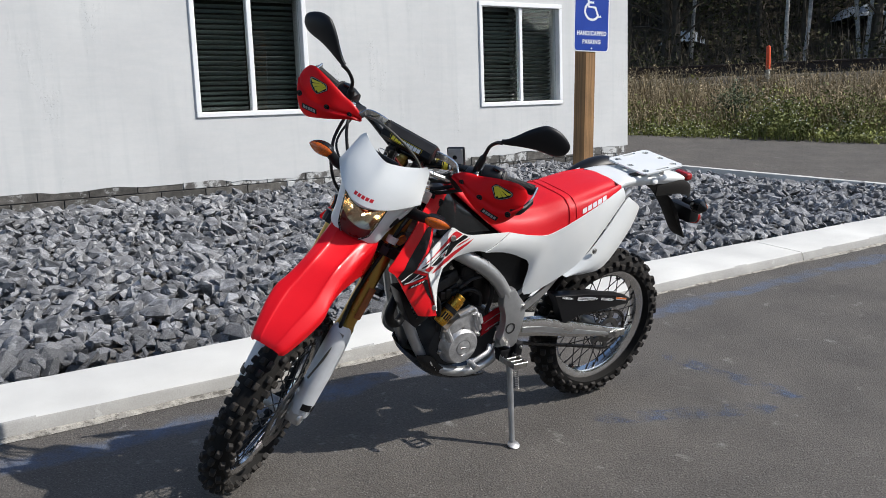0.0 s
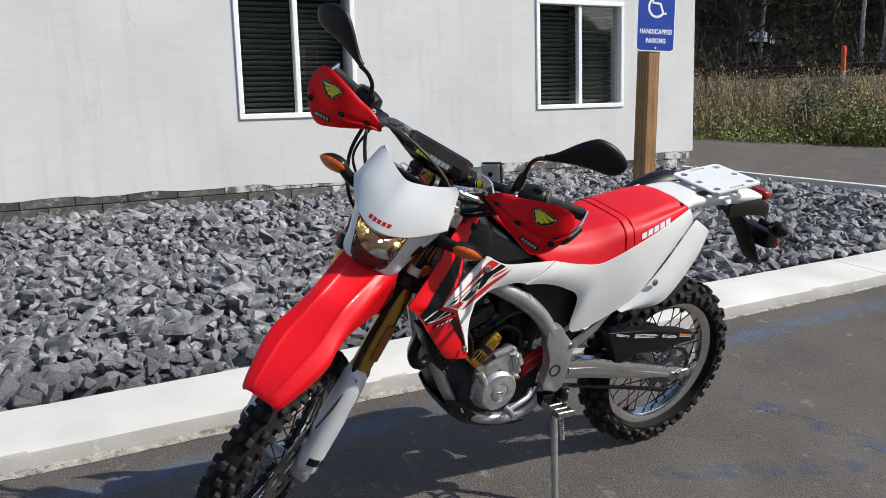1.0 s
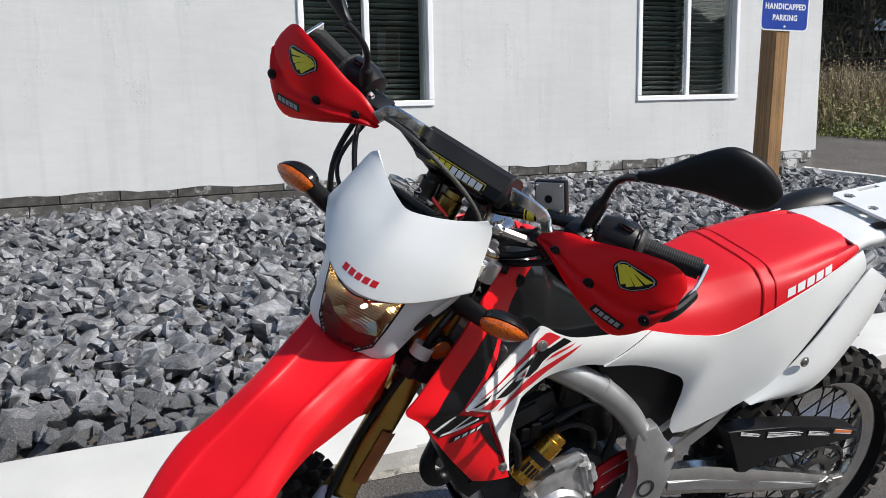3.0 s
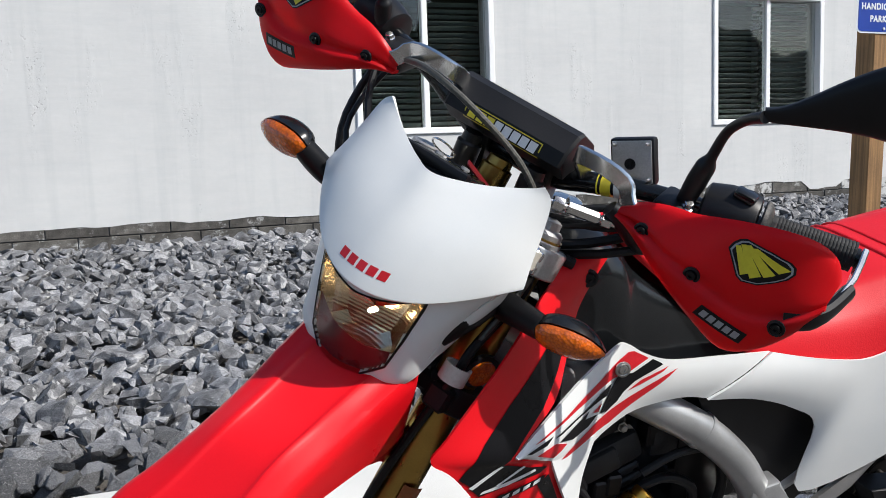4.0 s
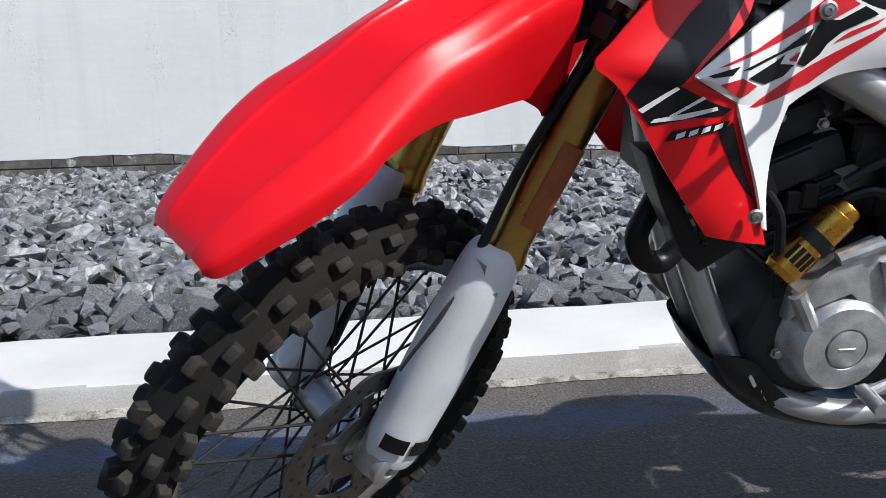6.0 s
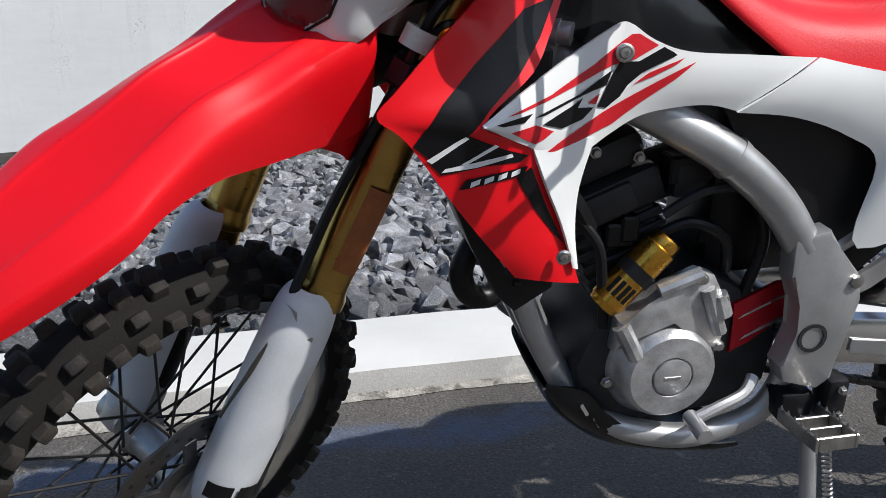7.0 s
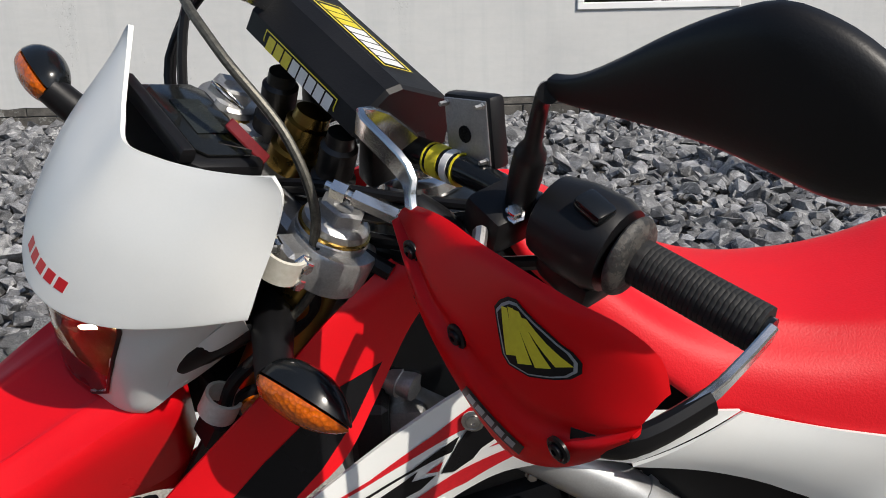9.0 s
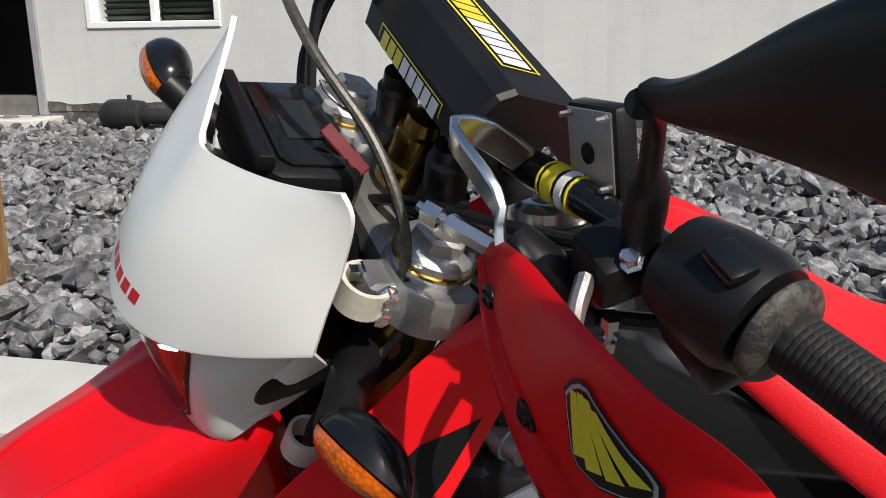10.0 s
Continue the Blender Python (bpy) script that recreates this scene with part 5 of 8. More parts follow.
def yokes():
    for z, nm in ((1.045, "upper_yoke"), (0.862, "lower_yoke")):
        bm = bmesh.new()
        c = fork_at(z)
        t = Matrix.Translation(c) @ Matrix.Rotation(radians(-27.6), 4, "Y")
        box(bm, (-0.045, -0.085, -0.014), (0.03, 0.085, 0.014), 0.006, t)
        for s in (-1, 1):
            lathe(bm, t @ Vector((0, 0.098 * s, -0.017)), RAKE, [(0, 0.037), (0.002, 0.039), (0.033, 0.039), (0.036, 0.037)], 26)
            box(bm, (0.02, 0.098 * s - 0.016, -0.016), (0.055, 0.098 * s + 0.016, 0.016), 0.004, t)
        y = part(nm, bm, ALLOY if nm == "upper_yoke" else BLACK, bike, m=TURNED)
        if nm == "upper_yoke":
            for s in (-1, 1):
                for h in (-0.008, 0.009):
                    bm = bmesh.new()
                    lathe(bm, t @ Vector((0.043, 0.098 * s + 0.016 * s, h)), t.to_3x3() @ Vector((0, s, 0)), [(0, 0.009), (0.002, 0.009), (0.002, 0.0065), (0.009, 0.0065), (0.010, 0.005)], 6)
                    part("clamp_bolt", bm, POLISHED, y)
                    bm = bmesh.new()
                    lathe(bm, t @ Vector((0.054, 0.098 * s - 0.006, h)), t.to_3x3() @ Vector((1, 0, 0)), [(0, 0.009), (0.002, 0.009), (0.002, 0.0065), (0.010, 0.0065), (0.011, 0.005)], 6)
                    part("clamp_bolt", bm, POLISHED, y)
    bm = bmesh.new()
    cyl(bm, fork_at(0.845, 0, -0.035), fork_at(1.02, 0, -0.035), 0.032, n=20)
    part("steering_head", bm, PAINTALLOY, bike, m=TURNED)


yokes()


def fender():
    rows = []
    for x, zr, hw, ze in ((1.656, 0.728, 0.042, 0.720), (1.643, 0.747, 0.055, 0.720), (1.601, 0.779, 0.069, 0.741), (1.555, 0.806, 0.081, 0.766), (1.510, 0.828, 0.086, 0.789), (1.470, 0.849, 0.078, 0.806), (1.41, 0.882, 0.073, 0.816), (1.35, 0.898, 0.075, 0.813), (1.30, 0.913, 0.078, 0.812), (1.25, 0.926, 0.082, 0.811), (1.218, 0.930, 0.080, 0.82), (1.196, 0.930, 0.060, 0.83)):
        r = []
        for s, k in ((-1, 0.0), (-0.985, 0.36), (-0.93, 0.66), (-0.70, 0.86), (-0.50, 1.0), (-0.40, 0.955), (0, 0.93), (0.40, 0.955), (0.50, 1.0), (0.70, 0.86), (0.93, 0.66), (0.985, 0.36), (1, 0.0)):
            flat = 1 - 0.7 * max(0.0, min(1.0, (1.40 - x) / 0.12))      # the tongue under the lamp is flatter
            r.append((x, s * hw, ze + (zr - ze) * (1 - (1 - k) * (flat if k > 0.5 else 1))))
        rows.append(r)
    part("front_fender", sheet(surf(rows, 3, 5), 0.003), RED, bike, "glossy red front mudguard", m=TURNED)
    for s in (-1, 1):
        part("fender_flap", sheet(surf([[(1.290, 0.0785 * s, 0.814), (1.250, 0.0795 * s, 0.814), (1.200, 0.072 * s, 0.815)], [(1.268, 0.078 * s, 0.800), (1.243, 0.078 * s, 0.795), (1.203, 0.071 * s, 0.790)], [(1.246, 0.076 * s, 0.785), (1.236, 0.076 * s, 0.773), (1.206, 0.070 * s, 0.765)]], 3, 3), 0.003), RED, bike, m=TURNED)
    bm = bmesh.new()
    box(bm, (1.10, -0.05, 0.83), (1.20, 0.05, 0.875), 0.012, seg=2)
    part("fender_bracket", bm, BLACK, bike, m=TURNED)


fender()


# headlight mask: rows from the top edge down, columns from the middle out
HALF = [
    [(1.183, 0, 1.149), (1.170, 0.030, 1.150), (1.152, 0.060, 1.154), (1.135, 0.086, 1.161), (1.122, 0.106, 1.168)],
    [(1.197, 0, 1.136), (1.185, 0.032, 1.137), (1.165, 0.065, 1.142), (1.143, 0.094, 1.150), (1.122, 0.118, 1.155)],
    [(1.230, 0, 1.103), (1.221, 0.036, 1.104), (1.200, 0.074, 1.108), (1.168, 0.107, 1.117), (1.137, 0.127, 1.124)],
    [(1.256, 0, 1.073), (1.248, 0.036, 1.074), (1.226, 0.074, 1.080), (1.192, 0.110, 1.090), (1.155, 0.134, 1.098)],
    [(1.278, 0, 1.043), (1.270, 0.036, 1.044), (1.248, 0.074, 1.051), (1.212, 0.110, 1.063), (1.170, 0.141, 1.076)],
    [(1.280, 0, 1.037), (1.272, 0.036, 1.038), (1.249, 0.074, 1.046), (1.212, 0.109, 1.058), (1.170, 0.139, 1.071)],
    [(1.273, 0, 1.028), (1.265, 0.036, 1.030), (1.243, 0.071, 1.038), (1.206, 0.101, 1.050), (1.166, 0.129, 1.063)],
    [(1.274, 0, 0.985), (1.267, 0.034, 0.986), (1.255, 0.065, 0.990), (1.227, 0.089, 1.008), (1.180, 0.108, 1.030)],
    [(1.277, 0, 0.935), (1.271, 0.032, 0.938), (1.261, 0.061, 0.943), (1.243, 0.079, 0.960), (1.202, 0.094, 0.988)],
    [(1.278, 0, 0.897), (1.271, 0.028, 0.905), (1.262, 0.060, 0.921), (1.247, 0.079, 0.936), (1.208, 0.089, 0.966)],
    [(1.271, 0, 0.883), (1.265, 0.026, 0.892), (1.257, 0.060, 0.909), (1.242, 0.081, 0.927), (1.206, 0.090, 0.958)],
]
MASK = [[(x - 0.05 * y, y - 0.004, z - 0.035 * y) for x, y, z in [(a, -b, c) for a, b, c in r[:0:-1]] + r] for r in HALF]
LAMP = [(-0.069, 1.041), (-0.055, 1.034), (-0.036, 1.029), (-0.006, 1.025), (0.026, 1.029), (0.050, 1.035), (0.069, 1.041), (0.061, 0.985), (0.052, 0.942), (0.024, 0.914), (-0.006, 0.894), (-0.032, 0.914), (-0.051, 0.940), (-0.058, 0.985)]


def inside(poly, u, v):
    c = False
    for (x0, y0), (x1, y1) in zip(poly, poly[1:] + poly[:1]):
        if (y0 > v) != (y1 > v) and u < (x1 - x0) * (v - y0) / (y1 - y0) + x0:
            c = not c
    return c


def shrink(poly, k):
    cx, cy = sum(p[0] for p in poly) / len(poly), sum(p[1] for p in poly) / len(poly)
    return [(cx + (x - cx) * k, cy + (y - cy) * k) for x, y in poly]


def headlight():
    grid = surf(MASK, 8, 8)
    tree = tree_of(sheet(grid, 0))
    hole_ = shrink(LAMP, 0.965)
    mask = part("headlight_mask", sheet(grid, 0.0045, lambda c: not (inside(hole_, c.y, c.z) and c.x > 1.2)), WHITE, bike, "white headlight mask", m=TURNED)
    # side gills: a white fin below a slit; a black solid gives the slit's shade
    for s in (-1, 1):
        top = [(1.208, 0.0895, 0.985), (1.186, 0.103, 1.016), (1.174, 0.118, 1.043), (1.164, 0.128, 1.060)]
        low = [(1.230, 0.0785, 0.930), (1.203, 0.0865, 0.944), (1.175, 0.095, 0.966), (1.148, 0.107, 0.999)]
        part("gill", sheet(surf([[(x, y * s - 0.004, z) for x, y, z in r] for r in between(top, low, 3, 0.003)], 4, 4), 0.003), WHITE, mask)
        bm = bmesh.new()
        tube(bm, [(1.208, 0.0915 * s - 0.004, 0.972), (1.192, 0.0965 * s - 0.004, 0.988), (1.172, 0.1045 * s - 0.004, 1.003), (1.148, 0.1160 * s - 0.004, 1.016)], [0.004, 0.014, 0.017, 0.008], n=16, flat=0.32, up=(0, 0, 1))
        part("duct_shade", bm, DECALBLACK, mask)
    at = lambda u, v: Vector((1.25, u, v))
    # bezel round the lamp
    rows = []
    for k, lift in ((1.012, 0.0012), (1.0, 0.0022), (0.972, 0.0020), (0.955, -0.004)):
        pts = shrink(LAMP, k)
        row = []
        for (u0, v0), (u1, v1) in zip(pts, pts[1:] + pts[:1]):
            for j in range(5):
                u, v = u0 + (u1 - u0) * j / 5, v0 + (v1 - v0) * j / 5
                h = tree.ray_cast(Vector((1.7, u, v)), Vector((-1, 0, 0)), 1.0)[0] or Vector((1.25, u, v))
                row.append(h + Vector((lift, 0, 0)))
        rows.append(row + row[:1])
    lamp = part("headlamp", sheet(rows, 0.0015), DECALBLACK, bike, "clear headlamp in a black bezel", m=TURNED)
    decal("lens", shrink(LAMP, 0.97), at, tree, LENS, lamp, (-1, 0, 0), lift=0.002, cuts=6).visible_shadow = False
    # reflector bowl, bulb, painted reflection of the fender
    bm = bmesh.new()
    r2 = []
    for k, dep in ((0.955, -0.004), (0.90, -0.016), (0.74, -0.036), (0.5, -0.050), (0.25, -0.056), (0.02, -0.058)):
        r2.append([((tree.ray_cast(Vector((1.7, u, v)), Vector((-1, 0, 0)), 1.0)[0] or Vector((1.25, u, v))).x + dep, u, v) for u, v in shrink(LAMP, k) + shrink(LAMP, k)[:1]])
    bm.free()
    part("reflector", sheet([[Vector(p) for p in r] for r in r2], 0.001), CHROME, lamp, smooth=20)
    bm = bmesh.new()
    lathe(bm, (1.228, 0.004, 0.990), (1, 0, 0), [(0, 0.0036), (0.008, 0.0034), (0.012, 0.0028), (0.014, 0.0014)], 16)
    part("bulb", bm, GLOW, lamp)
    # the red fender's reflection in the lamp, painted as a dark red film
    decal("fender_reflection", [(-0.053, 0.984), (-0.026, 0.966), (0.020, 0.956), (0.052, 0.962), (0.047, 0.940), (0.020, 0.917), (-0.006, 0.900), (-0.028, 0.917), (-0.046, 0.940)], at, tree, DARKRED, lamp, (-1, 0, 0), "fender's dark red reflection, painted inside the lamp", lift=-0.007, cuts=4)
    # maker's bar on the mask: plain slanted strokes
    for i in range(5):
        u = -0.038 + 0.0132 * i
        v = 1.0525
        decal("mark", [(u, v), (u + 0.0100, v), (u + 0.0106, v + 0.0090), (u + 0.0006, v + 0.0090)], at, tree, DECALRED, mask, (-1, 0, 0), lift=0.0004, cuts=1)
    # back of the mask: dark frame
    bm = bmesh.new()
    box(bm, (1.10, -0.07, 0.93), (1.19, 0.07, 1.09), 0.02, seg=2)
    part("headlight_bracket", bm, BLACK, bike, m=TURNED)


headlight()


def indicator(side):
    """A front turn signal on a short stalk: black shell, amber lens to the front."""
    c, along = (Vector((1.157, 0.206, 1.040)), Vector((-0.36, 0.93, -0.02))) if side > 0 else (Vector((1.186, -0.207, 1.083)), Vector((-0.08, -0.99, -0.10)))
    ahead = Vector((0.0, 0.0, 1.0)).cross(along) * -side
    ahead = (ahead + Vector((0, 0, -0.40))).normalized()
    above = along.cross(ahead) * side
    bm = bmesh.new()
    near = c - along * 0.030
    tube(bm, [(1.10, 0.075 * side, 0.985), Vector((1.128, 0.106 * side, 1.005 + (c.z - 1.04) * 0.6)), near.lerp(Vector((1.128, 0.106 * side, 1.005)), 0.4), near], [0.021, 0.019, 0.016, 0.014], n=14)
    st = part("indicator", bm, BLACK, bike, "front turn signal on a black stalk", m=TURNED)
    ctrl_b, ctrl_f = [], []
    for t, r in ((-1, 0.30), (-0.75, 0.78), (-0.25, 1.0), (0.3, 0.92), (0.75, 0.52), (1.0, 0.10)):
        o = c + along * (t * 0.041)
        ctrl_b.append([o - ahead * (math.sin(radians(a)) * 0.025 * r) + above * (math.cos(radians(a)) * 0.022 * r) for a in range(0, 181, 30)])
        ctrl_f.append([o + ahead * (0.002 + math.sin(radians(a)) * 0.017 * r) + above * (math.cos(radians(a)) * 0.0213 * r) for a in range(0, 181, 30)])
    part("shell", sheet(surf(ctrl_b, 3, 4), 0.002), GLOSSBLACK, st)
    part("lens", sheet(surf(ctrl_f, 3, 4), 0.0015), AMBER, st, "amber lens")


indicator(1)
indicator(-1)


# ---- handlebar, controls and hand guards ----
BAR = [(0.985, 0.0, 1.098), (0.985, 0.055, 1.100), (0.985, 0.105, 1.120), (0.980, 0.165, 1.142), (0.966, 0.26, 1.160), (0.950, 0.36, 1.175), (0.943, 0.405, 1.181)]


def handlebar():
    bm = bmesh.new()
    pts = [(x, -y, z) for x, y, z in BAR[:0:-1]] + BAR
    tube(bm, pts, [0.0111, 0.0111, 0.0111, 0.0115, 0.0135, 0.0143, 0.0143, 0.0143, 0.0135, 0.0115, 0.0111, 0.0111, 0.0111], n=16)
    bar = part("handlebar", bm, GLOSSBLACK, bike, "black tapered handlebar", m=BARS)
    for s in (-1, 1):
        bm = bmesh.new()
        box(bm, (0.966, s * 0.048 - 0.012, 1.05), (1.006, s * 0.048 + 0.012, 1.118), 0.006, seg=2)
        part("bar_clamp", bm, DARKSTEEL, bar)
        g = [Vector(p) for p in flip(BAR[4:], s)]
        a, b = g[0].lerp(g[1], 0.42), g[2]
        d = (b - a).normalized()
        bm = bmesh.new()
        u, v = axes(d)
        n = 48
        L = (b - a).length
        rings = []
        for i in range(72):
            h = L * (0.10 + 0.86 * (i // 3 + (0.0, 0.14, 0.86)[i % 3]) / 24) if i else 0.0
            r = [bm.verts.new(a + d * h + (u * math.cos(2 * math.pi * k / n) + v * math.sin(2 * math.pi * k / n)) * (0.0172 - (0.0008 if (i % 3 == 0 and i) or k % 4 == 0 else 0))) for k in range(n)]
            rings.append(r)
        skin(bm, rings)
        gr = part("grip", bm, GRIPRUBBER, bar, "ribbed black rubber grip", smooth=50)
        bm = bmesh.new()
        lathe(bm, a - d * 0.004, d, [(0, 0.0285), (0.002, 0.0305), (0.005, 0.030), (0.008, 0.0275), (0.012, 0.019)], 28)
        part("flange", bm, FLANGE, gr, "grey marbled rubber flange")
        # switch housing
        bm = bmesh.new()
        c = g[0].lerp(g[1], 0.12)
        lathe(bm, c - d * 0.040, d, [(0, 0.026), (0.003, 0.031), (0.026, 0.0355), (0.052, 0.036), (0.062, 0.032), (0.064, 0.02)], 22)
        box(bm, (c.x - 0.02, c.y - 0.028, c.z - 0.048), (c.x + 0.026, c.y + 0.026, c.z - 0.02), 0.008, seg=2)
        sw = part("switch_housing", bm, BLACK, bar)
        bm = bmesh.new()
        box(bm, (c.x + 0.0, c.y - 0.013, c.z + 0.030), (c.x + 0.020, c.y + 0.013, c.z + 0.041), 0.004, seg=2)
        part("switch", bm, GLOSSBLACK, sw)
        # lever and perch
        bm = bmesh.new()
        box(bm, (0.964, s * 0.208 - 0.02, 1.126), (1.016, s * 0.208 + 0.02, 1.162), 0.007, seg=2)
        perch = part("lever_perch", bm, BLACK, bar)
        bolt("perch_bolt", (0.997, 0.224 * s, 1.161), (0.3, 0.1 * s, 1), 0.006, perch, POLISHED)
        bm = bmesh.new()
        tube(bm, flip([(1.02, 0.215, 1.147), (1.045, 0.25, 1.142), (1.035, 0.31, 1.146), (1.02, 0.385, 1.156)], s), [0.010, 0.009, 0.008, 0.0075], n=10, flat=0.6, up=(0, 0, 1))
        part("lever", bm, ALLOY, perch)
    # padded bar cover
    bm = bmesh.new()
    sec = [(1.038, 1.143), (1.030, 1.160), (1.006, 1.176), (0.992, 1.176), (0.945, 1.146), (0.936, 1.130), (0.938, 1.092), (0.950, 1.086), (0.958, 1.100), (0.965, 1.118), (1.000, 1.122), (1.015, 1.118)]
    rings = []
    for y, k in ((-0.098, 0.94), (-0.094, 1.0), (-0.05, 1.0), (0, 1.0), (0.045, 1.0), (0.074, 1.0), (0.078, 0.94)):
        rings.append([bm.verts.new((0.985 + (x - 0.985) * k, y, 1.13 + (z - 1.13) * k)) for x, z in sec])
    skin(bm, rings)
    bmesh.ops.recalc_face_normals(bm, faces=bm.faces)
    tree = tree_of(bm)
    pad = part("bar_pad", bm, FOAMBLACK, bike, "black padded crossbar cover with yellow and white markings", m=BARS, smooth=25)
    # markings: yellow frame and plain strokes, on the front and on the top
    for origin, du, dv, way in ((Vector((1.035, -0.010, 1.149)), Vector((0, 1, 0)), Vector((-0.42, 0, 0.9)), (-0.9, 0, -0.42)), (Vector((0.973, -0.010, 1.164)), Vector((0, 1, 0)), Vector((-0.84, 0, -0.54)), (0.5, 0, -0.84))):
        at = lambda u, v, o=origin, a=du, b=dv: o + a * u + b * v
        big = 1.0 if way[0] < 0 else 1.9
        h = 0.0095 * big
        for o in ([(-0.056, -h), (0.056, -h), (0.056, -h * 0.86), (-0.056, -h * 0.86)], [(-0.056, h * 0.86), (0.056, h * 0.86), (0.056, h), (-0.056, h)], [(-0.056, -h * 0.86), (-0.0545, -h * 0.86), (-0.0545, h * 0.86), (-0.056, h * 0.86)], [(0.0545, -h * 0.86), (0.056, -h * 0.86), (0.056, h * 0.86), (0.0545, h * 0.86)]):
            decal("marking", o, at, tree, YELLOW, pad, way, cuts=1)
        for i in range(8):
            u = -0.050 + 0.0128 * i
            decal("marking", [(u, -h * 0.68), (u + 0.0108, -h * 0.68), (u + 0.0116, h * 0.68), (u + 0.0008, h * 0.68)], at, tree, YELLOW if i < 3 else DECALWHITE, pad, way, cuts=0)
    # yellow and white collar on the bar beside the pad
    for y0, y1, mt in ((0.114, 0.1155, YELLOW), (0.119, 0.131, YELLOW), (0.135, 0.142, DECALWHITE), (0.146, 0.1475, YELLOW)):
        bm = bmesh.new()
        f = lambda y: Vector((0.985, 0.105, 1.120)).lerp(Vector((0.980, 0.165, 1.142)), (y - 0.105) / 0.06)
        cyl(bm, f(y0), f(y1), 0.0142, n=18)
        part("bar_marking", bm, mt, bar)
    return bar


handlebar()


def strap(bm, pts, half, thin, up):
    """A flat bar swept along points, half its width along up."""
    line = spline(pts, 2)
    rings = []
    for i, c in enumerate(line):
        d = (line[min(i + 1, len(line) - 1)] - line[max(i - 1, 0)]).normalized()
        u = (Vector(up) - d * d.dot(Vector(up))).normalized()
        v = d.cross(u)
        rings.append([bm.verts.new(c + u * (half * a) + v * (thin * b)) for a, b in ((-0.88, -1), (0.88, -1), (1, -0.6), (1, 0.6), (0.88, 1), (-0.88, 1), (-1, 0.6), (-1, -0.6))])
    skin(bm, rings)
    bmesh.ops.recalc_face_normals(bm, faces=bm.faces)


def hand_guard(s):
    cols = ((0.166, 1.152, 1.140, 1.066, 1.068), (0.188, 1.172, 1.136, 1.072, 1.078), (0.215, 1.184, 1.126, 1.072, 1.088), (0.245, 1.192, 1.112, 1.073, 1.096), (0.29, 1.214, 1.092, 1.080, 1.100), (0.335, 1.229, 1.076, 1.080, 1.098), (0.366, 1.228, 1.094, 1.068, 1.092), (0.388, 1.216, 1.126, 1.058, 1.082), (0.401, 1.196, 1.160, 1.056, 1.068))
    y0 = 0.002
    up = 0.0 if s > 0 else 0.013
    rows = []
    for k, f, dx in ((0.0, 0.0, -0.006), (0.06, 0.08, 0.0), (0.25, 0.45, 0.001), (0.48, 0.85, 0.002), (0.60, 1.0, -0.001), (0.70, 1.0, 0.007), (0.92, 1.0, 0.003), (1.0, 1.0, -0.008)):
        rows.append([(xt + (xb - xt) * f + dx - 0.010, (y * s) + y0, zt + (zb - zt) * k + up) for y, zt, zb, xt, xb in cols])
    bm = sheet(surf(rows, 4, 4), 0.0035)
    tree = tree_of(bm)
    hg = part("hand_guard", bm, GUARDRED, bike, "red plastic hand guard on an aluminium bar", m=BARS)
    bm = bmesh.new()
    pts = [(1.000, 0.095, 1.135), (1.030, 0.088, 1.162), (1.056, 0.095, 1.178), (1.060, 0.120, 1.182), (1.059, 0.145, 1.180), (1.058, 0.162, 1.172), (1.064, 0.174, 1.158), (1.075, 0.21, 1.146), (1.082, 0.30, 1.134), (1.080, 0.362, 1.142), (1.068, 0.392, 1.152), (1.045, 0.406, 1.163), (1.000, 0.410, 1.178), (0.950, 0.405, 1.190)]
    strap(bm, [(x - 0.010 * min(1, max(0, (x - 0.99) / 0.05)), (y if s > 0 else min(y, 0.386)) * s + y0, z + up) for x, y, z in pts], 0.0105, 0.0032, (0, 0, 1))
    part("guard_bar", bm, POLISHED, hg, "bare aluminium guard bar")
    bm = bmesh.new()
    tube(bm, [(x - 0.008, y * s + y0, z) for x, y, z in ((1.082, 0.372, 1.144), (1.064, 0.400, 1.155), (1.015, 0.412, 1.172))], 0.0135, n=10, flat=0.6, up=(0, 0, 1))
    if s > 0:
        part("guard_clip", bm, BLACK, hg)
    else:
        bm.free()
    at = lambda u, v: Vector((1.1, u * s + y0, v + up))
    way = (-1, 0, 0)
    for u, v in ((0.203, 1.150), (0.274, 1.143), (0.373, 1.139)):
        h = tree.ray_cast(Vector((1.5, u * s + y0, v + up)), Vector(way), 1.0)[0]
        if h:
            bolt("rivet", h, (1, 0, 0), 0.0055, hg, DECALBLACK, cup=True)
    # the fan-shaped badge
    fan = [(0.286, 1.189), (0.288, 1.197), (0.293, 1.204), (0.300, 1.208), (0.333, 1.209), (0.355, 1.207), (0.363, 1.203), (0.366, 1.196), (0.362, 1.188), (0.353, 1.180), (0.344, 1.1745), (0.336, 1.168), (0.318, 1.163), (0.310, 1.166), (0.298, 1.178)]
    ctr = (0.331, 1.184)
    tight = lambda pts: [(ctr[0] + (u - ctr[0]) * 0.87, ctr[1] + (v - ctr[1]) * 0.89) for u, v in pts]
    fan = tight(fan)
    decal("badge", fan, at, tree, DECALBLACK, hg, way, "black fan-shaped badge")
    decal("badge_rim", shrink(fan, 0.93), at, tree, DECALGREY, hg, way, lift=0.0015)
    decal("badge_ground", shrink(fan, 0.87), at, tree, DECALBLACK, hg, way, lift=0.0019)
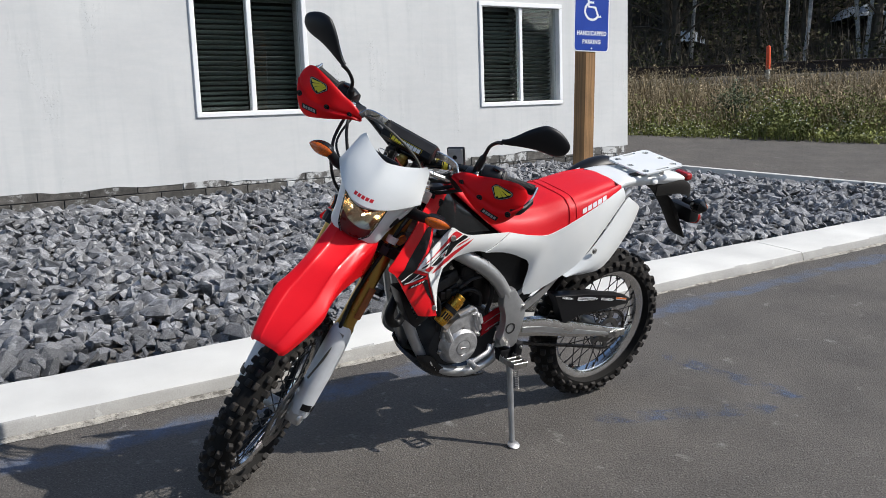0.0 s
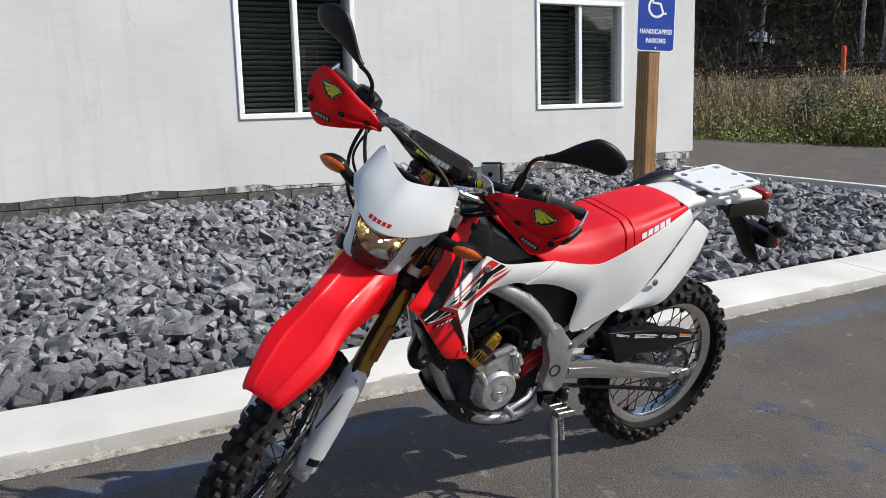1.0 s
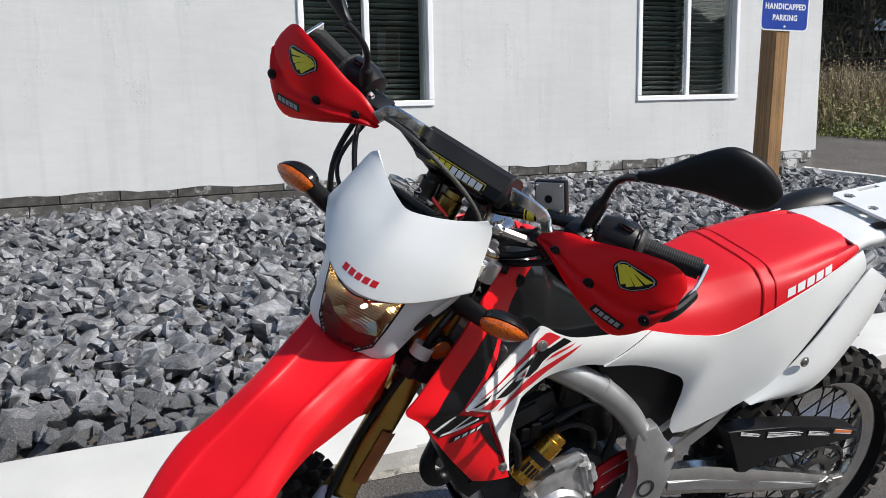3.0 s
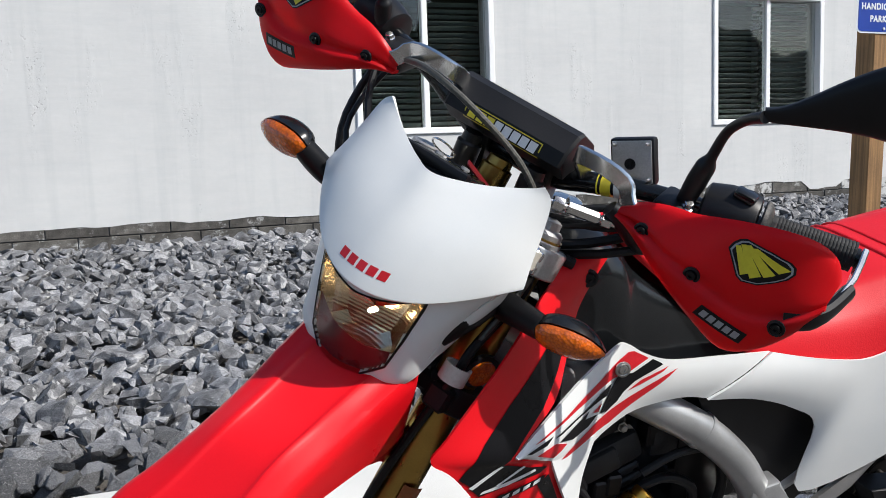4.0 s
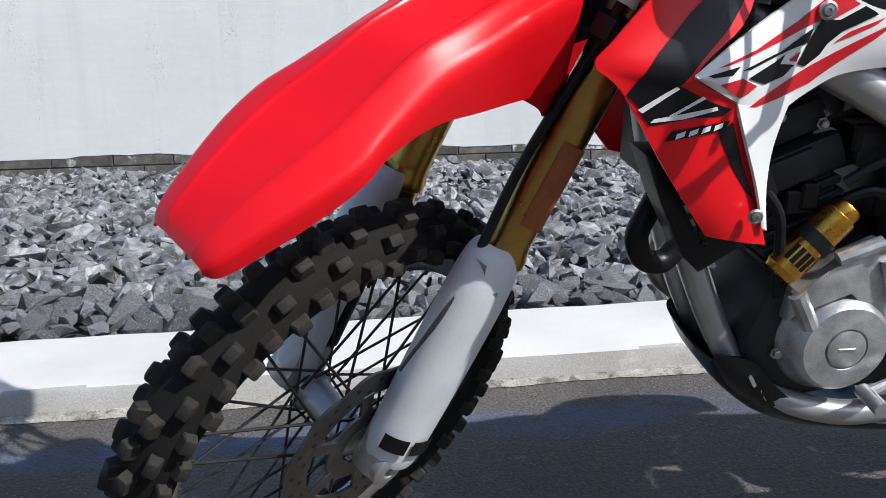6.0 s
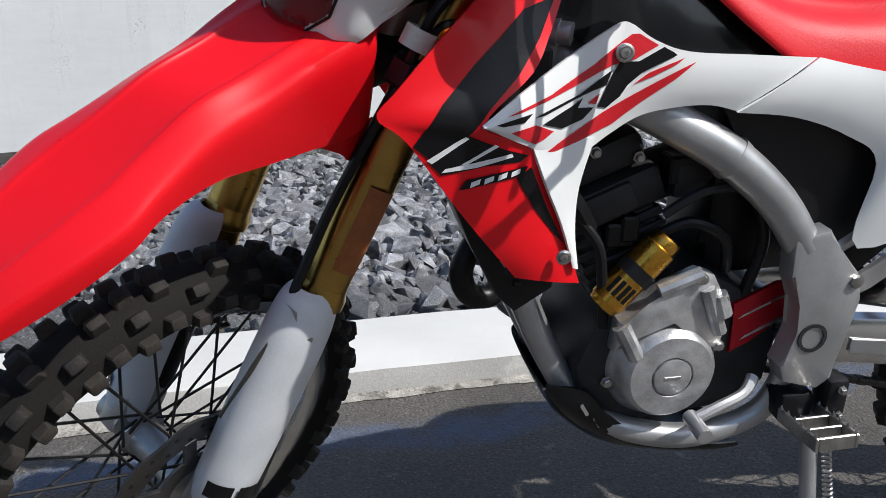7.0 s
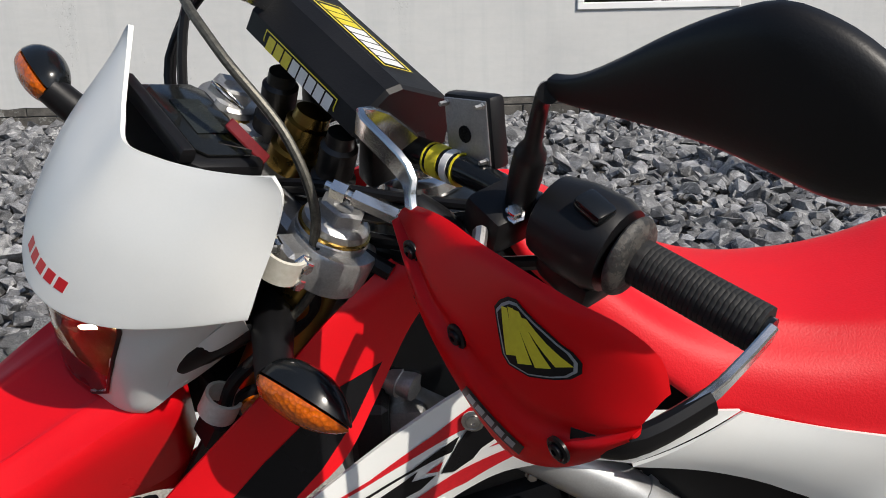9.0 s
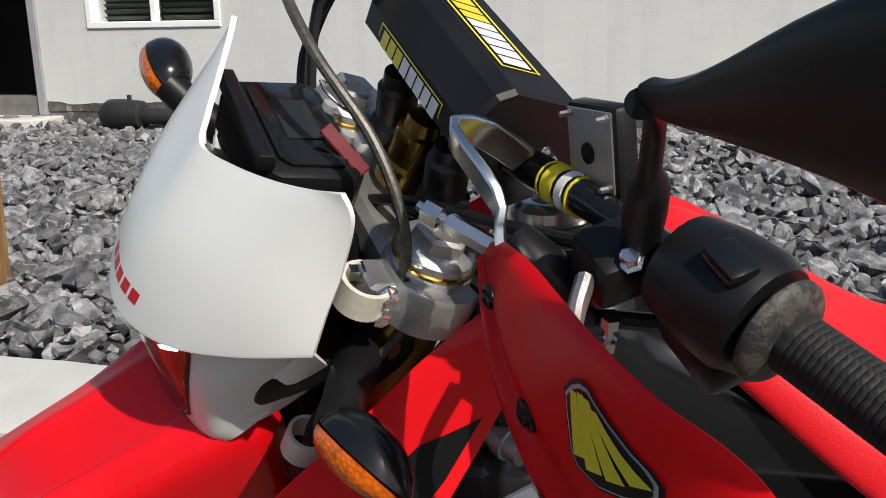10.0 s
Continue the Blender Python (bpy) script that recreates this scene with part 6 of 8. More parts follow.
    for a, b, w in (((0.294, 1.197), (0.318, 1.172), 0.55), ((0.299, 1.201), (0.330, 1.174), 0.66), ((0.304, 1.203), (0.343, 1.182), 0.66), ((0.312, 1.2035), (0.355, 1.193), 0.66)):
        (a, b), wd = tight((a, b)), 0.0108 * w
        decal("badge_ray", [(a[0] - 0.0015, a[1] - 0.001), (b[0] - wd * 0.62, b[1] - wd * 0.3), (b[0] + wd * 0.62, b[1] + wd * 0.7), (a[0] + 0.003, a[1] + 0.0016)], at, tree, YELLOW, hg, way, lift=0.0024)
    plate = [(0.294, 1.108), (0.350, 1.102), (0.353, 1.118), (0.299, 1.124)]
    decal("name_plate", plate, at, tree, DECALBLACK, hg, way, "black name plate with grey strokes")
    for i in range(5):
        t0, t1 = 0.09 + i * 0.17, 0.09 + i * 0.17 + 0.13
        lo = lambda t: (plate[0][0] + (plate[1][0] - plate[0][0]) * t, plate[0][1] + (plate[1][1] - plate[0][1]) * t)
        hi = lambda t: (plate[3][0] + (plate[2][0] - plate[3][0]) * t, plate[3][1] + (plate[2][1] - plate[3][1]) * t)
        mixp = lambda p, q, k: (p[0] + (q[0] - p[0]) * k, p[1] + (q[1] - p[1]) * k)
        decal("stroke", [mixp(lo(t0), hi(t0), 0.22), mixp(lo(t1), hi(t1), 0.22), mixp(lo(t1), hi(t1), 0.78), mixp(lo(t0), hi(t0), 0.78)], at, tree, DECALGREY, hg, way, lift=0.0016)


hand_guard(1)
hand_guard(-1)


def mirror(s):
    y0 = 0.0 if s > 0 else -0.03
    f = lambda pts: [(x, y * s + y0, z if s > 0 else z - 0.03 * max(0, min(1, (z - 1.16) / 0.1))) for x, y, z in pts]
    bm = bmesh.new()
    tube(bm, f([(0.986, 0.216, 1.160), (0.988, 0.218, 1.190), (0.990, 0.220, 1.214), (0.992, 0.2215, 1.228), (0.996, 0.225, 1.262), (1.012, 0.240, 1.290), (1.031, 0.258, 1.309)]), [0.0105, 0.0122, 0.0115, 0.0062, 0.0056, 0.0056, 0.0065], n=14)
    st = part("mirror", bm, BLACK, bike, "black rear-view mirror on a bent stem", m=BARS)
    a, b = (Vector(p) for p in f([(1.029, 0.256, 1.310), (0.984, 0.440, 1.378)]))
    d = (b - a).normalized()
    up = (Vector((0, 0, 1)) - d * d.z).normalized()
    back = d.cross(up) * (-1 if d.cross(up).x > 0 else 1)
    # heights above and below the axis, from the stem to the tip
    edge = ((0.0, 0.006, 0.006), (0.05, 0.007, 0.008), (0.12, 0.012, 0.009), (0.22, 0.023, 0.010), (0.36, 0.040, 0.012), (0.50, 0.054, 0.016), (0.63, 0.062, 0.023), (0.75, 0.056, 0.030), (0.85, 0.044, 0.031), (0.93, 0.028, 0.025), (0.98, 0.013, 0.014), (1.0, 0.002, 0.003))
    shell, glass = [], []
    for t, hi, lo in edge:
        c = a.lerp(b, t) + up * ((hi - lo) / 2)
        h = (hi + lo) / 2
        front = [c + up * (h * math.cos(radians(k))) - back * (h * 0.36 * math.sin(radians(k))) for k in range(0, 181, 15)]
        rear = [c - up * h * 0.98 + back * 0.006, c - up * (h * 0.86) + back * 0.0085, c + up * (h * 0.86) + back * 0.0085, c + up * h * 0.98 + back * 0.006]
        shell.append(front + rear)
        if 0.1 < t < 0.96:
            glass.append([c + up * (h * 0.80 * k) + back * 0.0095 for k in (-1, -0.5, 0, 0.5, 1)])
    bm = bmesh.new()
    fine = [spline([Vector(r[k]) for r in shell], 3) for k in range(len(shell[0]))]
    skin(bm, [[bm.verts.new(col[i]) for col in fine] for i in range(len(fine[0]))])
    bmesh.ops.recalc_face_normals(bm, faces=bm.faces)
    part("mirror_shell", bm, BLACK, st)
    part("mirror_glass", sheet(surf(glass, 1, 3), 0.001), MIRROR, st)


mirror(1)
mirror(-1)


def cockpit():
    # instrument pod behind the mask
    bm = bmesh.new()
    t = Matrix.Translation((1.128, -0.030, 1.108)) @ Matrix.Rotation(radians(-24), 4, "Y") @ Matrix.Diagonal((0.90, 0.72, 1.0, 1.0))
    prism(bm, [(0.044, -0.070), (0.044, 0.066), (0.030, 0.084), (-0.034, 0.088), (-0.046, 0.070), (-0.046, -0.074), (-0.034, -0.092), (0.030, -0.088)], t @ Matrix.Translation((0, 0, -0.03)), 0.042, 0.008)
    pod = part("instrument", bm, BLACK, bike, "black digital instrument", m=BARS)
    bm = bmesh.new()
    prism(bm, [(0.026, -0.062), (0.026, 0.058), (0.018, 0.070), (-0.026, 0.072), (-0.034, 0.058), (-0.034, -0.062), (-0.026, -0.076), (0.018, -0.074)], t @ Matrix.Translation((0, 0, 0.0125)), 0.003, 0.0008)
    part("screen", bm, SCREEN, pod)
    bm = bmesh.new()
    box(bm, (-0.020, -0.040, 0.0158), (0.012, 0.030, 0.0165), 0.0, t)
    part("display", bm, grainy("grey-green display", (0.02, 0.023, 0.021), 0.25, vary=0.2, size=0.02, bump=0), pod)
    bm = bmesh.new()
    prism(bm, [(0.034, -0.080), (0.048, -0.080), (0.048, 0.076), (0.034, 0.076)], t @ Matrix.Translation((0, 0, 0.010)), 0.014, 0.004)
    part("hood", bm, BLACK, pod)
    for u in (-0.035, 0.02):
        bm = bmesh.new()
        cyl(bm, t @ Vector((-0.041, u, 0.010)), t @ Vector((-0.043, u, 0.017)), 0.006, n=12)
        part("button", bm, DECALGREY, pod)
    # ignition lock, key and ring with a red tag
    bm = bmesh.new()
    cyl(bm, (1.062, -0.055, 1.03), (1.058, -0.055, 1.068), 0.017, n=16)
    part("ignition_lock", bm, ALLOY, bike, m=BARS)
    bm = bmesh.new()
    tube(bm, [(1.080 + 0.010 * math.sin(a), -0.056 + 0.017 * math.cos(a), 1.112 + 0.014 * math.sin(a)) for a in [2 * math.pi * i / 20 for i in range(21)]], 0.0013, n=6, smooth=1)
    part("key_ring", bm, POLISHED, bike, m=BARS)
    bm = bmesh.new()
    box(bm, (-0.006, -0.0015, -0.022), (0.006, 0.0015, 0.022), 0.001, look((1.096, 0.008, 1.114), (1.080, 0.036, 1.087)))
    part("key_tag", bm, DARKRED, bike, "red key tag", m=BARS)
    bm = bmesh.new()
    lathe(bm, (1.050, -0.002, 1.056), (-0.4217, 0, 0.9067), [(0, 0.026), (0.018, 0.026), (0.020, 0.021), (0.046, 0.021), (0.048, 0.017), (0.058, 0.016), (0.060, 0.008)], 24)
    part("stem_nut", bm, GOLD, bike, "gold steering stem nut", m=BARS)
    for s in (-1, 1):
        bm = bmesh.new()
        lathe(bm, (1.042, 0.048 * s, 1.058), (-0.2, 0, 1), [(0, 0.021), (0.020, 0.020), (0.024, 0.0165), (0.052, 0.0165), (0.055, 0.013), (0.066, 0.012)], 20)
        part("bar_riser", bm, DARKSTEEL, bike, m=BARS)
        for dx in (-0.013, 0.013):
            bolt("riser_bolt", (0.986 + dx, 0.048 * s, 1.122), (0, 0, 1), 0.0055, bike, STEEL, m=BARS)
    # silver cable adjuster with hexagon ends
    a, b = Vector((1.070, 0.095, 1.120)), Vector((1.030, 0.165, 1.112))
    dd = (b - a).normalized()
    bm = bmesh.new()
    lathe(bm, a, dd, [(0, 0.004), (0.001, 0.0085), (0.014, 0.0085), (0.015, 0.004)], 6)
    lathe(bm, a + dd * 0.018, dd, [(0, 0.004), (0.002, 0.0075), (0.040, 0.0075), (0.043, 0.004)], 6)
    lathe(bm, a + dd * 0.062, dd, [(0, 0.005), (0.001, 0.008), (0.012, 0.008), (0.013, 0.004)], 6)
    cyl(bm, a - dd * 0.005, a + dd * 0.080, 0.0038, n=10)
    part("cable_adjuster", bm, POLISHED, bike, "silver clutch cable adjuster", m=BARS)
    # clutch switch cover and nipple below the perch
    bm = bmesh.new()
    tube(bm, [(1.030, 0.150, 1.128), (1.022, 0.170, 1.118), (1.010, 0.190, 1.100), (1.004, 0.200, 1.085)], [0.014, 0.020, 0.021, 0.012], n=14, flat=0.7)
    part("lever_boot", bm, BLACK, bike, m=BARS)
    bm = bmesh.new()
    lathe(bm, (1.008, 0.228, 1.122), (0.1, 0.1, -1), [(0, 0.006), (0.008, 0.006), (0.009, 0.003), (0.018, 0.003), (0.019, 0.006), (0.027, 0.006)], 6)
    part("switch_screw", bm, POLISHED, bike, m=BARS)
    # plated square box on the bar
    bm = bmesh.new()
    c = Matrix.Translation((0.966, 0.137, 1.162)) @ pose(0, 0, 0, 29, -10, 0) @ Matrix.Scale(0.82, 4)
    box(bm, (-0.014, -0.034, -0.034), (0.006, 0.034, 0.036), 0.005, c, 2)
    bx = part("switch_box", bm, BLACK, bike, "small black square box with a metal face", m=BARS)
    bm = bmesh.new()
    box(bm, (0.006, -0.030, -0.030), (0.0075, 0.030, 0.032), 0.001, c)
    part("face_plate", bm, ALLOY, bx)
    for u, v in ((-0.025, -0.025), (0.025, -0.025), (-0.025, 0.027), (0.025, 0.027)):
        bolt("screw", c @ Vector((0.0075, u, v)), c.to_3x3() @ Vector((1, 0, 0)), 0.0022, bx, STEEL)
    # a flat black disc on the plate gives the dark of a hole
    bm = bmesh.new()
    lathe(bm, c @ Vector((0.007, -0.003, -0.002)), c.to_3x3() @ Vector((1, 0, 0)), [(0, 0.007), (0.0012, 0.007)], 14)
    part("hole_plug", bm, DECALBLACK, bx)
    # braided brake hose, cream guide ring, cables
    bm = bmesh.new()
    tube(bm, [(1.02, -0.19, 1.155), (1.09, -0.10, 1.20), (1.10, -0.02, 1.19), (1.085, 0.05, 1.15), (1.085, 0.093, 1.105), (1.098, 0.108, 1.06), (1.105, 0.116, 1.03), fork_at(0.93, 0.108, 0.058), fork_at(0.885, 0.104, 0.056), fork_at(0.80, 0.088, 0.044), fork_at(0.70, 0.080, 0.043), fork_at(0.62, 0.088, 0.052), fork_at(0.565, 0.100, 0.066), fork_at(0.50, 0.095, 0.073), fork_at(0.43, 0.080, 0.068)], 0.0042, n=10, smooth=8)
    part("brake_hose", bm, grainy("braided grey hose", (0.10, 0.095, 0.08), 0.4, metal=0.5, vary=0.3, size=0.004, fine=0.001, bump=0.3), bike, m=BARS)
    bm = bmesh.new()
    tube(bm, [(1.095, 0.106, 1.075), (1.10, 0.114, 1.04), (1.108, 0.114, 1.0), fork_at(0.93, 0.108, 0.058), fork_at(0.885, 0.104, 0.056), fork_at(0.80, 0.088, 0.044), fork_at(0.70, 0.080, 0.043), fork_at(0.62, 0.088, 0.052), fork_at(0.585, 0.096, 0.061)], 0.0062, n=10, smooth=8)
    part("hose_sleeve", bm, BLACK, bike, m=BARS)
    for z, k in ((1.035, 1.0), (0.885, 0.9)):
        bm = bmesh.new()
        c = fork_at(z, 0.104, 0.062)
        rr = [(0.0, 0.016), (0.0, 0.0195), (0.022, 0.0195), (0.022, 0.016)]
        rings = []
        u, v = Vector((0.886, 0, 0.463)), Vector((0, 1, 0))
        for i in range(28):
            a = 2 * math.pi * i / 28
            rings.append([bm.verts.new(c + RAKE * h + (u * math.cos(a) + v * math.sin(a)) * r * k) for h, r in rr])
        skin(bm, rings, closed=True)
        bmesh.ops.recalc_face_normals(bm, faces=bm.faces)
        part("hose_guide", bm, CREAM, bike, "cream plastic hose guide", m=BARS)
    for pts, r in (([(0.985, 0.20, 1.135), (1.03, 0.13, 1.09), (1.07, 0.03, 1.05), (1.09, -0.05, 1.0), (1.05, -0.06, 0.93)], 0.005), ([(0.985, -0.23, 1.15), (1.05, -0.20, 1.10), (1.09, -0.13, 1.0), (1.06, -0.08, 0.9)], 0.005), ([(0.99, -0.235, 1.13), (1.06, -0.225, 1.04), (1.08, -0.17, 0.93), (1.05, -0.07, 0.86)], 0.0055), ([(0.975, 0.25, 1.12), (1.02, 0.16, 1.06), (1.03, 0.06, 1.0), (1.0, 0.0, 0.93)], 0.006), ([(0.980, 0.215, 1.125), (1.015, 0.150, 1.092), (1.045, 0.085, 1.082), (1.066, 0.030, 1.062), (1.07, -0.03, 1.0)], 0.0055), ([(0.982, 0.205, 1.112), (1.005, 0.155, 1.070), (1.032, 0.110, 1.048), (1.050, 0.060, 1.030), (1.06, 0.01, 0.98)], 0.0065), ([(0.990, 0.190, 1.135), (1.028, 0.120, 1.108), (1.062, 0.060, 1.090), (1.085, 0.010, 1.060), (1.09, -0.04, 1.01)], 0.0045), ([(1.040, 0.140, 1.04), (1.070, 0.080, 1.05), (1.085, 0.030, 1.03), (1.08, -0.02, 0.97)], 0.008), ([(1.0, -0.21, 1.13), (1.07, -0.21, 1.05), (1.10, -0.12, 0.98), (1.08, -0.06, 0.9)], 0.004)):
        bm = bmesh.new()
        tube(bm, pts, r, n=8, smooth=6)
        part("cable", bm, BLACK, bike, m=BARS)
    # amber reflectors beside the fork
    for s in (-1, 1):
        bm = bmesh.new()
        lathe(bm, fork_at(0.905, 0.118 * s, 0.03), (0.55, s, 0.1), [(0, 0.024), (0.006, 0.024), (0.008, 0.02)], 22)
        rf = part("reflector", bm, BLACK, bike, m=BARS)
        bm = bmesh.new()
        lathe(bm, fork_at(0.905, 0.118 * s, 0.03) + Vector((0.55, s, 0.1)).normalized() * 0.0075, (0.55, s, 0.1), [(0, 0.019), (0.003, 0.018)], 22)
        part("reflector_lens", bm, AMBER, rf)
    # front caliper
    bm = bmesh.new()
    box(bm, (1.345, 0.062, 0.25), (1.40, 0.10, 0.36), 0.012, Matrix.Translation((1.37, 0, 0.31)) @ Matrix.Rotation(radians(-20), 4, "Y") @ Matrix.Translation((-1.37, 0, -0.31)), 2)
    part("brake_caliper", bm, ENGINE, bike, m=BARS)


cockpit()


# ---- body and frame ----
def body_sheet(name, a, b, rows, bulge, mat, label, thick=0.004, both=True, ku=5, kv=4):
    """A moulded panel between two curves, and its twin on the other side. Returns the left one and its tree."""
    out = None
    for s in ((1, -1) if both else (1,)):
        bm = sheet(surf(between(flip(a, s), flip(b, s), rows, bulge), ku, kv), thick)
        t = tree_of(bm)
        p = part(name, bm, mat, bike, label)
        if s == 1:
            out = p, t
    return out


SHROUD_F = [(0.953, 0.112, 0.994), (1.004, 0.152, 0.96), (1.048, 0.185, 0.922), (1.093, 0.212, 0.884), (1.143, 0.232, 0.836), (1.163, 0.237, 0.812), (1.133, 0.236, 0.785), (1.07, 0.213, 0.695), (1.002, 0.182, 0.606)]
SHROUD_R = [(0.8911, 0.11, 0.997), (0.933, 0.124, 0.94), (0.953, 0.142, 0.908), (0.97, 0.165, 0.88), (0.998, 0.198, 0.842), (1.055, 0.23, 0.797), (0.993, 0.2, 0.76), (0.951, 0.176, 0.672), (0.919, 0.168, 0.586)]
shroud, shroud_tree = body_sheet("radiator_shroud", SHROUD_F, SHROUD_R, 4, 0.004, RED, "red radiator shroud with black and white graphics")
FRONT_T = [(1.058, 0.2315, 0.799), (1.008, 0.206, 0.826), (0.948, 0.174, 0.855), (0.8922, 0.15, 0.88), (0.8743, 0.146, 0.881), (0.8448, 0.145, 0.863), (0.8027, 0.146, 0.849), (0.72, 0.14, 0.842), (0.634, 0.133, 0.835)]
FRONT_B = [(1.054, 0.2295, 0.795), (0.993, 0.202, 0.763), (0.953, 0.18, 0.748), (0.923, 0.163, 0.745), (0.8922, 0.152, 0.76), (0.8543, 0.147, 0.779), (0.8079, 0.144, 0.786), (0.7658, 0.142, 0.786), (0.731, 0.138, 0.777)]
cover, cover_tree = body_sheet("side_cover", FRONT_T, FRONT_B, 5, 0.005, WHITE, "white front side cover with red and black graphics")
body_sheet("side_cover_leg", [(1.000, 0.2000, 0.7720), (0.977, 0.1930, 0.718), (0.953, 0.1815, 0.668), (0.932, 0.1740, 0.612)], [(0.912, 0.1560, 0.7600), (0.930, 0.1645, 0.705), (0.933, 0.1690, 0.655), (0.927, 0.1720, 0.606)], 3, 0.001, WHITE, "")
REAR_T = [(0.633, 0.133, 0.8345), (0.580, 0.137, 0.823), (0.530, 0.141, 0.815), (0.477, 0.146, 0.812), (0.430, 0.150, 0.826), (0.357, 0.153, 0.858), (0.250, 0.146, 0.902), (0.120, 0.118, 0.948)]
REAR_B = [(0.7305, 0.1375, 0.7765), (0.655, 0.137, 0.768), (0.580, 0.136, 0.742), (0.528, 0.135, 0.702), (0.533, 0.138, 0.590), (0.375, 0.153, 0.652), (0.290, 0.156, 0.715), (0.110, 0.128, 0.905)]
rear_cover, rear_tree = body_sheet("rear_side_cover", REAR_T, REAR_B, 5, 0.006, WHITE, "white rear side cover")
TAIL_T = [(0.378, 0.156, 0.649), (0.300, 0.162, 0.706), (0.215, 0.158, 0.790), (0.120, 0.138, 0.890), (0.090, 0.130, 0.912)]
TAIL_B = [(0.365, 0.156, 0.643), (0.270, 0.165, 0.645), (0.180, 0.160, 0.664), (0.060, 0.135, 0.775), (0.010, 0.120, 0.860)]
tail_panel, tail_tree = body_sheet("tail_panel", TAIL_T, TAIL_B, 4, 0.014, WHITE, "white lower tail panel")
bolt("panel_bolt", (0.262, 0.176, 0.736), (0, 1, 0.1), 0.0065, tail_panel, STEEL, cup=True)
# dark inner panels behind the frame
for s in (1, -1):
    bm = sheet(surf(between(flip([(0.74, 0.112, 0.79), (0.64, 0.112, 0.775), (0.49, 0.112, 0.73)], s), flip([(0.66, 0.112, 0.65), (0.59, 0.112, 0.60), (0.49, 0.112, 0.570)], s), 3), 4, 4), 0.004)
    part("inner_panel", bm, BLACK, bike)
    bm = bmesh.new()
    prism(bm, [(0.565, 0.600), (0.50, 0.660), (0.40, 0.690), (0.33, 0.700), (0.325, 0.660), (0.42, 0.590), (0.50, 0.520), (0.55, 0.480)], Matrix(((1, 0, 0, 0), (0, 0, -1, 0.092 * s), (0, 1, 0, 0), (0, 0, 0, 1))), 0.006, 0.001)
    part("splash_panel", bm, BLACK, bike)


# graphics on the shroud and side cover, drawn as plain shapes
def side_decals(parent, tree, shapes):
    at = lambda u, v: Vector((u, 0.2, v))
    for name, mt, lift, pts in shapes:
        decal(name, pts, at, tree, mt, parent, (0, -1, 0), lift=lift, cuts=5)


side_decals(shroud, shroud_tree, [
    ("black_band", DECALBLACK, 0.0010, [(0.962, 0.912), (1.004, 0.902), (1.032, 0.879), (1.062, 0.856), (1.098, 0.822), (1.128, 0.782), (1.110, 0.766), (1.083, 0.776), (1.064, 0.796), (1.050, 0.812), (1.014, 0.842), (0.986, 0.874)]),
    ("black_wedge", DECALBLACK, 0.0010, [(1.112, 0.764), (1.076, 0.784), (1.072, 0.789), (1.030, 0.768), (1.000, 0.757), (1.010, 0.751), (1.050, 0.752), (1.098, 0.748)]),
    ("white_stripe", DECALWHITE, 0.0016, [(1.114, 0.766), (1.074, 0.788), (1.070, 0.785), (1.108, 0.762)]),
    ("white_stripe", DECALWHITE, 0.0016, [(1.098, 0.751), (1.060, 0.752), (1.018, 0.758), (1.020, 0.762), (1.060, 0.758), (1.094, 0.755)]),
    ("white_stripe", DECALWHITE, 0.0016, [(1.070, 0.757), (1.036, 0.772), (1.040, 0.775), (1.078, 0.757)]),
    ("model_plate", DECALBLACK, 0.0016, [(1.078, 0.729), (1.070, 0.740), (0.999, 0.745), (1.005, 0.735)]),
    ("carbon_patch", DECALBLACK, 0.0012, [(1.012, 0.733), (0.995, 0.743), (0.970, 0.690), (0.943, 0.640), (0.958, 0.656), (0.988, 0.694)]),
])
for i in range(4):
    u = 1.066 - 0.0155 * i
    v = 0.7335 + 0.0016 * i
    side_decals(shroud, shroud_tree, [("model_stroke", DECALWHITE, 0.0021, [(u, v - 0.003), (u - 0.0105, v - 0.0003), (u - 0.0115, v + 0.0055), (u - 0.001, v + 0.003)])])
